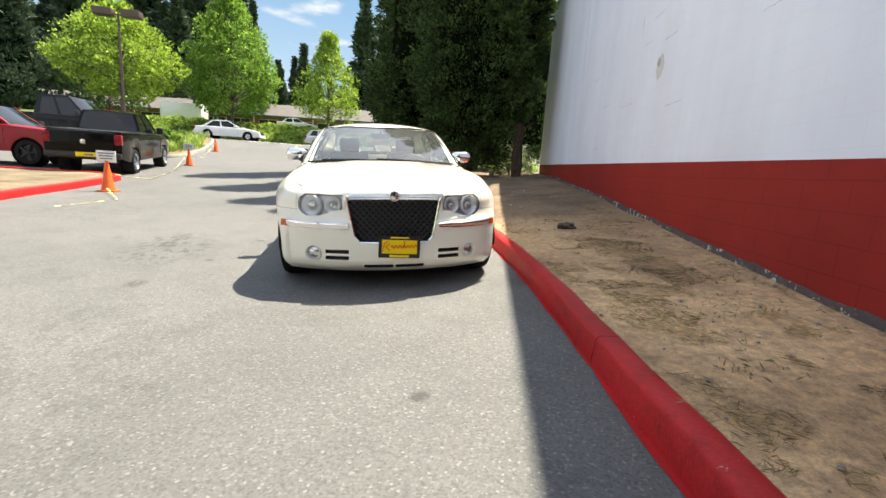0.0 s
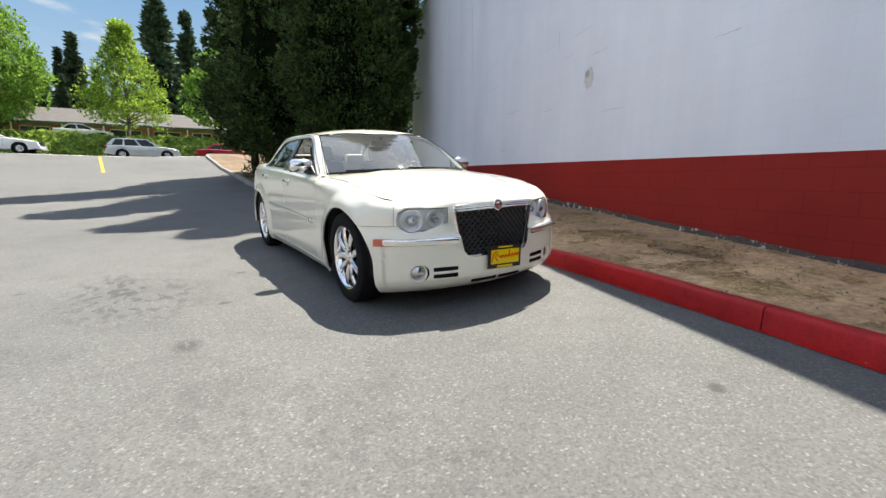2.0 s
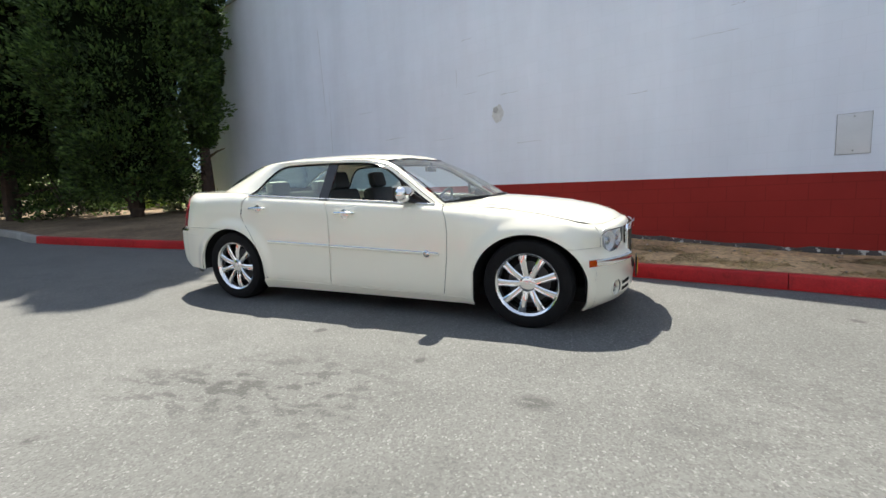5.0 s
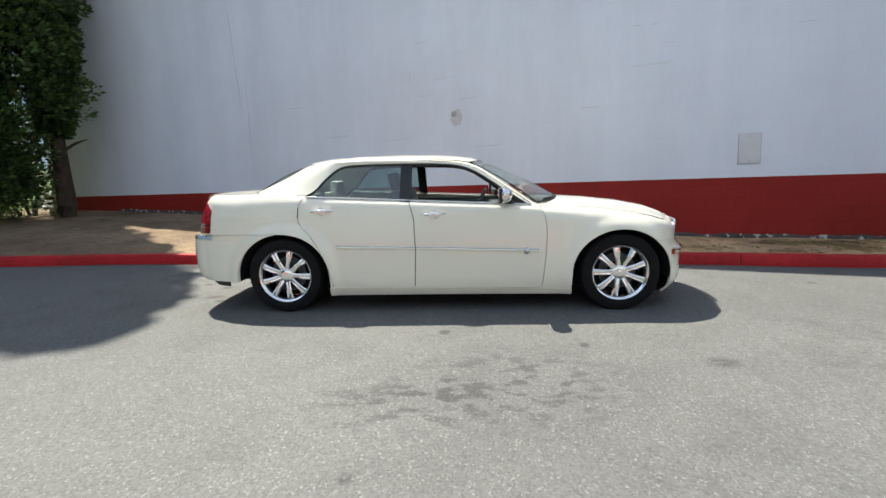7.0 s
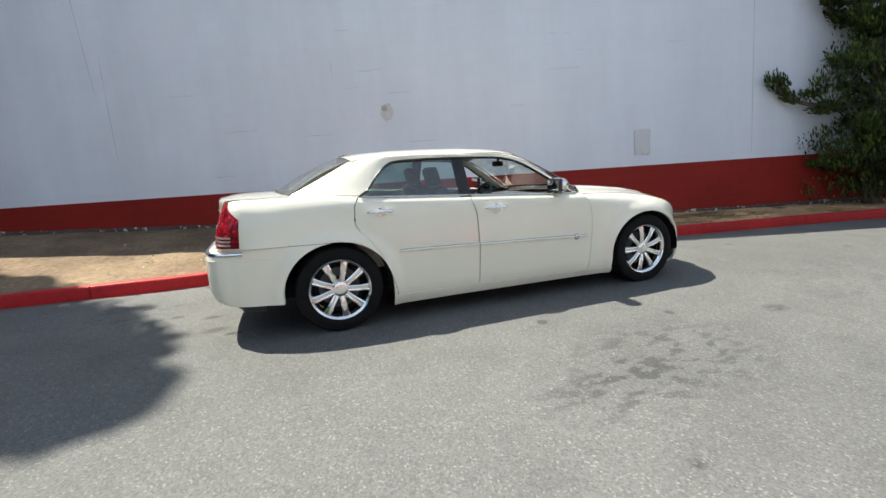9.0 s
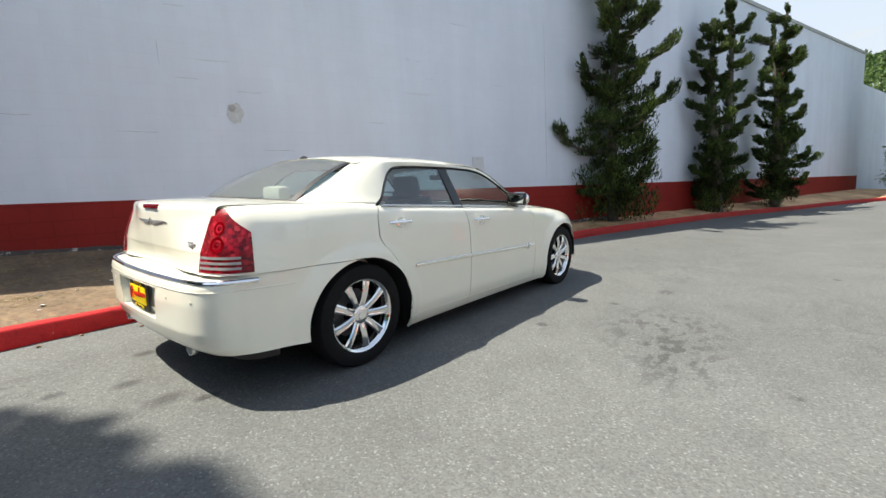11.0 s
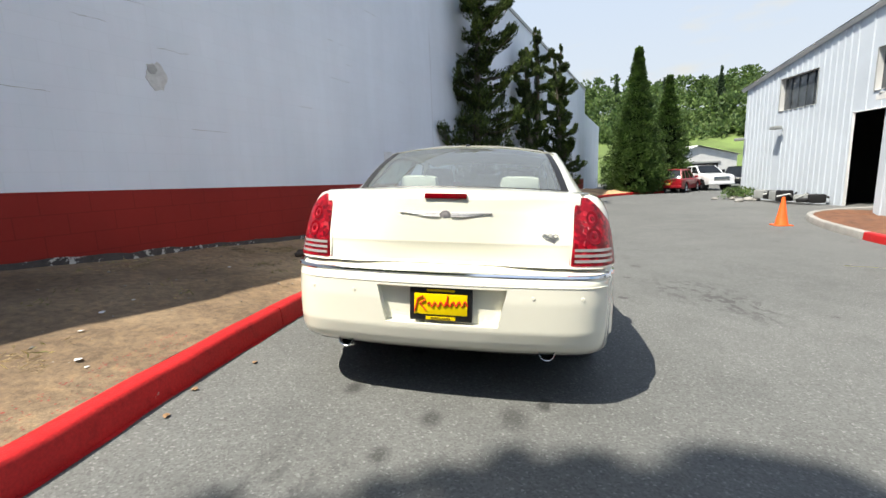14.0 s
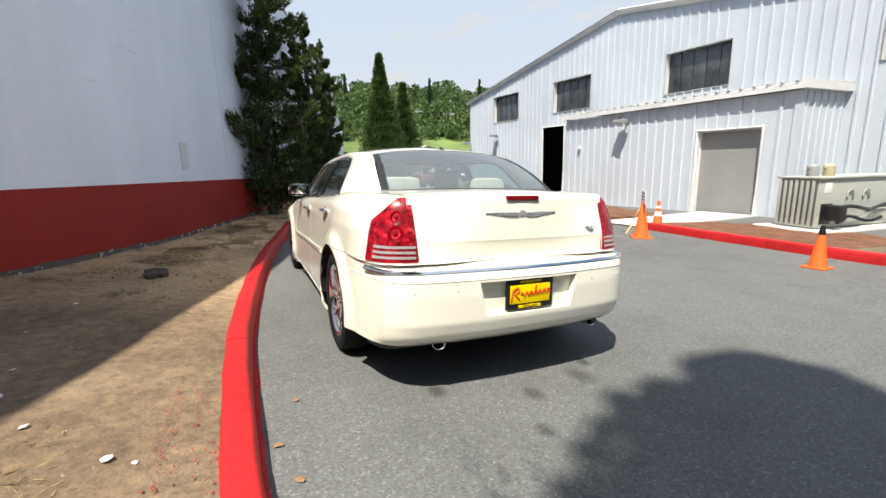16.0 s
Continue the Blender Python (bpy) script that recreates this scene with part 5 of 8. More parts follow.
kerb_run("kerb_2", west[::-1], "red painted concrete kerb edging a planting bed", lambda p: True)
south = spline([(-6.62, -3.85), (-6.7, -4.5), (-7.35, -7.0), (-8.3, -9.1), (-9.6, -10.3), (-11.2, -10.9)], 50)
kerb_run("kerb_3", south[::-1], "pale concrete kerb with a short red end", lambda p: p.y > -4.9, block=0.9)

isle = spline([(-12.5, 17.9), (-10.0, 17.6), (-9.1, 18.0), (-8.9, 19.5), (-9.25, 23.0), (-9.8, 26.5), (-10.6, 28.6), (-12.5, 29.2)], 70)
kerb_run("kerb_4", isle, "plain grey concrete kerb round a planted island", lambda p: False)
tagged(part("island_bed", Geo().grid([[(lerp(x - 0.1, -12.8, t), lerp(y, y, t), h(x, y) + 0.12 + 0.25 * t * (1 - t) + 0.03 * noise.noise((x * 2 + 5 * t, y * 2, 3))) for t in frange(0, 1, 9)] for x, y in isle[14:-10]]), SOIL, smooth=60), "dry soil of a kerbed island in the lot", "planting bed", kind="structure")

# ---- planting strip between kerb and wall ----
rows = []
for y in frange(30.3, -31, 190):
    x0 = kerb_x(y) + 0.14
    x1 = wall_x(y) + 0.05 if y < 11.4 else wall_x(11.4) + (y - 11.4) * 0.25
    x1 = max(x1, x0 + 0.3)
    z0, z1 = h(x0, y) + 0.135, max(wall_base(y), h(x1, y) + 0.15)
    row = []
    for t in frange(0, 1, 26):
        x = lerp(x0, x1, t)
        z = lerp(z0, z1, t**0.9) + (0.035 * noise.noise((x * 1.1, y * 1.1, 0)) + 0.018 * noise.noise((x * 4, y * 4, 3))) * min(1, 5 * t)
        row.append((x, y, z))
    rows.append(row)
STRIP = rows
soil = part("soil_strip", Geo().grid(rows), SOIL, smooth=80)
tagged(soil, "dry bare brown soil with straw and litter between kerb and wall", "soil", kind="structure")


def soil_point(y, t):
    i = min(len(STRIP) - 1, max(0, round((30.3 - y) / 61.3 * 189)))
    return STRIP[i][min(25, max(0, round(t * 25)))]


# ---- long white building with a red foot ----
wall_1 = thing("wall_1", "long white painted block wall with a brick-red foot", "wall", kind="structure")


def slab(name, y0, y1, z0, z1, off, thick, m, parent, n=2):
    """A stretch of the wall; z0, z1 may depend on y."""
    f0, f1 = (z0 if callable(z0) else lambda y: z0), (z1 if callable(z1) else lambda y: z1)
    g = Geo()
    loops = []
    for y in frange(y0, y1, n):
        loops.append([(wall_x(y) + off, y, f0(y)), (wall_x(y) + off, y, f1(y)), (wall_x(y) + off + thick, y, f1(y)), (wall_x(y) + off + thick, y, f0(y)), (wall_x(y) + off, y, f0(y))])
    g.grid(loops)
    g.add(loops[0][:4], [(0, 1, 2, 3)]).add(loops[-1][:4], [(0, 1, 2, 3)])
    return part(name, g, m, parent, smooth=0)


red_z = lambda y: 1.195 + 0.019 * y
slab("upper_wall", -31, 11.6, red_z, 7.15, 0.0, 0.3, WALL_WHITE, wall_1)
slab("red_foot", -31, 11.6, lambda y: wall_base(y) - 0.5, red_z, -0.006, 0.3, WALL_RED, wall_1, 30)
slab("chipped_edge", -9, 9, lambda y: wall_base(y) - 0.3, lambda y: wall_base(y) + 0.06 + 0.025 * noise.noise((y * 3.1, 0, 0)) + 0.015 * noise.noise((y * 11, 3, 0)), -0.012, 0.05, WALL_CHIP, wall_1, 160)
slab("parapet_cap", -31.05, 11.65, 7.15, 7.27, -0.05, 0.45, GALV, wall_1)
end_wall = Geo().box(wall_x(11.6) + 0.32, wall_x(11.6) + 16, 11.3, 11.6, -0.2, 7.15)
part("end_wall", end_wall, WALL_WHITE, wall_1, smooth=0)
south_end = Geo().box(wall_x(-31), wall_x(-31) + 14, -31.3, -31.0, -0.8, 7.15)
part("south_wall", south_end, WALL_WHITE, wall_1, smooth=0)
roof_g = Geo().add([(wall_x(-31) + 0.3, -31, 7.0), (wall_x(11.6) + 0.3, 11.6, 7.0), (wall_x(11.6) + 15, 11.6, 7.0), (wall_x(-31) + 14, -31, 7.0)], [(0, 1, 2, 3)])
part("roof_deck", roof_g, GALV, wall_1, smooth=0)
far = thing("wall_2", "white rear wing of the long building", "wall", kind="structure")
part("wing_wall", Geo().add([(wall_x(-31) + 0.4, -31.15, -0.8), (-8.6, -44, -0.8), (-8.6, -44, 5.6), (wall_x(-31) + 0.4, -31.15, 5.9), (3, -44, -0.8), (3, -44, 5.6)], [(0, 1, 2, 3), (1, 4, 5, 2)]), WALL_WHITE, far, smooth=0)


def on_wall(y, z, off=0.0):
    return Vector((wall_x(y) - off, y, z))




def wall_pose(y, z, off=0.0):
    p = on_wall(y, z)
    n = Vector((-0.9604, 0.2785, 0))
    return Matrix.Translation(p + n * off) @ Matrix(((0.2785, -0.9604, 0, 0), (0.9604, 0.2785, 0, 0), (0, 0, 1, 0), (0, 0, 0, 1)))


# grey of the cracks and patch scab, and of the plate's drawn edge shadow
CRACK_SHADE = stuff_mat("crack_shade_grey", (0.43, 0.43, 0.44), 0.9, 0, 0.2, 5, 40)
cover = thing("wall_cover_plate", "white painted metal cover plate screwed to the wall", "cover plate", wall_pose(-4.55, 1.54))
part("plate", Geo().rbox(-0.145, 0.145, -0.012, 0.01, -0.225, 0.225, 0.004), stuff_mat("cover_white", (0.66, 0.675, 0.70), 0.5, 0, 0.04, 4, 50), cover)
for z in (-0.19, 0.19):
    part("screw", Geo().lathe([(0.009, 0.0), (0.007, 0.004), (0.0, 0.005)], 10, Matrix.Translation((0, 0.01, z)) @ Euler((radians(-90), 0, 0)).to_matrix().to_4x4()), GALV, cover)
# thin grey tube drawing the shadow line round the plate
part("edge_shade_line", Geo().tube([(-0.148, 0.004, -0.228), (0.148, 0.004, -0.228), (0.148, 0.004, 0.228), (-0.148, 0.004, 0.228)], 0.004, 5, closed=True), CRACK_SHADE, cover)
patch = thing("wall_patch", "round rough repair patch on the white wall", "wall patch", wall_pose(-0.02, 2.46))
rp = random.Random(4)
ringp = [(0.115 * (1 + 0.18 * rp.uniform(-1, 1)) * math.cos(a), 0.15 * (1 + 0.15 * rp.uniform(-1, 1)) * math.sin(a)) for a in frange(0, 2 * math.pi, 25)[:-1]]
part("filler", Geo().prism(ringp, 0.0, 0.006, Matrix(((1, 0, 0, 0), (0, 0, 1, 0), (0, 1, 0, 0), (0, 0, 0, 1)))), stuff_mat("filler_grey", (0.60, 0.61, 0.62), 0.9, 0, 0.1, 20, 80, 0.5), patch)
part("scab", Geo().prism([(x * 0.45 + 0.04, z * 0.35 + 0.07) for x, z in ringp], 0.004, 0.011, Matrix(((1, 0, 0, 0), (0, 0, 1, 0), (0, 1, 0, 0), (0, 0, 0, 1)))), CRACK_SHADE, patch)
rc = random.Random(11)
cracks = ((0.55, 2.92, 0.3, 0), (0.2, 3.2, 0.42, 0), (0.85, 3.24, 0.34, 90), (-0.25, 2.78, 0.38, 0), (-3.2, 2.98, 0.55, 0), (-2.3, 2.4, 0.3, 0), (1.2, 2.15, 0.5, 0), (2.5, 2.32, 0.6, 0), (-5.2, 3.3, 0.3, 0),
          (4.66, 2.6, 2.3, 90), (4.9, 4.2, 2.2, 86), (-6.6, 3.0, 3.6, 90), (0.6, 3.9, 0.25, 0), (-3.0, 3.6, 0.12, 0), (-3.25, 3.58, 0.1, 0), (-3.45, 3.28, 0.16, 0), (3.4, 3.0, 0.5, 0), (-0.6, 1.9, 0.5, 0), (2.9, 1.55, 0.4, 0), (-4.2, 4.4, 0.4, 0))
for y, z, ln, ang in cracks:
    pts = []
    for t in frange(-0.5, 0.5, 9):
        a = radians(ang)
        pts.append((ln * t * math.cos(a), 0.0005, ln * t * math.sin(a) + rc.uniform(-0.008, 0.008)))
    ck = part("wall_crack", Geo().tube(pts, [0.001] + [0.003 * rc.uniform(0.3, 1.3) for _ in range(7)] + [0.001], 5), CRACK_SHADE, None, at=wall_pose(y, z))
    tagged(ck, "hairline crack in the white wall paint", "crack", "cracks in the wall")
# ---- plants ----
def leaf_sheet(name, centres, along, size, material, seed, aspect=0.5, parent=None, label=""):
    """One mesh of many small bent leaves: each a quad at a centre, lying along a direction."""
    rg = np.random.RandomState(seed)
    c, d = np.asarray(centres, float), np.asarray(along, float)
    n = len(c)
    d = d / np.maximum(np.linalg.norm(d, axis=1), 1e-6)[:, None]
    side = np.cross(d, rg.normal(size=(n, 3)))
    side /= np.maximum(np.linalg.norm(side, axis=1), 1e-6)[:, None]
    s = (np.asarray(size) * rg.uniform(0.6, 1.4, n))[:, None]
    v = np.stack([c - d * s * 0.5, c + side * s * aspect * 0.5, c + d * s * 0.6, c - side * s * aspect * 0.5], 1).reshape(-1, 3)
    me = bpy.data.meshes.new(name)
    me.vertices.add(4 * n)
    me.vertices.foreach_set("co", v.ravel())
    me.loops.add(4 * n)
    me.loops.foreach_set("vertex_index", np.arange(4 * n))
    me.polygons.add(n)
    me.polygons.foreach_set("loop_start", np.arange(0, 4 * n, 4))
    me.polygons.foreach_set("loop_total", np.full(n, 4))
    me.materials.append(material)
    me.update(calc_edges=True)
    return part(name, me, None, parent, label)


def clump_cloud(rg, centres, radii, per, squash=0.75):
    """Points and outward directions on fuzzy balls round the given centres."""
    pts, dirs = [], []
    for c, r in zip(centres, radii):
        d = rg.normal(size=(per, 3))
        d /= np.linalg.norm(d, axis=1)[:, None]
        q = d * (r * rg.uniform(0.55, 1.08, per) ** 0.6)[:, None]
        q[:, 2] *= squash
        pts.append(c + q)
        dirs.append(d + np.array([0, 0, 0.55]) + rg.normal(scale=0.35, size=(per, 3)))
    return np.concatenate(pts), np.concatenate(dirs)


def conifer(name, x, y, z, height, radius, seed, material, label, clumps=420, per=60, leaf=0.13, bare=0.07, tip=0.16, power=0.55, lumps=0.16, core=0.66, group="", trunk_r=0.2, bark=None, lean=(0, 0), foot=0.72, blob=1.0, rise=2.6):
    """A dense upright evergreen: trunk, a filler core coloured as inner shade, and a crown of clumps."""
    rg = np.random.RandomState(seed)
    tree = thing(name, label, "tree", Matrix.Translation((x, y, z)), group)
    prof = lambda t: np.minimum(1, (1 - t) ** power * 1.12) * np.minimum(1, foot + rise * t) * (1 - tip * t)
    ts = rg.uniform(0, 1, clumps) ** 1.15
    an = rg.uniform(0, 2 * np.pi, clumps)
    lob = 1 + lumps * np.sin(an * 3 + ts * 9 + seed) + rg.normal(scale=lumps * 0.45, size=clumps)
    rr = radius * prof(ts) * lob * rg.uniform(0.72, 1.0, clumps)
    cz = height * (bare + (1 - bare) * ts)
    cen = np.c_[rr * np.cos(an), rr * np.sin(an), cz]
    rad = blob * radius * rg.uniform(0.15, 0.30, clumps) * (0.45 + 0.55 * (1 - ts))
    cen[:, :2] += np.outer(ts**2.4, lean)
    p, d = clump_cloud(rg, cen, rad, per)
    d += np.c_[np.cos(np.repeat(an, per)), np.sin(np.repeat(an, per)), np.zeros(len(p))] * 0.8
    leaf_sheet("crown", p, d, leaf, material, seed + 1, 0.55, tree)
    g = Geo()
    g.tube([(0, 0, -0.4), (0.03, 0, 0.3), (0.0, 0.04, height * 0.3), (0, 0, height * 0.8)], [trunk_r * 1.25, trunk_r, trunk_r * 0.7, 0.04], 10)
    for k in range(7):
        a = rg.uniform(0, 6.28)
        zz = height * (bare * 0.5 + 0.03 * k)
        q = radius * min(0.85, foot + 0.2)
        g.tube([(0, 0, zz), (0.6 * q * math.cos(a), 0.6 * q * math.sin(a), zz + 0.25), (q * math.cos(a), q * math.sin(a), zz + 0.35)], [0.05, 0.03, 0.012], 6)
    part("trunk", g, bark or BARK, tree)
    # added solid core, blocks the view through and stands for inner shade
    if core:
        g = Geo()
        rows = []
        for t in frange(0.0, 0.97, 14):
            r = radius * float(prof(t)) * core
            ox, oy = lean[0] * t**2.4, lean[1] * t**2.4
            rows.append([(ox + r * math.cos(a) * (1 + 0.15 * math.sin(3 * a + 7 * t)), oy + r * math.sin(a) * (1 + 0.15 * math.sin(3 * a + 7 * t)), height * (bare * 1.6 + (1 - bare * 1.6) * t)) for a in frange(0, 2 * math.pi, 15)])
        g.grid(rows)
        part("crown_core", g, CORE_SHADE, tree, "near-black filler core with the crown's inner shade as its colour")
    return tree


# three tall dark evergreens at the end of the wall, with shrubs behind
TALL = "tall dark dense evergreen with a full skirt, on bare soil"
conifer("evergreen_tree", 3.6, 10.35, 0.72, 15.05, 1.8, 21, CYPRESS, TALL, 1150, 115, 0.1, 0.05, 0.0, 0.4, 0.2, core=0.72, group="evergreens by the wall", foot=0.6, blob=1.1)
conifer("evergreen_tree", 5.18, 9.45, 0.85, 17.0, 2.2, 28, CYPRESS, "tall slim dark evergreen close to the white wall", 1100, 90, 0.1, 0.12, 0.0, 0.6, core=0.7, group="evergreens by the wall", foot=0.06, rise=1.25, blob=0.45)
conifer("evergreen_tree", 2.15, 13.3, 0.75, 15.4, 1.85, 22, CYPRESS, TALL, 900, 85, 0.115, 0.085, 0.05, 0.42, core=0.74, group="evergreens by the wall", blob=0.9)
conifer("evergreen_tree", 2.0, 18.4, 1.2, 19.5, 1.75, 23, CYPRESS, TALL, 620, 90, 0.15, 0.07, 0.05, 0.45, core=0.74, group="evergreens by the wall")
conifer("evergreen_tree", 3.9, 18.6, 1.2, 15.0, 1.7, 27, CYPRESS, TALL, 520, 80, 0.16, 0.03, 0.1, 0.45, core=0.74, group="evergreens by the wall")
conifer("evergreen_tree", 8.6, 17.5, 1.5, 10.0, 1.9, 24, ARBOR, "sunlit green conifer behind the wall corner", 320, 55, 0.17, 0.05)


def shrub(name, x, y, z, rx, ry, rz, seed, material, label, n=26, per=60, leaf=0.09, category="shrub"):
    rg = np.random.RandomState(seed)
    ob = thing(name, label, category, Matrix.Translation((x, y, z)))
    d = rg.normal(size=(n, 3))
    d /= np.linalg.norm(d, axis=1)[:, None]
    cen = d * np.array([rx, ry, rz]) * rg.uniform(0.5, 0.9, n)[:, None]
    cen[:, 2] = np.abs(cen[:, 2]) * 0.9 + 0.1 * rz
    p, dd = clump_cloud(rg, cen, rg.uniform(0.25, 0.42, n) * min(rx, ry, rz * 1.5), per)
    leaf_sheet("leaves", p, dd, leaf, material, seed + 3, 0.6, ob)
    g = Geo()
    for k in range(8):
        a = rg.uniform(0, 6.28)
        g.tube([(0, 0, -0.1), (0.35 * rx * math.cos(a), 0.35 * ry * math.sin(a), 0.5 * rz), (0.7 * rx * math.cos(a), 0.7 * ry * math.sin(a), 0.85 * rz)], [0.03, 0.02, 0.006], 5)
    part("stems", g, GREY_BARK, ob)
    return ob


shrub("shrub", 6.25, 12.9, 1.0, 1.1, 0.9, 1.1, 31, IVY, "leafy sunlit shrub at the corner of the wall", 34, 70, 0.1)
shrub("shrub", 5.0, 14.6, 1.1, 1.4, 1.0, 1.1, 32, IVY, "leafy sunlit shrub at the corner of the wall", 34, 70, 0.1)
shrub("shrub", 5.45, 10.6, 0.8, 1.0, 0.6, 1.7, 34, SHRUB_LEAF, "leafy shrub between dark evergreens and the white wall", 44, 80, 0.075)
# added dark shrubs: fill bright gaps where the understorey lies in shade
for sx, sy, sr, sn in ((3.3, 12.8, 1.3, 35), (2.6, 16.2, 1.5, 36)):
    shrub("shrub", sx, sy, h(sx, sy) + 0.1, sr, 1.1, 1.5, sn, CYPRESS, "added dark evergreen shrub filling in for understorey shade", 36, 80, 0.09)
shrub("shrub", 4.4, 14.3, 1.0, 1.3, 1.0, 1.5, 33, CYPRESS, "added dark evergreen shrub filling in for understorey shade", 40, 80, 0.09)


def twisted_juniper(x, y, z, height, seed, arms=24, spread=1.0, rust=0, skirt=1.0, tops=1):
    """A twisted juniper: a winding stem or two, arms that sweep out and curl up, clothed in dense tufts."""
    rg = np.random.RandomState(seed)
    ob = thing("juniper_tree", "twisted spiky green juniper growing close to the white wall", "tree", Matrix.Translation((x, y, z)), "junipers along the wall")
    cen, rad, run, wood = [], [], [], Geo()
    grid10 = np.linspace(0, 1, 12)
    for k in range(tops):
        side = (k - (tops - 1) / 2) * 0.75
        hk = height * (1 - 0.12 * k)
        ph = rg.uniform(0, 6)
        stem = [(side * min(1, 2.2 * t) * 0.3 + 0.16 * math.sin(4.2 * t + ph) * t, side * min(1, 2.2 * t) + 0.16 * math.cos(5 * t + ph) * t, hk * 0.95 * t) for t in frange(-0.03, 1, 12)]
        wood.tube(stem, [0.14 * (1 - 0.85 * t) + 0.015 for t in frange(0, 1, 12)], 8)
        at = lambda t: np.array([np.interp(t, grid10, [q[i] for q in stem]) for i in range(3)])
        for t in frange(0.03, 1.0, 46):
            cen.append(at(t) + rg.normal(scale=0.18 * (1 - t) + 0.02, size=3))
            rad.append(lerp(0.34, 0.07, t**0.6) * spread)
            run.append((0, 0, 1))
        for j in range(arms):
            t0 = 0.06 + 0.88 * (j + rg.uniform(0, 1)) / arms
            a = 2.4 * j + rg.uniform(-0.5, 0.5)
            ln = height * lerp(0.23, 0.10, t0) * rg.uniform(0.6, 1.35) * spread
            out = np.array([math.cos(a), math.sin(a), 0.0])
            across = np.array([-math.sin(a), math.cos(a), 0.0])
            base, curl, pts = at(t0), rg.uniform(-0.14, 0.14), []
            for t in frange(0, 1, 12):
                reach = ln * 0.66 * (1 - (1 - t) ** 1.6)
                pts.append(base + out * reach + across * curl * ln * t * t + np.array([0, 0, ln * (-0.02 * t + 0.24 * t**2.2)]))
                if t > 0.08:
                    cen.append(pts[-1] + rg.normal(scale=0.05, size=3) + np.array([0, 0, 0.04]))
                    rad.append(lerp(0.21, 0.10, t**0.7) * spread * rg.uniform(0.55, 1.3))
                    way = pts[-1] - pts[-2]
                    run.append(tuple(way / np.linalg.norm(way)))
            wood.tube([tuple(q) for q in pts], [0.045 * (1 - 0.8 * t) + 0.006 for t in frange(0, 1, 12)], 6)
    for k in range(int(95 * skirt)):
        a, t = rg.uniform(0, 6.28), rg.uniform(0.015, 0.36)
        r = rg.uniform(0.2, 1.0) ** 0.6 * 0.95 * spread * (1 - 0.9 * t) * skirt
        cen.append(np.array([r * math.cos(a), r * math.sin(a) * (1 + 0.3 * (tops > 1)), height * t]))
        rad.append(rg.uniform(0.2, 0.36) * spread)
        run.append((0, 0, 1))
    p, d = clump_cloud(rg, np.array(cen), np.array(rad), 140, 0.6)
    along = np.repeat(np.array(run), 140, axis=0)
    p += along * rg.uniform(-0.06, 0.16, len(p))[:, None] * spread
    d += along * 1.3
    d[:, 2] += 0.4
    leaf_sheet("foliage", p, d, 0.075, JUNIPER, seed + 5, 0.34, ob)
    pick = [c for c in cen if 0.62 * height < c[2] < 0.84 * height]
    for k in range(rust):
        c = pick[(k * 17) % len(pick)]
        p, d = clump_cloud(rg, np.array([c, c + [0.12, 0.08, 0.02]]), np.array([0.2, 0.16]), 90, 0.5)
        leaf_sheet("rusty_tuft", p, d, 0.07, JUNIPER_TIP, seed + 6 + k, 0.5, ob, "rust-brown dying tuft")
    part("trunk", wood, GREY_BARK, ob)
    return ob


twisted_juniper(0.75, -8.4, 0.1, 8.8, 41, 56, 1.1, 1, 1.0)
twisted_juniper(-0.95, -13.4, 0.0, 6.9, 42, 20, 0.85, 0, 0.7, 2)
twisted_juniper(-2.3, -16.9, -0.1, 7.3, 44, 22, 0.92, 3, 0.7, 2)
# clipped cone evergreens past the end of the wall
CONE_T = "tall clipped cone-shaped green evergreen beside the lot"
conifer("cone_evergreen", -8.7, -29.4, -0.5, 9.9, 2.25, 51, ARBOR, CONE_T, 1000, 80, 0.10, 0.02, 0.1, 1.15, 0.1, group="cone evergreens")
conifer("cone_evergreen", -12.6, -35.4, -0.5, 9.0, 2.2, 52, ARBOR, CONE_T, 600, 70, 0.12, 0.02, 0.1, 1.15, 0.1, group="cone evergreens")
conifer("cone_evergreen", -8.5, -28.1, -0.5, 4.2, 1.25, 53, ARBOR, "rounded green evergreen shrub at a tree foot", 300, 110, 0.09, 0.02, 0.1, 0.45, 0.06)
conifer("cone_evergreen", -10.4, -36.5, -0.5, 6.5, 1.6, 54, ARBOR, CONE_T, 240, 50, 0.2, 0.02, 0.3, 0.85, 0.07, group="cone evergreens")


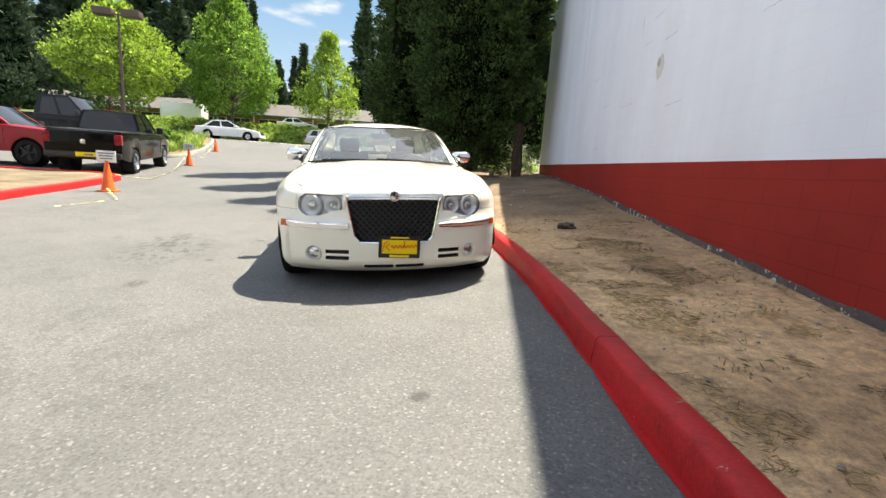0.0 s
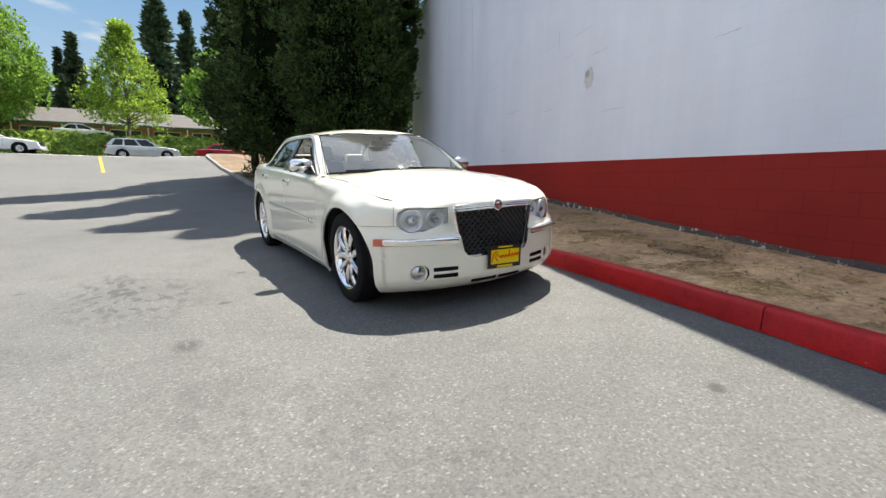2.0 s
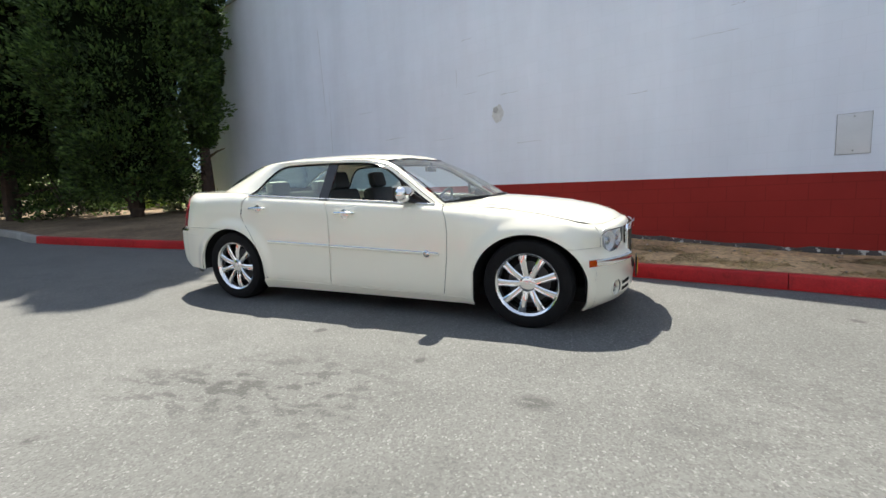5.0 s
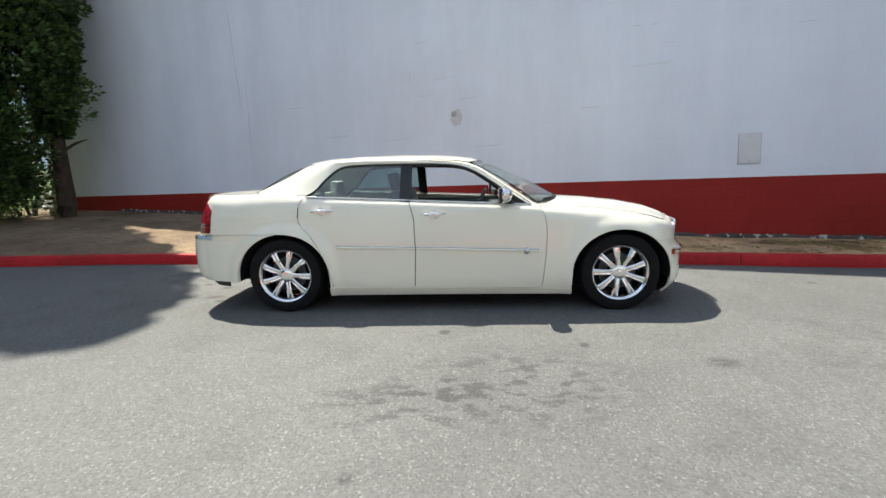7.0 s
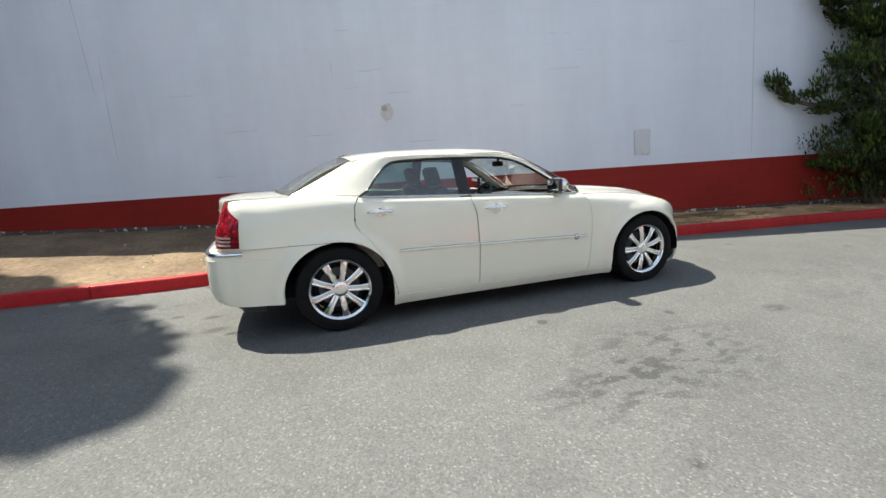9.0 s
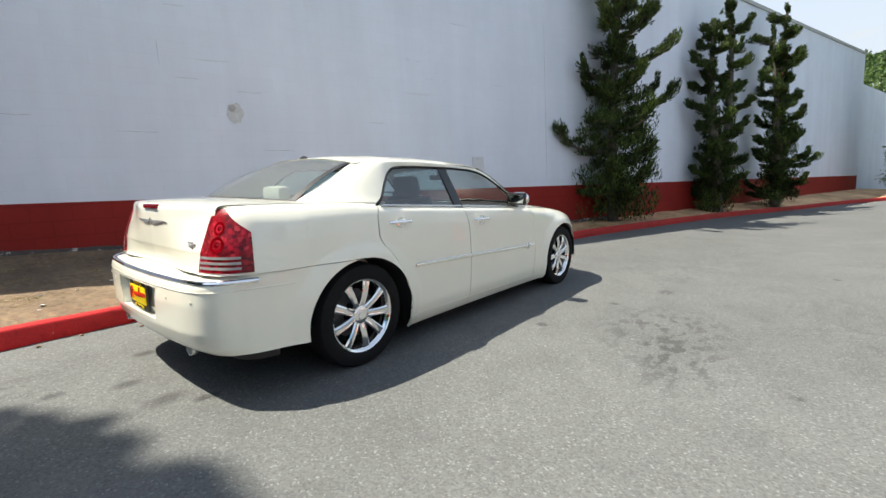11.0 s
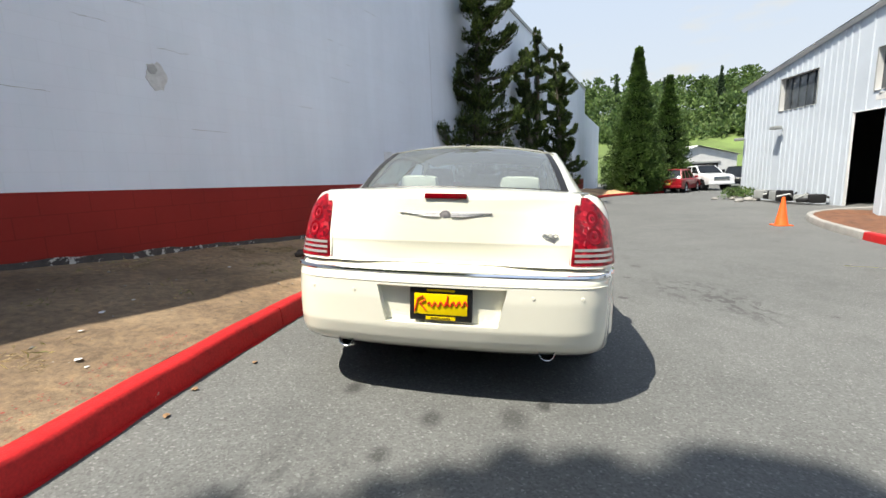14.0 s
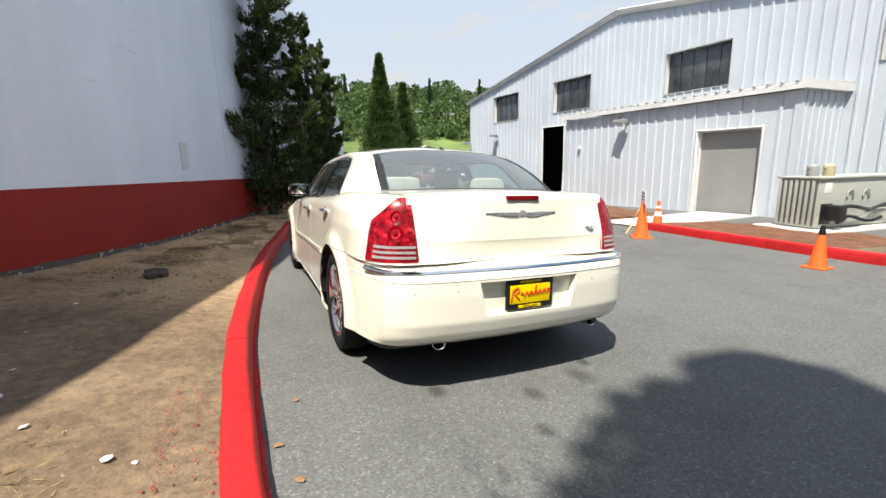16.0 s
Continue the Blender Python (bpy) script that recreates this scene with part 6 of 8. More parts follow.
def broadleaf(x, y, z, height, radius, seed, material, stem, label, n=150, per=70, leaf=0.2, top=1.0):
    """A street tree: trunk, forking limbs, crown of leafy clumps with gaps."""
    rg = np.random.RandomState(seed)
    ob = thing("street_tree", label, "tree", Matrix.Translation((x, y, z)), "leafy trees beyond the lot")
    wood = Geo()
    wood.tube([(0, 0, -2.0), (0, 0, stem * 0.5), (0.05, 0.02, stem), (0, 0, height * 0.8)], [0.2, 0.17, 0.14, 0.03], 9)
    cen, rad = [], []
    ch = height - stem
    for k in range(n):
        t = rg.uniform(0, 1)
        a = rg.uniform(0, 2 * np.pi)
        rr = radius * math.sin(math.pi * (0.12 + 0.86 * t) ** 0.75) * rg.uniform(0.35, 1.0) ** 0.6 * lerp(1, top, t)
        cen.append((rr * math.cos(a), rr * math.sin(a), stem * 0.92 + ch * t))
        rad.append(radius * rg.uniform(0.13, 0.25))
        if k % 7 == 0:
            wood.tube([(0, 0, stem * 0.8 + ch * t * 0.4), (rr * 0.5 * math.cos(a), rr * 0.5 * math.sin(a), stem + ch * t * 0.75), cen[-1]], [0.07, 0.04, 0.012], 5)
    p, d = clump_cloud(rg, np.array(cen), np.array(rad), per, 0.7)
    leaf_sheet("crown", p, d, leaf, material, seed + 2, 0.75, ob)
    part("trunk", wood, GREY_BARK, ob)
    return ob


broadleaf(-20.8, 39.0, 4.2, 9.0, 4.7, 61, MAPLE, 2.2, "bright lime-green leafy tree behind parked trucks", 260, 90, 0.2)
broadleaf(-13.6, 46.0, 3.6, 14.0, 4.6, 62, MAPLE_DEEP, 2.6, "tall fresh-green leafy tree on the ivy bank", 340, 95, 0.2, 0.85)
broadleaf(-3.9, 48.3, 4.6, 10.6, 4.4, 63, MAPLE, 1.6, "thin-topped lime-green leafy tree on the bank", 200, 70, 0.19, 0.22)
broadleaf(3.5, 47.5, 4.6, 9.5, 3.2, 64, MAPLE_DEEP, 2.0, "fresh-green leafy tree on the ivy bank", 110, 60, 0.26)
broadleaf(-17.5, 60.0, 5.0, 11.0, 5.0, 65, WOODS, 2.0, "dark green leafy tree behind the shops", 130, 60, 0.35)
broadleaf(-30.0, 56.0, 4.5, 12.0, 5.5, 66, WOODS, 2.0, "dark green leafy tree behind the shops", 130, 60, 0.35)
broadleaf(-14.5, 21.5, 0.8, 2.3, 1.6, 67, MAPLE_DEEP, 0.3, "low green bush on a traffic island", 40, 60, 0.12)
broadleaf(-10.35, 20.6, 0.95, 1.3, 0.8, 68, MAPLE_DEEP, 0.2, "low green bush on a traffic island", 40, 60, 0.12)

# firs far behind the shops
fir = conifer("fir_tree", -24, 105, 5, 30, 4.6, 71, FIR, "tall dark fir far behind the shops", 260, 18, 1.0, 0.04, 0.45, 1.15, 0.3, core=0.45, group="far firs", trunk_r=0.45)
rf = random.Random(8)
stand = [(-26 - 5.2 * k + rf.uniform(-1.5, 1.5), 98 + rf.uniform(-8, 10) - 0.35 * k, rf.uniform(1.05, 1.4)) for k in range(22)]
stand += [(-31 - 6.0 * k + rf.uniform(-2, 2), 84 + rf.uniform(-4, 5), rf.uniform(0.7, 1.0)) for k in range(12)]
stand += [(-20, 112, 0.66), (-17, 118, 0.74), (-14, 112, 0.8), (-11, 116, 0.62), (-8, 122, 0.6), (-5, 118, 0.5), (-2, 124, 0.56), (-12.5, 104, 0.5), (-9.5, 108, 0.45), (-6.5, 108, 0.42), (-3.5, 106, 0.4), (-1.5, 110, 0.55), (-18, 104, 0.55), (-15.5, 106, 0.5), (0.5, 114, 1.3), (7, 126, 1.2), (13, 116, 1.0), (20, 122, 1.05), (28, 114, 1.0), (10, 105, 0.8)]
for fx, fy, fs in stand:
    copy_thing(fir, Matrix.Translation((fx, fy, 5)) @ Matrix.Rotation(rf.uniform(0, 6.28), 4, "Z") @ Matrix.Diagonal((fs * rf.uniform(1.1, 1.5), fs * rf.uniform(1.1, 1.5), fs, 1)))
conifer("cedar_tree", -36.5, 50.0, 4.0, 20.0, 3.6, 73, FIR, "large dark drooping cedar before the shops", 420, 60, 0.35, 0.06, 0.3, 0.7, 0.2, trunk_r=0.35)

# woods on the far hillside to the south
rg = np.random.RandomState(91)
wc, wr = [], []
for k in range(1900):
    x, y = rg.uniform(-150, 40), -84 - 62 * rg.uniform(0, 1) ** 1.2
    t = rg.uniform(0, 1) ** 0.7
    hh = lerp(1.5, 8.0, min(1, max(0, (-y - 84) / 20))) * (0.8 + 0.4 * noise.noise((x * 0.12, y * 0.12, 1)))
    wc.append((x, y, h(x, y) + hh * t))
    wr.append(rg.uniform(1.5, 2.6) * (1.1 - 0.5 * t))
p, d = clump_cloud(rg, np.array(wc), np.array(wr), 56, 0.8)
woods = leaf_sheet("far_woods", p, d, 0.72, WOODS, 92, 0.8)
tagged(woods, "mixed green woods covering a far hillside", "woods", kind="stuff")
for fx, fy, fs in ((-44, -104, 0.36), (-33, -106, 0.3), (-24, -112, 0.33), (-58, -103, 0.38)):
    copy_thing(fir, Matrix.Translation((fx, fy, h(fx, fy))) @ Matrix.Diagonal((fs, fs, fs, 1)))

# grass on the island beyond the black truck
rg = np.random.RandomState(111)
gx = np.r_[rg.uniform(-10.6, -9.45, 1500), rg.uniform(-12.5, -10.2, 1500)]
gy = np.r_[rg.uniform(18.3, 24.0, 1500), rg.uniform(18.6, 27.5, 1500)]
gp = np.c_[gx, gy, [h(u, v) + 0.15 + 0.45 * w for u, v, w in zip(gx, gy, rg.uniform(0, 1, 3000))]]
tagged(leaf_sheet("island_grass", gp, np.c_[rg.normal(scale=0.5, size=(3000, 2)), np.ones(3000)], 0.34, IVY, 112, 0.12), "tall yellow-green grass on a kerbed island", "grass", kind="stuff")
# ivy on the bank below the shops
rg = np.random.RandomState(95)
n = 26000
bx, by = rg.uniform(-24, 5.5, n), rg.uniform(43.3, 48.5, n)
bz = np.array([h(a, b) for a, b in zip(bx, by)]) + rg.uniform(0.02, 0.5, n) * (0.6 + 0.5 * np.sin(bx * 1.7) * np.sin(by * 2.1 + bx))
ivy = leaf_sheet("ivy_bank", np.c_[bx, by, bz], rg.normal(size=(n, 3)) + [0, -0.4, 0.6], 0.3, IVY, 96, 0.8)
tagged(ivy, "bright green ivy covering the bank below the shops", "ivy", kind="stuff")
rg = np.random.RandomState(97)
tc_, td_ = [], []
for k in range(90):
    y = rg.uniform(-7, 5)
    t = rg.uniform(0.2, 0.98)
    c = soil_point(y, t)
    m_ = rg.randint(14, 34)
    spread = rg.uniform(0.04, 0.13)
    tc_.append(np.array(c) + np.c_[rg.normal(scale=spread, size=(m_, 2)), rg.uniform(-0.005, 0.012, m_)])
    td_.append(np.c_[rg.normal(scale=0.9, size=(m_, 2)), np.full(m_, 0.45)])
tuft = leaf_sheet("grass_tufts", np.concatenate(tc_), np.concatenate(td_), 0.042, TUFT, 98, 0.14)
tagged(tuft, "small sparse tufts of dry and green grass on the soil", "grass", kind="stuff")
# mats of dead grass lying on the soil
rg = np.random.RandomState(101)
sc_ = []
while len(sc_) < 24000:
    y, t = rg.uniform(-7.5, 4.5), rg.uniform(0.04, 0.99)
    q = soil_point(y, t)
    px, py = q[0] + rg.uniform(-0.08, 0.08), q[1] + rg.uniform(-0.16, 0.16)
    if noise.noise((px * 1.6, py * 1.6, 7)) + 0.5 * noise.noise((px * 5, py * 5, 2)) > (0.08 if y < -0.5 else 0.42 if y < 1 else 0.75):
        sc_.append((px, py, q[2] + rg.uniform(0.002, 0.014)))
sd_ = np.c_[rg.normal(size=(len(sc_), 2)), rg.uniform(-0.1, 0.25, len(sc_))]
straw = leaf_sheet("dead_grass", np.array(sc_), sd_, 0.042, STRAW, 102, 0.07)
tagged(straw, "flattened mats of dead straw-coloured grass on the soil", "dead grass", kind="stuff")
# ---- beds along the steel hall ----
def west_x(y):
    pts = west if y > -2.36 else south
    ys_ = [p[1] for p in pts][::-1]
    return interp(y, ys_, [p[0] for p in pts][::-1])


def hall_x(y):
    return -11.9 - 0.05 * (y + 11.9)


def shed_x(y):
    return -10.25 - 0.05 * (y + 8.0)


def bed(name, y0, y1, material, label, back, category, kerbed=True, n=30, lift=0.0):
    rows = []
    for y in frange(y0, y1, n):
        xa, xb = west_x(y) - (0.14 if kerbed else -0.02), back(y)
        za, zb = h(xa, y) + (0.13 if kerbed else 0.03), -0.27 if y < 2 else h(xb, y) + 0.1
        rows.append([(lerp(xa, xb, t), y, (lerp(za, zb, t) if kerbed else max(lerp(za, zb, t), h(lerp(xa, xb, t), y) + 0.03)) + lift + (0.02 * noise.noise((lerp(xa, xb, t) * 2.2, y * 2.2, 5)) if kerbed else 0)) for t in frange(0, 1, 18)])
    rows = [[(x, y, z - 0.3) for x, y, z in rows[0]]] + rows + [[(x, y, z - 0.3) for x, y, z in rows[-1]]]
    return tagged(part(name, Geo().grid(rows), material, smooth=40), label, category, kind="structure")


bed("mulch_bed", -10.2, -3.88, MULCH, "reddish bark mulch in a kerbed bed", lambda y: shed_x(y) + 0.02 if y > -9.5 else hall_x(y) + 0.4, "planting bed")
bed("concrete_apron", -3.86, -2.36, CONCRETE, "pale concrete apron before the grey door", lambda y: shed_x(y) + 0.02, "pavement", False)
bed("mulch_bed_north", -2.34, 1.3, MULCH, "reddish bark mulch in a kerbed bed", lambda y: -12.0 if y > -1.7 else shed_x(y) + 0.02, "planting bed")
DRY_BED = stuff_mat("dry_gravel", (0.185, 0.145, 0.088), 0.95, 0, 0.45, 1.6, 28, 0.8)
bed("gravel_bed", 1.3, 9.2, DRY_BED, "dry gravel and straw behind a red kerb", lambda y: -11.5, "planting bed")


# ---- white steel hall with its lean-to ----
def siding_wall(root, fx, y0, y1, zlo, zhi, holes, pitch=0.305, out=1):
    """Ribbed steel sheets hung side by side, with openings left in them."""
    k = int(round((y1 - y0) / pitch))
    edges = sorted({y0 + (y1 - y0) * i / k for i in range(k + 1)} | {v for q in holes for v in q[:2] if y0 < v < y1})
    for ya, yb in zip(edges, edges[1:]):
        if yb - ya < 0.01:
            continue
        mid = (ya + yb) / 2
        spans = [(zlo, None)]
        for (ha, hb, za, zb) in holes:
            if ha <= mid <= hb:
                new_spans = []
                for a, b in spans:
                    top = b if b is not None else 99
                    if za > a + 0.01:
                        new_spans.append((a, za))
                    if zb < top:
                        new_spans.append((max(zb, a), b))
                spans = new_spans
        w = yb - ya
        prof = [(0, 0), (0.58, 0), (0.64, 0.034), (0.80, 0.034), (0.86, 0), (1, 0)] if w > 0.2 else [(0, 0), (1, 0)]
        for a, b in spans:
            strip = Geo().grid([[(fx(lerp(ya, yb, u)) + d, lerp(ya, yb, u), z) for u, d in prof for z in ((a if k2 == 0 else (b if b is not None else zhi(lerp(ya, yb, u)))),)] for k2 in (0, 1)])
            part("siding_sheet", strip, SIDING, root, smooth=20)


hall = thing("steel_hall", "large white ribbed steel hall with high dark windows", "building")
gable = lambda y: 6.73 - abs(y + 8.93) * 0.168
HALL_WIN = ((-17.40, -15.13, 3.45, 4.79), (-12.50, -10.24, 3.46, 4.80), (-6.83, -4.65, 3.48, 4.80), (-1.2, 1.0, 3.48, 4.80))
HALL_DOOR = (-13.18, -11.7, -0.45, 2.87)
siding_wall(hall, hall_x, -20.0, 8.0, -0.5, lambda y: max(gable(y), 4.0), HALL_WIN + (HALL_DOOR,))
body = Geo()
body.add([(hall_x(-20), -20, -0.5), (hall_x(-20), -20, 4.85), (-34, -20, 4.85), (-34, -20, -0.5)], [(0, 1, 2, 3)])
body.add([(hall_x(8), 8, -0.5), (hall_x(8), 8, 3.9), (-34, 8, 3.9), (-34, 8, -0.5)], [(0, 1, 2, 3)])
part("side_wall", body, SIDING, hall, smooth=0)
rf_ = Geo()
for ya, yb in ((-20.25, -8.93), (-8.93, 8.2)):
    rf_.add([(hall_x(ya) + 0.18, ya, gable(ya) + 0.06), (hall_x(yb) + 0.18, yb, gable(yb) + 0.06), (-34, yb, gable(yb) + 0.06), (-34, ya, gable(ya) + 0.06)], [(0, 1, 2, 3)])
part("roof", rf_, GALV, hall, smooth=0)
for ya, yb in ((-20.25, -8.93), (-8.93, 8.2)):
    part("rake_trim", Geo().tube([(hall_x(ya) + 0.06, ya, gable(ya) + 0.01), (hall_x(yb) + 0.06, yb, gable(yb) + 0.01)], 0.11, 4), WHITE_TRIM, hall, smooth=0)
# black sheets behind the doorway: the hall's inner shade put into colour
part("interior_shade", Geo().grid([[(-14.6, y, z) for y in (-15, -10)] for z in (-0.5, 3.4)]).grid([[(x, -10.2, z) for x in (-14.6, -12.0)] for z in (-0.5, 3.4)]).grid([[(x, -14.8, z) for x in (-14.6, -12.0)] for z in (-0.5, 3.4)]).grid([[(x, y, 3.4) for x in (-14.6, -12.0)] for y in (-15, -10)]), SHADOW_BLACK, hall, smooth=0)
part("door_frame", Geo().tube([(hall_x(-13.18) + 0.03, -13.18, -0.4), (hall_x(-13.18) + 0.03, -13.18, 2.87), (hall_x(-11.7) + 0.03, -11.7, 2.87), (hall_x(-11.7) + 0.03, -11.7, -0.4)], 0.05, 4), WHITE_TRIM, hall, smooth=0)
# grey-blue of the reflected sky put into the pane colour
HALL_GLASS = stuff_mat("sky_grey_window", (0.075, 0.085, 0.095), 0.12, 0, 0.5, 0.9, 5)
for (a, b, z0, z1) in HALL_WIN:
    win = new("window")
    win.parent = hall
    for i in range(5):
        ya, yb = lerp(a, b, i / 5) + 0.008, lerp(a, b, (i + 1) / 5) - 0.008
        part("pane", Geo().rbox(hall_x(ya) - 0.20, hall_x(ya) - 0.175, ya - 0.004, yb + 0.004, z0 + 0.02, z1 - 0.02, 0.002), HALL_GLASS, win)
    corners = [(hall_x(a) + 0.02, a, z0), (hall_x(a) + 0.02, a, z1), (hall_x(b) + 0.02, b, z1), (hall_x(b) + 0.02, b, z0)]
    part("window_frame", Geo().tube(corners, 0.018, 4, closed=True, up=(1, 0, 0)), GALV, win, smooth=0)
    part("window_reveal", Geo().grid([[(hall_x(y) + d, y, z) for y, z in ((a, z0), (a, z1), (b, z1), (b, z0), (a, z0))] for d in (0.0, -0.20)]), WHITE_TRIM, win, smooth=0)


def floodlight(x, y, z, small=False):
    fl = thing("flood_light", "grey wall-mounted flood lamp throwing a shadow on siding", "lamp", Matrix.Translation((x, y, z)), "flood lamps on the hall")
    part("arm", Geo().tube([(0.0, 0, 0), (0.16, 0, 0.03)], 0.03, 8), GALV, fl)
    part("head", Geo().rbox(0.12, 0.42, -0.2, 0.2, -0.03, 0.10, 0.03), GALV, fl)
    part("lens", Geo().rbox(0.15, 0.40, -0.16, 0.16, -0.045, -0.03, 0.005), LENS_WHITE, fl)


LENS_WHITE = stuff_mat("lamp_diffuser", (0.6, 0.58, 0.5), 0.3, 0, 0.1, 8, 50)
floodlight(shed_x(-6.64) + 0.03, -6.64, 2.5)
floodlight(hall_x(-17.0) + 0.03, -17.0, 2.72)
floodlight(hall_x(-19.85) + 0.03, -19.85, 2.45)
sen = thing("wall_sensor", "small white sensor box on the siding", "sensor", Matrix.Translation((shed_x(-8.72) + 0.03, -8.72, 1.78)))
part("case", Geo().rbox(0, 0.09, -0.05, 0.05, -0.06, 0.08, 0.015), WHITE_TRIM, sen)

shed = thing("lean_to", "low white ribbed steel lean-to with a grey roll door", "building")
G_DOOR = (-4.13, -2.53, -0.5, 2.01)
siding_wall(shed, shed_x, -9.5, -1.75, -0.5, lambda y: 2.82, (G_DOOR,))
yN = -1.75
endp = Geo()
kx = 8
for i in range(kx):
    xa, xb = lerp(shed_x(yN), -12.9, i / kx), lerp(shed_x(yN), -12.9, (i + 1) / kx)
    prof = [(0, 0), (0.58, 0), (0.64, 0.034), (0.80, 0.034), (0.86, 0), (1, 0)]
    sheet = Geo().grid([[(lerp(xa, xb, u), yN + d, z) for u, d in prof] for z in (-0.5, 2.86)])
    part("siding_sheet", sheet, SIDING, shed, smooth=20)
part("south_end", Geo().grid([[(x, -9.5, z) for x in (shed_x(-9.5), -12.2)] for z in (-0.5, 2.86)]), SIDING, shed, smooth=0)
rows = []
for y in frange(-9.62, -1.62, 40):
    rows.append([(shed_x(y) + 0.16, y, 2.98), (-12.6, y, 3.07)])
part("roof", Geo().grid(rows), GALV, shed, smooth=0)
part("fascia", Geo().add([(shed_x(y) + 0.17 + dx, y, z) for y in (-9.64, -1.6) for dx, z in ((0, 2.84), (0, 2.985), (-0.06, 3.0), (-0.16, 2.85))], [(0, 1, 5, 4), (1, 2, 6, 5), (0, 4, 7, 3), (4, 5, 6, 7), (0, 3, 2, 1)]), WHITE_TRIM, shed, smooth=0)
part("end_fascia", Geo().box(-12.7, shed_x(yN) + 0.165, yN + 0.02, yN + 0.142, 2.845, 3.04), WHITE_TRIM, shed, smooth=0)
part("corner_trim", Geo().box(shed_x(yN) - 0.09, shed_x(yN) + 0.035, yN - 0.08, yN + 0.035, -0.4, 2.82), SIDING, shed, smooth=0)
ribs = Geo()
for i in range(26):
    y = lerp(-9.5, -1.8, i / 25)
    ribs.tube([(shed_x(y) + 0.19, y, 3.01), (-12.5, y, 3.10)], 0.035, 4)
part("roof_rib_set", ribs, GALV, shed, smooth=0)
gd = new("roll_door")
gd.parent = shed
tagged(gd, "plain grey roll-up door")
n_sl = 22
for i in range(n_sl):
    z0, z1 = lerp(-0.3, 2.0, i / n_sl), lerp(-0.3, 2.0, (i + 1) / n_sl)
    part("slat", Geo().add([(shed_x(y) - 0.13 + d, y, z) for y in (G_DOOR[0], G_DOOR[1]) for d, z in ((0, z0), (0.0012, z0 + 0.008), (0.0012, z1 - 0.008), (0, z1))], [(0, 4, 5, 1), (1, 5, 6, 2), (2, 6, 7, 3)]), GREY_DOOR, gd, smooth=0)
part("reveal", Geo().grid([[(shed_x(y) + d, y, z) for y, z in ((G_DOOR[0], -0.4), (G_DOOR[0], 2.01), (G_DOOR[1], 2.01), (G_DOOR[1], -0.4))] for d in (0.0, -0.14)]), WHITE_TRIM, gd, smooth=0)
part("frame", Geo().tube([(shed_x(y) + 0.03, y, z) for y, z in ((G_DOOR[0] - 0.05, -0.35), (G_DOOR[0] - 0.05, 2.06), (G_DOOR[1] + 0.05, 2.06), (G_DOOR[1] + 0.05, -0.35))], 0.05, 4), WHITE_TRIM, gd, smooth=0)

# air conditioning unit
ac = thing("air_conditioner", "large grey outdoor condenser unit on a concrete pad", "air conditioner", Matrix.Translation((-8.62, -0.25, -0.12)) @ Matrix.Rotation(radians(-8), 4, "Z"))
AC_GREY = stuff_mat("unit_grey", (0.40, 0.42, 0.38), 0.5, 0.1, 0.06, 2, 30)
part("pad", Geo().rbox(-2.9, 0.25, -1.05, 0.3, -0.08, 0.03, 0.02), CONCRETE, ac)
part("cabinet", Geo().rbox(-2.6, 0.0, -0.75, 0.0, 0.05, 1.0, 0.02), AC_GREY, ac)
part("lid", Geo().rbox(-2.64, 0.04, -0.79, 0.04, 1.0, 1.04, 0.015), AC_GREY, ac)
for i in range(7):
    part("louvre", Geo().rbox(0.0, 0.035, -0.74 + i * 0.105, -0.69 + i * 0.105, 0.1, 0.97, 0.008), AC_GREY, ac)
part("coil", Geo().rbox(0.001, 0.012, -0.73, -0.02, 0.1, 0.96, 0.003), TRIM_GREY, ac)
part("access_opening", Geo().rbox(-0.42, -0.12, -0.004, 0.012, 0.12, 0.52, 0.004), BLACK, ac)
part("label", Geo().rbox(-0.35, -0.16, 0.0, 0.006, 0.72, 0.93, 0.002), SIGN_WHITE, ac)
for i, (x0, x1, z, r) in enumerate(((-0.25, -2.4, 0.42, 0.035), (-0.3, -2.4, 0.33, 0.022), (-0.2, -1.4, 0.22, 0.03))):
    pts = [(lerp(x0, x1, t), 0.10 + 0.07 * math.sin(6 * t + i) + 0.05 * i, z + 0.05 * math.sin(9 * t + 2 * i)) for t in frange(0, 1, 12)]
    part("hose", Geo().tube(pts, r, 8), BLACK if i != 1 else GALV, ac)
part("valve_block", Geo().rbox(-0.42, -0.2, 0.05, 0.28, 0.2, 0.5, 0.03), BLACK, ac)
for x in (-0.85, -1.3):
    part("pipe_loop", Geo().tube([(x + 0.09 * math.cos(a), 0.03, 0.62 + 0.16 * math.sin(a)) for a in frange(-0.3, 3.4, 10)], 0.016, 6), GALV, ac)
for x, c_ in ((-0.3, GALV), (-0.75, stuff_mat("tan_canister", (0.45, 0.38, 0.25), 0.5, 0, 0.1, 5, 40))):
    can = thing("canister", "small metal canister standing on the grey unit", "canister", ac.matrix_basis @ Matrix.Translation((x, -0.35, 1.04)))
    part("drum", Geo().lathe([(0.0, 0.0), (0.1, 0.0), (0.105, 0.02), (0.1, 0.2), (0.07, 0.23), (0.0, 0.24)], 20), c_, can)
    part("grip", Geo().tube([(0.1, 0, 0.18), (0.16, 0, 0.16), (0.16, 0, 0.08), (0.1, 0, 0.05)], 0.012, 6), c_, can)


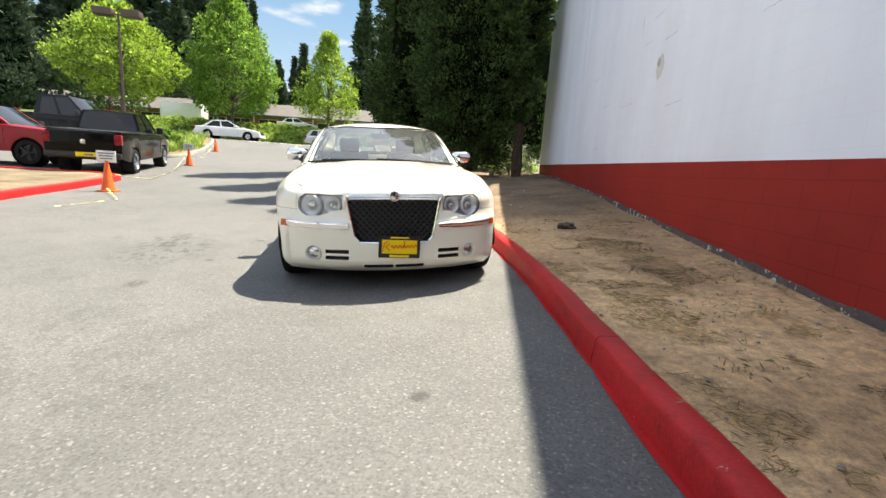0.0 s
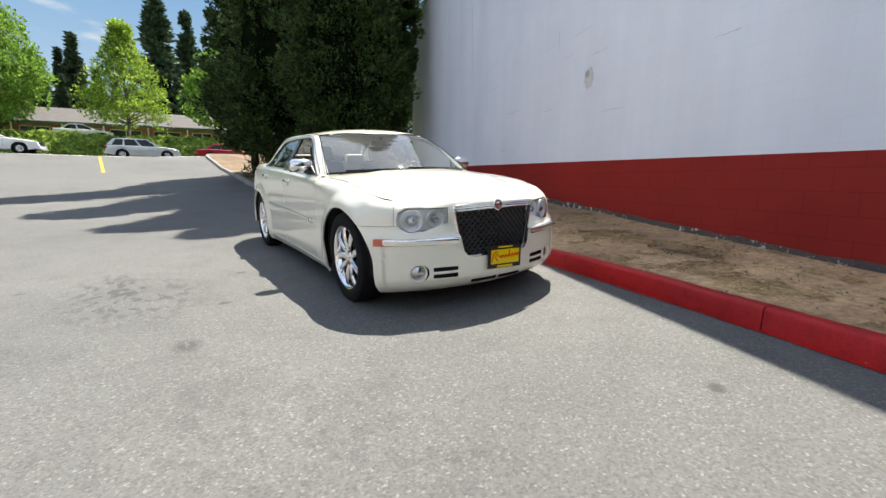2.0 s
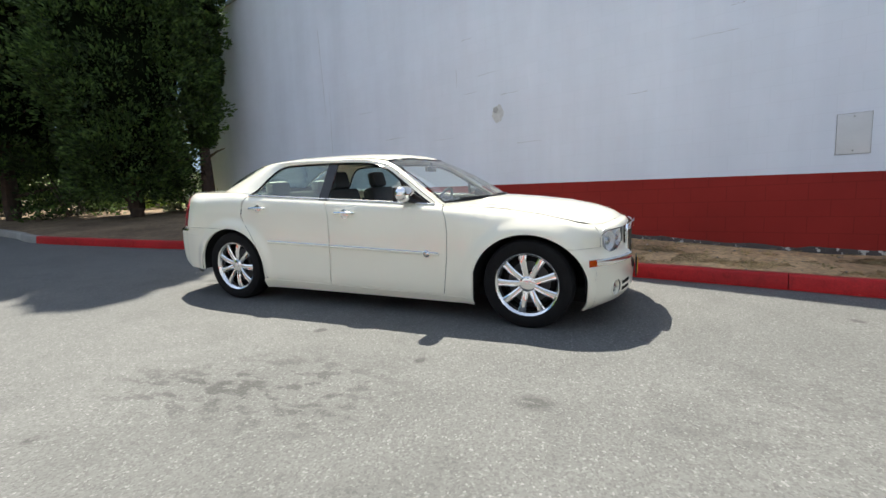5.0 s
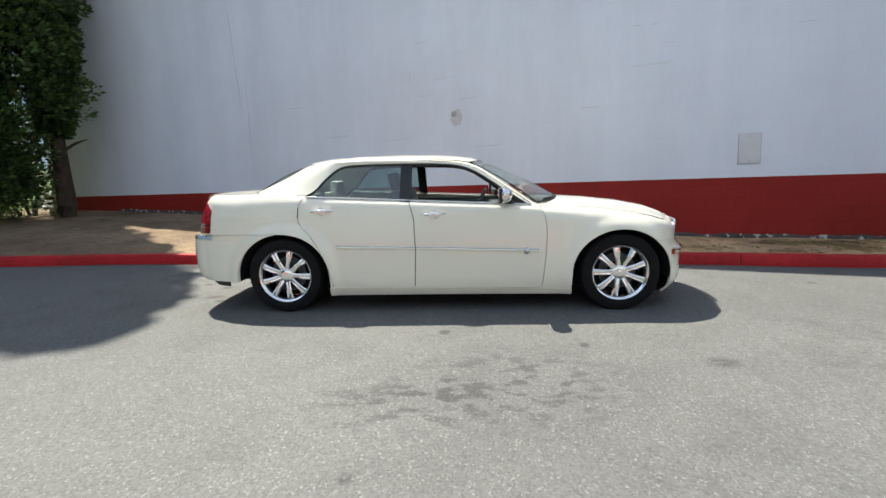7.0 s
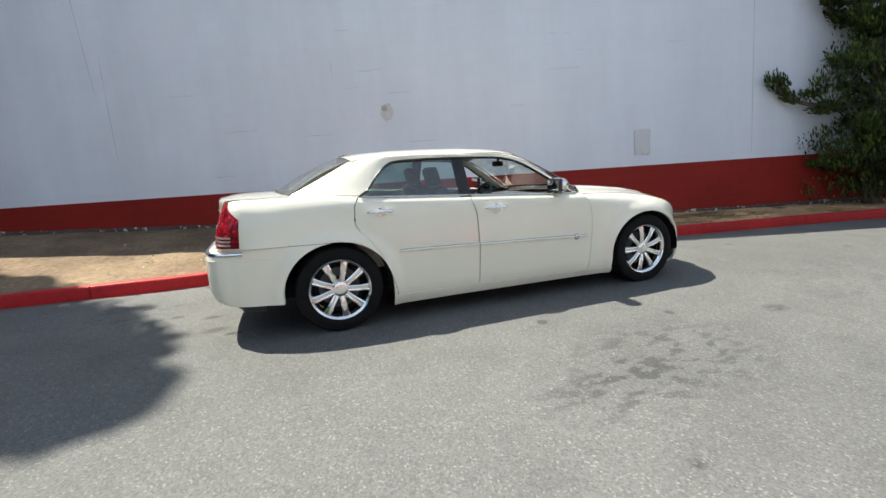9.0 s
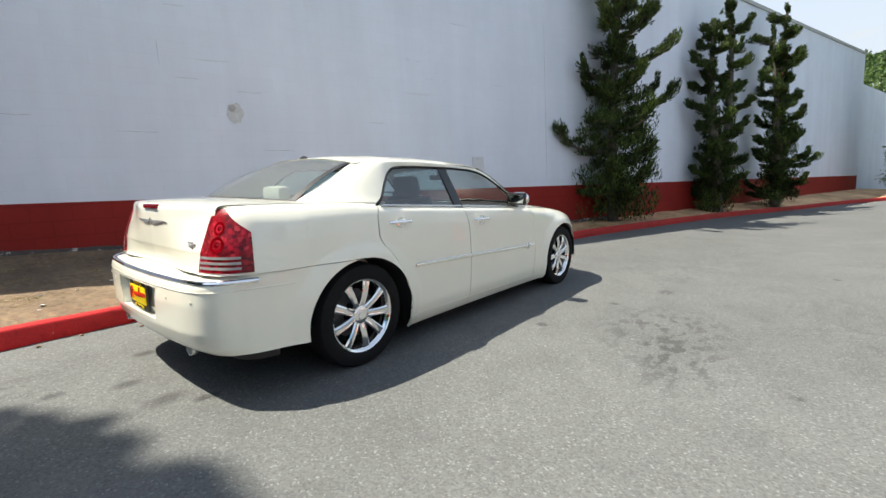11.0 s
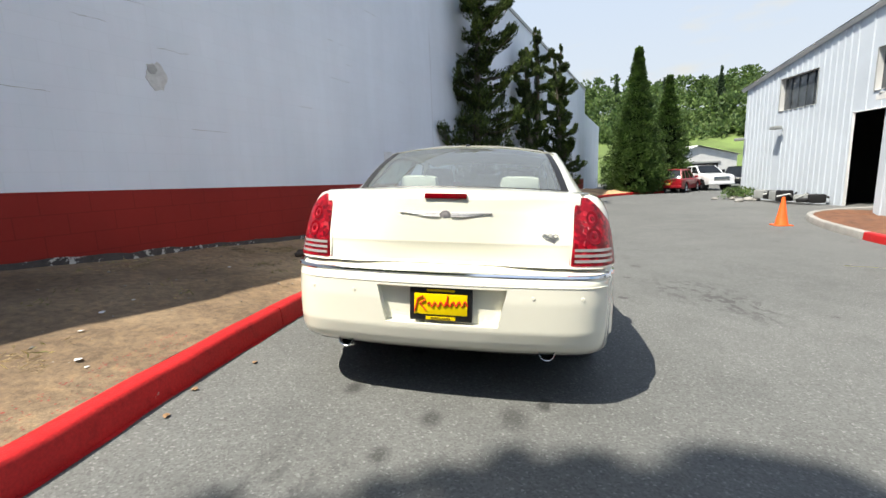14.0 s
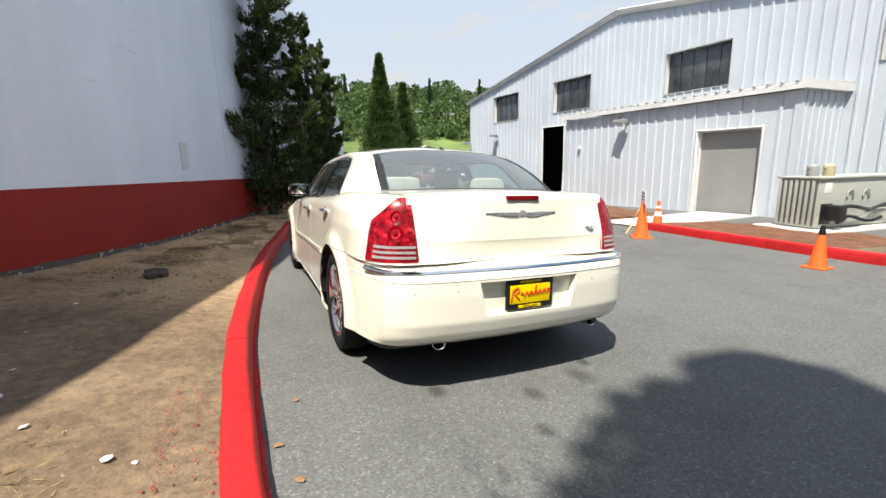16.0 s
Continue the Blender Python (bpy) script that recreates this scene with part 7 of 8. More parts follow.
# ---- traffic cones, signs and tape ----
def traffic_cone(x, y, label, sign=False, collar=False, cap=False, s=1.0, turn=0.0):
    ob = thing("traffic_cone", label, "traffic cone", Matrix.Translation((x, y, h(x, y))) @ Matrix.Rotation(turn, 4, "Z") @ Matrix.Diagonal((s, s, s, 1)), "traffic cones")
    part("base", Geo().rbox(-0.18, 0.18, -0.18, 0.18, 0.0, 0.03, 0.012), ORANGE, ob)
    part("cone_body", Geo().lathe([(0.145, 0.03), (0.135, 0.05), (0.034, 0.68), (0.028, 0.70), (0.02, 0.70), (0.018, 0.66)], 28), ORANGE, ob)
    if collar:
        part("reflective_collar", Geo().lathe([(0.096, 0.30), (0.1, 0.30), (0.078, 0.42), (0.074, 0.42)], 28), SIGN_WHITE, ob)
        part("reflective_collar", Geo().lathe([(0.064, 0.50), (0.067, 0.50), (0.055, 0.57), (0.051, 0.57)], 28), SIGN_WHITE, ob)
    if cap:
        part("black_cap", Geo().lathe([(0.05, 0.6), (0.055, 0.62), (0.03, 0.76), (0.0, 0.77)], 20), BLACK, ob)
    if sign:
        sg = part("sign_board", Geo().rbox(-0.2, 0.2, -0.008, 0.008, 0.66, 0.92, 0.004), SIGN_WHITE, ob, "white paper sign on the cone")
        for k in range(3):
            for yy in (-0.012, 0.009):
                part("print_bar", Geo().box(-0.16 + 0.02 * k, 0.16 - 0.015 * k, yy, yy + 0.003, 0.85 - 0.06 * k, 0.878 - 0.06 * k), BAR_GREY, sg, smooth=0)
    return ob


CONE_L = "orange plastic traffic cone standing on asphalt"
traffic_cone(-5.55, -1.6, "orange traffic cone with a white sign and yellow tape", True, turn=0.9)
traffic_cone(-7.0, -2.45, "orange traffic cone with white reflective collars", collar=True, s=0.85)
traffic_cone(-5.36, 1.4, "orange traffic cone with a black cap", cap=True, s=0.74)
traffic_cone(-6.74, -7.3, CONE_L)
traffic_cone(-5.95, 5.85, "orange traffic cone with a white sign and yellow tape", True)
traffic_cone(-7.5, 15.4, "orange traffic cone with a white sign and yellow tape", True)
traffic_cone(-8.66, 23.1, CONE_L)


def tape(pts, label):
    g = Geo()
    rows = []
    rr = random.Random(len(pts))
    for p, q in zip(pts, pts[1:]):
        for t in frange(0, 0.92, 12):
            x, y, z = (lerp(a, b, t) for a, b in zip(p, q))
            x += rr.uniform(-0.03, 0.03)
            a = rr.uniform(0, 3)
            rows.append([(x - 0.018 * math.cos(a), y - 0.018 * math.sin(a), z), (x + 0.018 * math.cos(a), y + 0.018 * math.sin(a), z + 0.012 * math.sin(a))])
    tagged(part("caution_tape", g.grid(rows), TAPE), label, "tape", "caution tape")


ga = lambda x, y, z=0.03: (x, y, h(x, y) + z)
tape([ga(-4.7, -2.0), ga(-5.3, -1.75), ga(-5.5, -1.62, 0.6)], "slack yellow caution tape lying on asphalt")
tape([ga(-5.55, -1.6, 0.55), ga(-5.75, -2.0, 0.3), ga(-6.1, -3.0)], "slack yellow caution tape lying on asphalt")
tape([ga(-5.3, 2.9), ga(-5.0, 4.2), ga(-5.95, 5.75, 0.1)], "slack yellow caution tape lying on asphalt")
tape([ga(-5.95, 5.85, 0.4), ga(-6.4, 9.0), ga(-6.9, 12.0), ga(-7.5, 15.4, 0.5)], "slack yellow caution tape lying on asphalt")
tape([ga(-7.5, 15.4, 0.5), ga(-7.9, 18.5), ga(-8.4, 20.5), ga(-8.66, 23.1, 0.5)], "slack yellow caution tape lying on asphalt")


# ---- parked vehicles ----
CAR_GLASS = stuff_mat("tinted_car_window", (0.010, 0.012, 0.014), 0.05, 0, 0.3, 0.9, 5)


def vehicle(name, label, category, kind, L, W, H, paint, at, rim=None, chrome=False):
    """A parked vehicle, nose towards +x: a lofted body with open wheel arches, a glazed cab, lamps and trim."""
    car = thing(name, label, category, at)
    a, b, hw = L / 2, -L / 2, W / 2
    big = kind == "pickup"
    r = 0.40 if big else 0.34 if kind == "suv" else 0.31
    wheels = (a - (0.93 if big else 0.88), b + (1.2 if big else 1.0))
    if kind == "sedan":
        top = ((b, 0.80), (b + 0.1, 0.90), (b + 0.75, 0.94), (a - 1.4, 0.93), (a - 0.45, 0.82), (a - 0.12, 0.72), (a, 0.58))
        cab = ((b + 0.62, 0.93), (b + 1.3, H - 0.03), (a - 2.35, H), (a - 1.38, 0.92))
        low, posts = 0.24, ((0.0, 0.10), (0.47, 0.52), (0.93, 1.0))
    elif kind == "suv":
        top = ((b, 0.95), (b + 0.08, 1.0), (b + 0.4, 1.0), (a - 1.3, 0.99), (a - 0.4, 0.90), (a - 0.1, 0.80), (a, 0.62))
        cab = ((b + 0.08, 0.99), (b + 0.5, H - 0.03), (a - 2.1, H), (a - 1.28, 0.98))
        low, posts = 0.28, ((0.0, 0.09), (0.29, 0.33), (0.60, 0.64), (0.94, 1.0))
    else:
        top = ((b, 1.26), (b + 0.05, 1.30), (a - 3.7, 1.30), (a - 3.6, 1.30), (a - 1.45, 1.27), (a - 0.5, 1.20), (a - 0.14, 1.12), (a, 0.98))
        cab = ((a - 3.68, 1.28), (a - 3.5, H - 0.04), (a - 2.3, H), (a - 1.42, 1.26))
        low, posts = 0.42, ((0.0, 0.09), (0.46, 0.51), (0.94, 1.0))
    xs = sorted(set([round(v, 3) for v in frange(b, a, 41)] + [round(w + d * (r + 0.075), 3) for w in wheels for d in (-1, -0.98, -0.92, -0.8, -0.6, -0.3, 0, 0.3, 0.6, 0.8, 0.92, 0.98, 1)] + [b + 0.01, b + 0.03, a - 0.01, a - 0.03]))
    tx, tz = [p[0] for p in top], [p[1] for p in top]

    def half(x):
        u = (x - b) / L
        return hw * (1 - 0.07 * max(0, (u - 0.82) / 0.18) ** 2 - 0.05 * max(0, (0.12 - u) / 0.12) ** 2) - 0.03 * (min(x - b, a - x) < 0.02)

    def sill(x):
        z = low + 0.10 * max(0, (abs(x) - L / 2 + 0.5) / 0.5)
        for w in wheels:
            if abs(x - w) < r + 0.075:
                z = max(z, r + math.sqrt((r + 0.075) ** 2 - (x - w) ** 2))
        return z
    rows = []
    for x in xs:
        z1, w = interp(x, tx, tz), half(x)
        z0 = min(sill(x), z1 - 0.2)
        mid = lerp(z0, z1, 0.55)
        side = [(w * 0.86, z0 - 0.004), (w * 0.975, z0), (w * 0.985, z0 + 0.02), (w, mid), (w * 0.992, lerp(mid, z1, 0.5)), (w * 0.985, z1 - 0.12), (w * 0.96, z1 - 0.045), (w * 0.90, z1 - 0.008), (w * 0.55, z1 + 0.012), (0, z1 + 0.02)]
        rows.append([(x, y, z) for y, z in side] + [(x, -y, z) for y, z in side[-2::-1]])
    g = Geo().grid(rows)
    g.add(rows[0], [tuple(range(len(rows[0])))]).add(rows[-1], [tuple(range(len(rows[0])))])
    body = part("body", g, paint, car, smooth=32)
    part("underbody", Geo().box(b + 0.1, a - 0.1, -hw * 0.84, hw * 0.84, low + 0.05, low + 0.4), SHADOW_BLACK, car, smooth=0)
    # cab: glass set in painted posts under a crowned roof
    (x0, z0), (x1, z1), (x2, z2), (x3, z3) = cab
    wid = lambda t: lerp(hw - 0.10, hw - 0.27, t ** 1.25)
    bk = lambda t: (lerp(x0, x1, t), lerp(z0, z1, t))
    fr = lambda t: (lerp(x3, x2, t), lerp(z3, z2, t))
    ts = frange(-0.03, 0.95, 8)

    def side_patch(u0, u1, s, inset, t0=0.0, t1=1.0):
        out = []
        for t in frange(max(t0, 0.0), t1, 8):
            (xa, za), (xb, zb) = bk(t), fr(t)
            out.append([(lerp(xa, xb, u), s * (wid(t) - inset), lerp(za, zb, u) - 0.03 * (t == 0)) for u in frange(u0, u1, 5)])
        return out
    for s in (-1, 1):
        for u0, u1 in posts:
            part("pillar", Geo().grid(side_patch(u0, u1, s, 0.0)), paint, body, smooth=40)
        part("window_trim", Geo().grid(side_patch(0.0, 1.0, s, -0.003, 0.0, 0.05)), CHROME_DULL if chrome else BLACK, body, smooth=40)
        part("window_header", Geo().grid(side_patch(0.0, 1.0, s, -0.002, 0.9, 1.0)), paint, body, smooth=40)
        for (p0, p1), (q0, q1) in zip(posts, posts[1:]):
            part("side_window", Geo().grid(side_patch(p1 - 0.01, q0 + 0.01, s, 0.014, 0.02, 0.94)), CAR_GLASS, body, smooth=40)
    for nm, edge, sg in (("windscreen", fr, 1), ("rear_window", bk, -1)):
        for wname, ua, ub, inset, mat_ in ((nm, -0.93, 0.93, 0.0, CAR_GLASS), ("corner_post", -1.0, -0.92, -0.003, paint), ("corner_post", 0.92, 1.0, -0.003, paint)):
            out = []
            for t in frange(0.0, 1.0, 8):
                x, z = edge(t)
                out.append([(x + sg * (0.07 * (1 - u * u) - inset), u * wid(t), z - 0.03 * (t == 0)) for u in frange(ua, ub, 9)])
            part(wname, Geo().grid(out), mat_, body, smooth=50)
    roof = []
    for u in frange(0, 1, 13):
        x, z = lerp(x1 - 0.03, x2 + 0.03, u), lerp(z1, z2, u) - 0.03 * (2 * u - 1) ** 4
        roof.append([(x + 0.07 * (1 - v * v) * (1 if u > 0.99 else -1 if u < 0.01 else 0), v * (wid(1) + 0.012), z + 0.045 * (1 - abs(v) ** 3.5) - (0.05 if abs(v) == 1 else 0)) for v in frange(-1, 1, 13)])
    part("roof", Geo().grid(roof), paint, body, smooth=50)
    if big:
        part("bed_floor", Geo().rbox(b + 0.12, x0 - 0.08, -hw + 0.14, hw - 0.14, 1.322, 1.328, 0.002), BLACK, car)
        part("bed_rail", Geo().rbox(b + 0.06, x0 - 0.05, hw - 0.17, hw - 0.05, 1.29, 1.335, 0.015), BLACK, car)
        part("bed_rail", Geo().rbox(b + 0.06, x0 - 0.05, -hw + 0.05, -hw + 0.17, 1.29, 1.335, 0.015), BLACK, car)
        part("brake_lamp", Geo().rbox(x1 - 0.05, x1 + 0.02, -0.12, 0.12, z1 + 0.005, z1 + 0.05, 0.012), RED_LENS, car)
    for s in (-1, 1):
        for xw in wheels:
            m = Matrix.Translation((xw, s * (hw - 0.14), r)) @ Euler((radians(-90 * s), 0, 0)).to_matrix().to_4x4()
            part("wheel_house", Geo().lathe([(r + 0.07, 0.10), (r + 0.07, -0.2), (0.0, -0.2)], 24, m), SHADOW_BLACK, body)
            wh = part("tyre", Geo().lathe([(r * 0.60, -0.11), (r * 0.9, -0.12), (r, -0.08), (r, 0.08), (r * 0.93, 0.12), (r * 0.66, 0.125), (r * 0.64, 0.10)], 28, m), RUBBER, car)
            part("rim", Geo().lathe([(r * 0.66, 0.122), (r * 0.62, 0.10), (r * 0.60, 0.03), (0.0, 0.02)], 24, m), rim or CHROME_DULL, wh)
            hub = Geo().lathe([(r * 0.17, 0.06), (r * 0.15, 0.105), (0.0, 0.11)], 16, m)
            for k in range(5):
                c, q = math.cos(k * 1.2566), math.sin(k * 1.2566)
                hub.tube([tuple(m @ Vector((c * d, q * d, z))) for d, z in ((r * 0.1, 0.09), (r * 0.4, 0.10), (r * 0.63, 0.085))], [0.035, 0.03, 0.045], 6)
            part("spokes", hub, rim or CHROME_DULL, wh)
        zh = 0.66 if kind == "sedan" else 0.74 if kind == "suv" else 0.98
        part("head_lamp", Geo().rbox(a - 0.36, a - 0.05, s * (hw - 0.23) - 0.165, s * (hw - 0.23) + 0.165, zh - 0.09, zh + 0.08, 0.04), REFLECTOR, car)
        zt = {"sedan": 0.74, "suv": 0.82, "pickup": 1.05}[kind]
        part("tail_lamp", Geo().rbox(b - 0.02, b + 0.16, s * (hw - 0.13) - 0.095, s * (hw - 0.13) + 0.095, zt - 0.12, zt + (0.19 if big else 0.11), 0.03), RED_LENS, car)
        part("door_mirror", Geo().rbox(x3 - 0.42, x3 - 0.24, s * (hw + 0.06) - 0.11, s * (hw + 0.06) + 0.11, z3 + 0.02, z3 + (0.26 if big else 0.18), 0.05), BLACK if big else paint, car)
        for u0, u1 in zip([p[0] for p in posts], [p[0] for p in posts][1:]):
            xh = lerp(x0, x3, u0) + 0.16
            part("door_handle", Geo().rbox(xh, xh + 0.2, s * (hw - 0.005) - 0.012, s * (hw - 0.005) + 0.012, z3 - 0.20, z3 - 0.165, 0.008), CHROME_DULL if chrome else paint, body)
            part("door_seam", Geo().tube([(lerp(x0, x3, u1), s * (hw + (0.0 if z > low + 0.2 else -0.02)), z) for z in frange(low + 0.12, z3 - 0.1, 6)], 0.005, 4), SHADOW_BLACK, body)
    part("front_grille", Geo().rbox(a - 0.08, a + 0.012, -hw + 0.42, hw - 0.42, 0.5 if not big else 0.72, zh + 0.06, 0.03), CHROME_DULL if big else BLACK, car)
    part("bumper", Geo().rbox(a - 0.14, a + 0.06, -hw + 0.06, hw - 0.06, low + 0.03, low + 0.22, 0.06), CHROME_DULL if chrome else paint, car)
    part("bumper", Geo().rbox(b - 0.11, b + 0.1, -hw + 0.06, hw - 0.06, low + 0.10, low + 0.27, 0.05), BLACK if big else paint, car)
    zp = 0.62 if big else 0.66
    pl = part("plate", Geo().rbox(b - 0.125, b - 0.108, -0.17 - 0.3 * big, 0.17 - 0.3 * big + 0.3 * big, zp - 0.06, zp + 0.07, 0.004), PLATE_YELLOW, car)
    part("print_bar", Geo().box(b - 0.128, b - 0.1245, -0.11 - 0.15 * big, 0.11 - 0.15 * big, zp - 0.02, zp + 0.03), BAR_GREY, pl, smooth=0)
    return car


P_BLACK = stuff_mat("black_car_paint", (0.003, 0.0028, 0.0028), 0.14, 0, 0.1, 2, 40, 0, 0.0, spec=0.16)
P_RED = stuff_mat("red_car_paint", (0.25, 0.007, 0.013), 0.35, 0, 0.06, 2, 40, 0, 0.15, spec=0.3)
P_WHITE = stuff_mat("white_car_paint", (0.76, 0.77, 0.78), 0.3, 0, 0.03, 2, 40, 0, 1.0)
P_SILVER = stuff_mat("silver_car_paint", (0.50, 0.54, 0.54), 0.3, 0.5, 0.05, 2, 40, 0, 1.0)
P_DARK = stuff_mat("dark_grey_car_paint", (0.006, 0.007, 0.009), 0.2, 0, 0.08, 2, 40, 0, 0.1, spec=0.2)


def put(x, y, yaw, dz=0.0, pitch=0.0):
    return Matrix.Translation((x, y, h(x, y) + dz)) @ Matrix.Rotation(radians(yaw), 4, "Z") @ Matrix.Rotation(radians(-pitch), 4, "Y")


truck = vehicle("pickup_truck", "black pickup truck parked with its tailgate to the road", "pickup truck", "pickup", 5.8, 2.0, 1.98, P_BLACK, put(-8.72, 12.3, 98.6, 0.0, 3.2), chrome=True)
part("tailgate", Geo().rbox(-2.915, -2.88, -0.76, 0.76, 0.72, 1.26, 0.012), P_BLACK, truck)
part("tailgate_badge", Geo().rbox(-2.925, -2.912, -0.06, 0.06, 0.93, 1.05, 0.006), CHROME_DULL, truck)
vehicle("pickup_truck", "dark grey crew-cab pickup parked behind a black one", "pickup truck", "pickup", 6.0, 2.05, 2.2, P_DARK, put(-14.2, 19.2, -4, 0.25))
vehicle("red_pickup", "bright red pickup parked nose to a black truck", "pickup truck", "pickup", 5.5, 1.95, 1.9, P_RED, put(-12.6, 12.1, -1), rim=BLACK)
vehicle("white_sedan", "white sedan parked across the lot before the ivy", "car", "sedan", 4.8, 1.8, 1.42, P_WHITE, put(-10.2, 32.2, -4))
vehicle("silver_wagon", "pale silver estate car parked broadside below the ivy bank", "car", "suv", 4.7, 1.78, 1.52, P_SILVER, put(-2.7, 36.8, 2))
vehicle("white_sedan", "white sedan parked before the shops", "car", "sedan", 4.7, 1.8, 1.42, P_WHITE, put(-7.6, 51.0, 2))
vehicle("red_sedan", "red car parked beyond the soil island", "car", "sedan", 4.7, 1.8, 1.42, P_RED, put(3.4, 40.2, 4))
vehicle("red_suv", "red compact sport utility car parked by conifers", "car", "suv", 4.5, 1.8, 1.62, P_RED, put(-11.9, -30.0, -125))
vehicle("white_pickup", "white pickup truck parked nose to the lot", "pickup truck", "pickup", 5.6, 1.95, 1.85, P_WHITE, put(-14.6, -33.2, 97))
vehicle("dark_suv", "dark sport utility car parked by the garage", "car", "suv", 4.6, 1.85, 1.7, P_DARK, put(-18.6, -36.5, 60))

# ---- far buildings ----
shop_m = Matrix.Translation((-22, 61.5, 0.05)) @ Matrix.Rotation(radians(-8.5), 4, "Z")
shops = thing("shop_row", "long low row of shops under a grey shingle roof", "building", shop_m)
part("wall", Geo().box(-34, 30, 0, 8, 3.5, 7.0), BRICK, shops, smooth=0)
part("roof", Geo().add([(-34.5, -0.9, 6.95), (30.5, -0.9, 6.95), (30.5, 3.8, 9.0), (-34.5, 3.8, 9.0), (30.5, 9, 6.9), (-34.5, 9, 6.9)], [(0, 1, 2, 3), (3, 2, 4, 5), (1, 4, 2), (0, 3, 5)]), ROOF_GREY, shops, smooth=0)
part("fascia", Geo().box(-34.5, 30.5, -0.95, -0.85, 6.75, 6.98), GREEN_TRIM, shops, smooth=0)
rs = random.Random(3)
x = -33.0
while x < 29:
    w = rs.uniform(1.6, 3.2)
    wn_ = new("shop_window")
    wn_.parent = shops
    part("pane", Geo().box(x, x + w, -0.06, -0.02, 4.6 if rs.random() < 0.4 else 5.3, 6.45), DARK_GLASS, wn_, smooth=0)
    part("window_frame", Geo().tube([(x, -0.07, 4.7), (x, -0.07, 6.45), (x + w, -0.07, 6.45), (x + w, -0.07, 4.7), (x + w / 2, -0.07, 4.7), (x + w / 2, -0.07, 6.45)], 0.06, 4), WHITE_TRIM, wn_, smooth=0)
    if rs.random() < 0.35:
        part("awning", Geo().add([(x - 0.2, -0.1, 6.72), (x + w + 0.2, -0.1, 6.72), (x + w + 0.2, -1.2, 6.42), (x - 0.2, -1.2, 6.42), (x - 0.2, -1.2, 6.25), (x + w + 0.2, -1.2, 6.25)], [(0, 1, 2, 3), (3, 2, 5, 4)]), SIGN_WHITE if rs.random() < 0.5 else GREEN_TRIM, shops, smooth=0)
    part("post", Geo().box(x - 0.5, x - 0.38, -0.8, -0.68, 4.0, 6.8), WHITE_TRIM, shops, smooth=0)
    x += w + rs.uniform(0.5, 1.8)
for vx in (-12, 2, 14):
    part("roof_vent", Geo().lathe([(0.12, 0), (0.12, 0.9), (0.2, 0.95), (0.0, 1.1)], 12, Matrix.Translation((vx, 2.0, 8.2))), GALV, shops)
trailer = thing("box_trailer", "plain white box trailer standing before the shops", "trailer", Matrix.Translation((-19.9, 50.8, 4.35)) @ Matrix.Rotation(radians(-5), 4, "Z") @ Matrix.Diagonal((0.75, 0.9, 0.9, 1)))
part("box", Geo().rbox(-2.9, 2.9, -1.1, 1.1, 0.5, 2.7, 0.06), P_WHITE, trailer)
part("skirt", Geo().rbox(-2.8, 2.8, -1.0, 1.0, 0.3, 0.5, 0.03), BLACK, trailer)
for x in (-0.4, 0.4):
    for y in (-1.0, 1.0):
        part("wheel", Geo().lathe([(0.0, 0.1), (0.3, 0.1), (0.34, 0.05), (0.34, -0.1)], 20, Matrix.Translation((x, y, 0.0)) @ Euler((radians(90 if y < 0 else -90), 0, 0)).to_matrix().to_4x4()), RUBBER, trailer)
lamp = thing("lot_lamp", "tall brown lot lamp with two shoebox heads", "street lamp", Matrix.Translation((-17.2, 31.4, 2.5)) @ Matrix.Diagonal((0.8, 0.8, 0.8, 1)))
LAMP_BROWN = stuff_mat("brown_metal", (0.09, 0.06, 0.05), 0.5, 0.2, 0.1, 3, 30)
part("base", Geo().lathe([(0.35, 0.0), (0.35, 0.8), (0.2, 0.85)], 16), CONCRETE, lamp)
part("pole", Geo().tube([(0, 0, 0), (0, 0, 10.0)], [0.13, 0.09], 8), LAMP_BROWN, lamp)
for s in (-1, 1):
    part("head", Geo().rbox(s * 1.1 - 0.75, s * 1.1 + 0.75, -0.45, 0.45, 9.75, 10.35, 0.08), LAMP_BROWN, lamp)
    part("arm", Geo().tube([(0, 0, 9.9), (s * 0.5, 0, 10.0)], 0.06, 6), LAMP_BROWN, lamp)
pole2 = thing("utility_pole", "thin grey utility pole before the firs", "pole", Matrix.Translation((5.0, 58, 5.2)))
part("post", Geo().tube([(0, 0, 0), (0, 0, 11)], [0.16, 0.11], 8), GREY_BARK, pole2)
garage = thing("garage", "small white garage with an open dark door", "building", Matrix.Translation((-18.2, -42.5, -0.6)) @ Matrix.Rotation(radians(8), 4, "Z"))
part("wall", Geo().box(-3.2, 3.0, -6, 0.0, 0, 2.9).add([(-3.2, 0, 2.9), (3.0, 0, 2.9), (0.6, 0, 3.75)], [(0, 1, 2)]), WHITE_TRIM, garage, smooth=0)
part("roof", Geo().add([(-3.5, 0.25, 2.85), (0.6, 0.25, 3.85), (3.3, 0.25, 2.85), (-3.5, -6.2, 2.85), (0.6, -6.2, 3.85), (3.3, -6.2, 2.85)], [(0, 1, 4, 3), (1, 2, 5, 4)]), WHITE_TRIM, garage, smooth=0)
# black slab on the wall, standing for the shade inside the open door
part("doorway_shade", Geo().rbox(-1.4, 1.9, -0.02, 0.04, 0.0, 2.15, 0.01), SHADOW_BLACK, garage)
part("door_header", Geo().rbox(-1.6, 2.1, 0.0, 0.08, 2.1, 2.3, 0.01), GALV, garage)

# scrap at the foot of the hall
rk = random.Random(12)
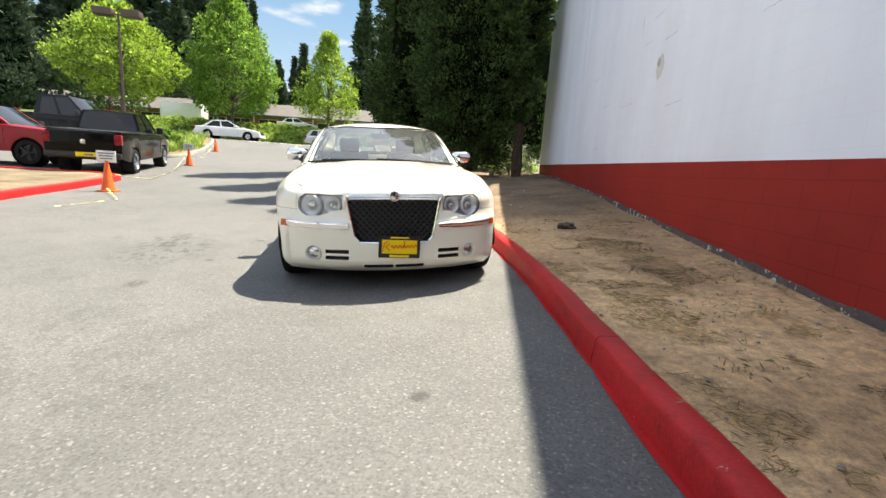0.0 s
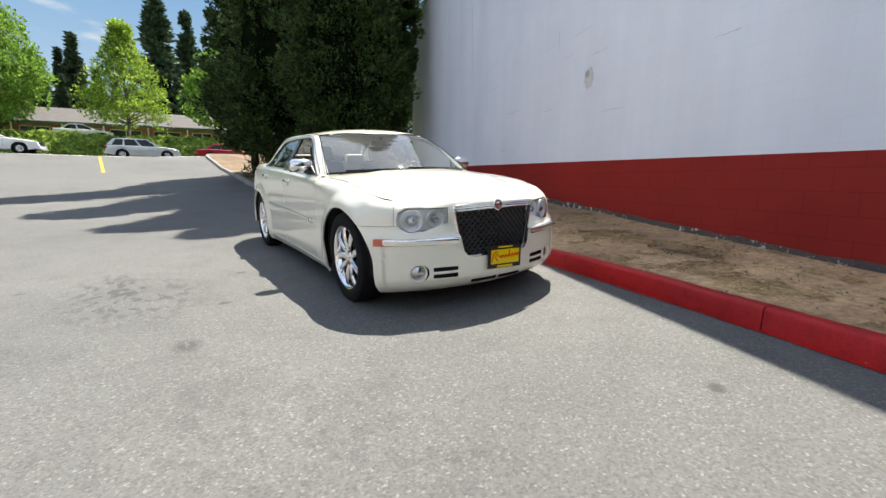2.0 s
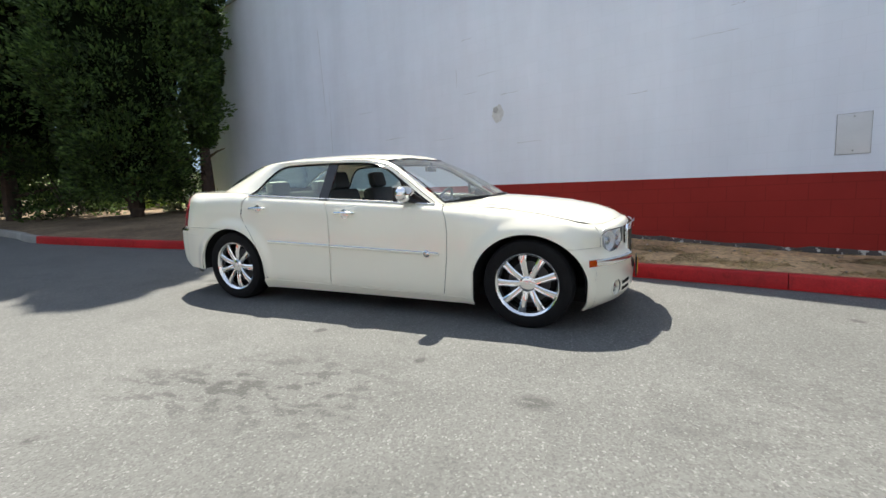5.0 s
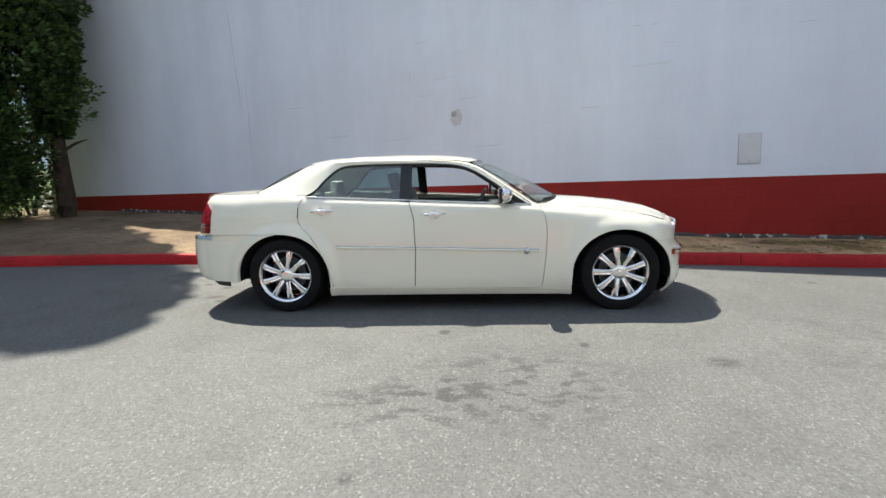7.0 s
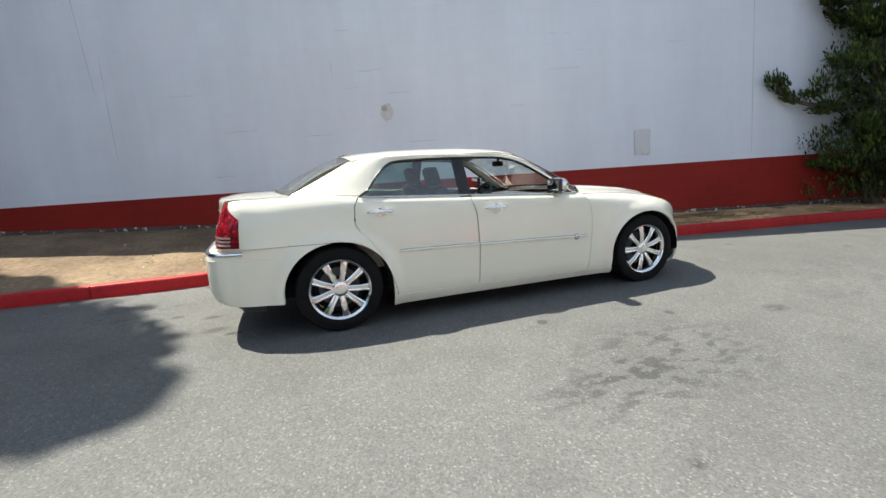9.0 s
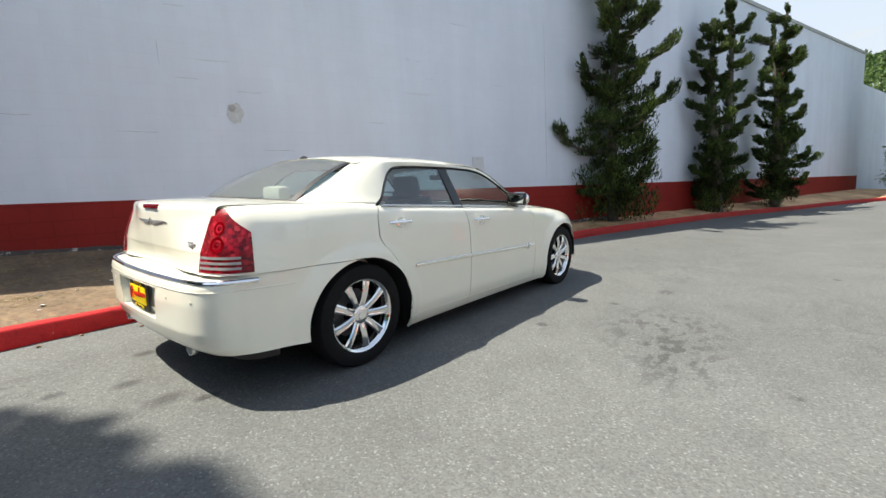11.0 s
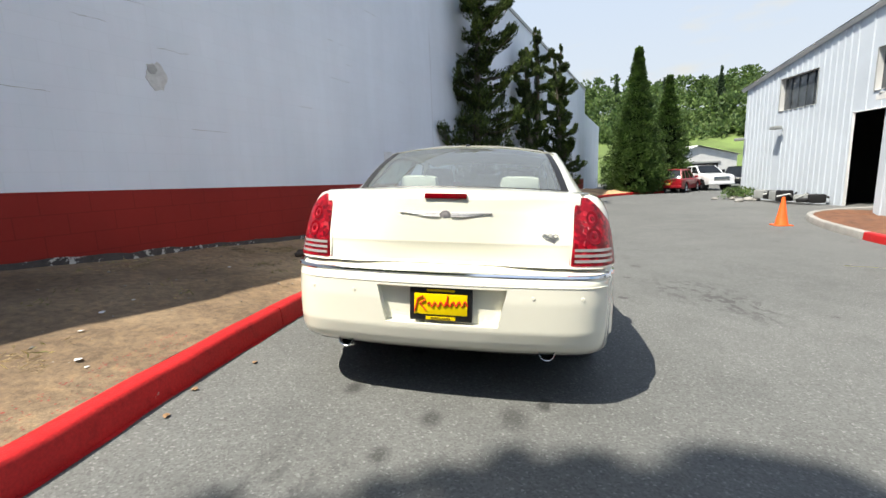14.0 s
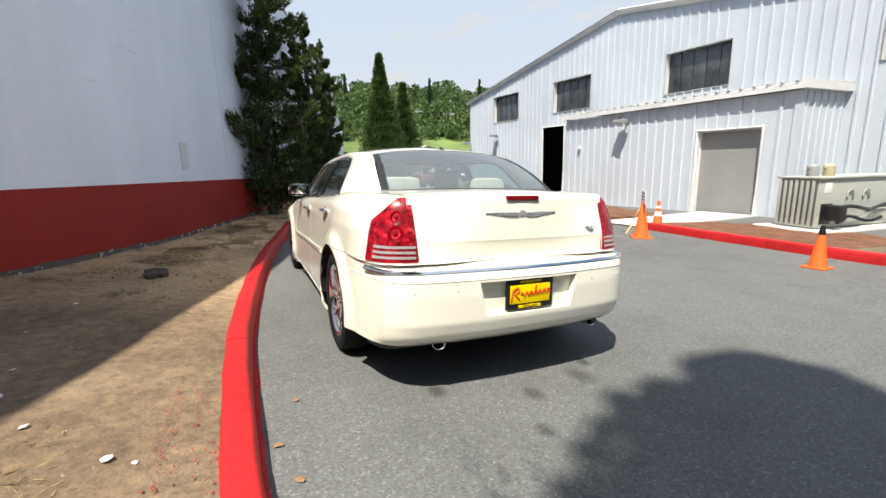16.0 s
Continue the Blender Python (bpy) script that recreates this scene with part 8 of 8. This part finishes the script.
for i in range(9):
    y = lerp(-17.0, -13.9, i / 8)
    x = hall_x(y) + rk.uniform(0.4, 0.9)
    sc = thing("scrap_part", "dark greasy engine part lying by the hall", "scrap", Matrix.Translation((x, y, -0.27)) @ Matrix.Rotation(rk.uniform(0, 3), 4, "Z"), "scrap by the hall")
    part("block", Geo().rbox(-0.25, 0.25, -0.16, 0.16, 0, rk.uniform(0.15, 0.5), 0.05), BLACK if i % 3 else GALV, sc)
    part("tube", Geo().tube([(-0.3, 0.1, 0.1), (0.0, 0.25, 0.3), (0.35, 0.05, 0.2)], 0.04, 8), GALV if i % 2 else BLACK, sc)
shrub("shrub", -10.9, -18.6, -0.3, 0.9, 1.2, 0.5, 81, WOODS, "low green shrub among rocks by the hall", 24, 60, 0.09)
for i in range(7):
    x, y = -10.3 + rk.uniform(-0.7, 0.5), -19.3 + i * 0.42
    bm = bmesh.new()
    bmesh.ops.create_icosphere(bm, subdivisions=2, radius=rk.uniform(0.14, 0.26))
    for p in bm.verts:
        p.co *= 1 + 0.25 * noise.noise(p.co * 5 + Vector((i, 0, 0)))
        p.co.z *= 0.6
    rock = part("rock", Geo().take(bm), KERB_GREY, None, at=Matrix.Translation((x, y, h(x, y) + 0.05)))
    tagged(rock, "grey rounded rock edging a bed", "rock", "rocks by the hall")

# ---- litter on soil and road ----
PAPER = stuff_mat("paper", (0.7, 0.7, 0.68), 0.7, 0, 0.05, 20, 90)
DRY_LEAF = stuff_mat("dry_leaf", (0.27, 0.16, 0.08), 0.8, 0, 0.3, 30, 90)
STONE = stuff_mat("pebble", (0.27, 0.24, 0.2), 0.9, 0, 0.3, 20, 60)
rl = random.Random(21)


def scrap_of(name, label, category, x, y, z, size, material, group):
    g = Geo()
    k = rl.randint(5, 7)
    ring_ = [(size * rl.uniform(0.6, 1.2) * math.cos(a), size * rl.uniform(0.4, 0.9) * math.sin(a), size * rl.uniform(0.0, 0.3)) for a in frange(0, 2 * math.pi, k + 1)[:-1]]
    g.add(ring_ + [(0, 0, size * 0.3), (0, 0, -0.004)], [(i, (i + 1) % k, k) for i in range(k)] + [((i + 1) % k, i, k + 1) for i in range(k)])
    ob = part(name, g, material, None, at=Matrix.Translation((x, y, z)) @ Matrix.Rotation(rl.uniform(0, 6.28), 4, "Z"), smooth=0)
    tagged(ob, label, category, group)


for x, y in ((1.36, 2.58), (1.3, 2.85), (1.25, 2.2), (1.33, 3.6)):
    scrap_of("dry_leaf", "curled brown dry leaf on asphalt", "leaf", x, y, h(x, y) + 0.006, 0.026, DRY_LEAF, "dry leaves")
for y, t, s in ((2.1, 0.3, 0.05), (2.35, 0.25, 0.035), (3.0, 0.2, 0.035), (1.6, 0.35, 0.03), (3.4, 0.45, 0.03), (0.3, 0.5, 0.035), (-0.6, 0.4, 0.03), (3.7, 0.15, 0.04), (-3.9, 0.5, 0.025), (-2.4, 0.7, 0.03), (4.4, 0.6, 0.05), (7.6, 0.5, 0.06)):
    p = soil_point(y, t)
    scrap_of("paper_scrap", "crumpled white paper scrap on dry soil", "litter", p[0], p[1], p[2] + 0.008, s * 0.6, PAPER, "paper scraps")
flecks = Geo()  # red paint dripped on the soil beside the kerb
for k in range(300):
    y = rl.uniform(2.2, 3.7)
    lane_ = rl.choice((0.17, 0.22, 0.30, 0.33)) + rl.gauss(0, 0.018)
    q = soil_point(y, 0)
    x = kerb_x(y) + lane_
    z = soil_point(y, (x - q[0]) / max(0.3, wall_x(y) - q[0]))[2] + 0.008
    r = rl.uniform(0.002, 0.006)
    ring_ = [(x + r * rl.uniform(0.5, 1.1) * math.cos(a), y + 1.6 * r * rl.uniform(0.5, 1.1) * math.sin(a), z) for a in frange(0, 2 * math.pi, 7)[:-1]]
    flecks.add(ring_ + [(x, y, z + 0.002)], [(i, (i + 1) % 6, 6) for i in range(6)])
tagged(part("paint_flecks", flecks, stuff_mat("dried_red_paint", (0.30, 0.03, 0.025), 0.8, 0, 0.3, 8, 60)), "red paint drips on the soil beside the kerb", "paint", kind="stuff")
for x, y, s in ((1.93, 2.72, 0.034), (1.84, 2.75, 0.022)):
    scrap_of("plastic_scrap", "torn white plastic scrap on dry soil", "litter", x, y, soil_point(y, (x - kerb_x(y) - 0.14) / (wall_x(y) - kerb_x(y)))[2] + 0.008, s * 0.8, PAPER, "plastic scraps")
peb = Geo()
for k in range(420):
    y, t = rl.uniform(-7, 6), rl.uniform(0.05, 0.98)
    p = soil_point(y, t)
    r = 0.006 + 0.014 * rl.random() ** 3
    c = Vector((p[0] + rl.uniform(-0.05, 0.05), p[1] + rl.uniform(-0.1, 0.1), p[2] + r * 0.3))
    v = [c + Vector((r * a * rl.uniform(0.7, 1.2), r * b * rl.uniform(0.7, 1.2), r * 0.7 * d)) for a, b, d in ((1, 0, 0), (-1, 0, 0), (0, 1, 0), (0, -1, 0), (0, 0, 1), (0, 0, -1))]
    peb.add(v, [(0, 2, 4), (2, 1, 4), (1, 3, 4), (3, 0, 4), (2, 0, 5), (1, 2, 5), (3, 1, 5), (0, 3, 5)])
tagged(part("pebbles", peb, STONE), "small pebbles and clods scattered on the soil", "pebbles", kind="stuff")
clod = thing("soil_clod", "dark clod of broken earth on the soil", "clod", Matrix.Translation(Vector(soil_point(-0.6, 0.42)) + Vector((0, 0, 0.02))))
bm = bmesh.new()
bmesh.ops.create_icosphere(bm, subdivisions=3, radius=0.11)
for p in bm.verts:
    p.co *= 1 + 0.5 * noise.noise(p.co * 14)
    p.co.z *= 0.5
part("lump", Geo().take(bm), stuff_mat("dark_earth", (0.07, 0.055, 0.04), 0.95, 0, 0.3, 12, 60, 0.6), clod)
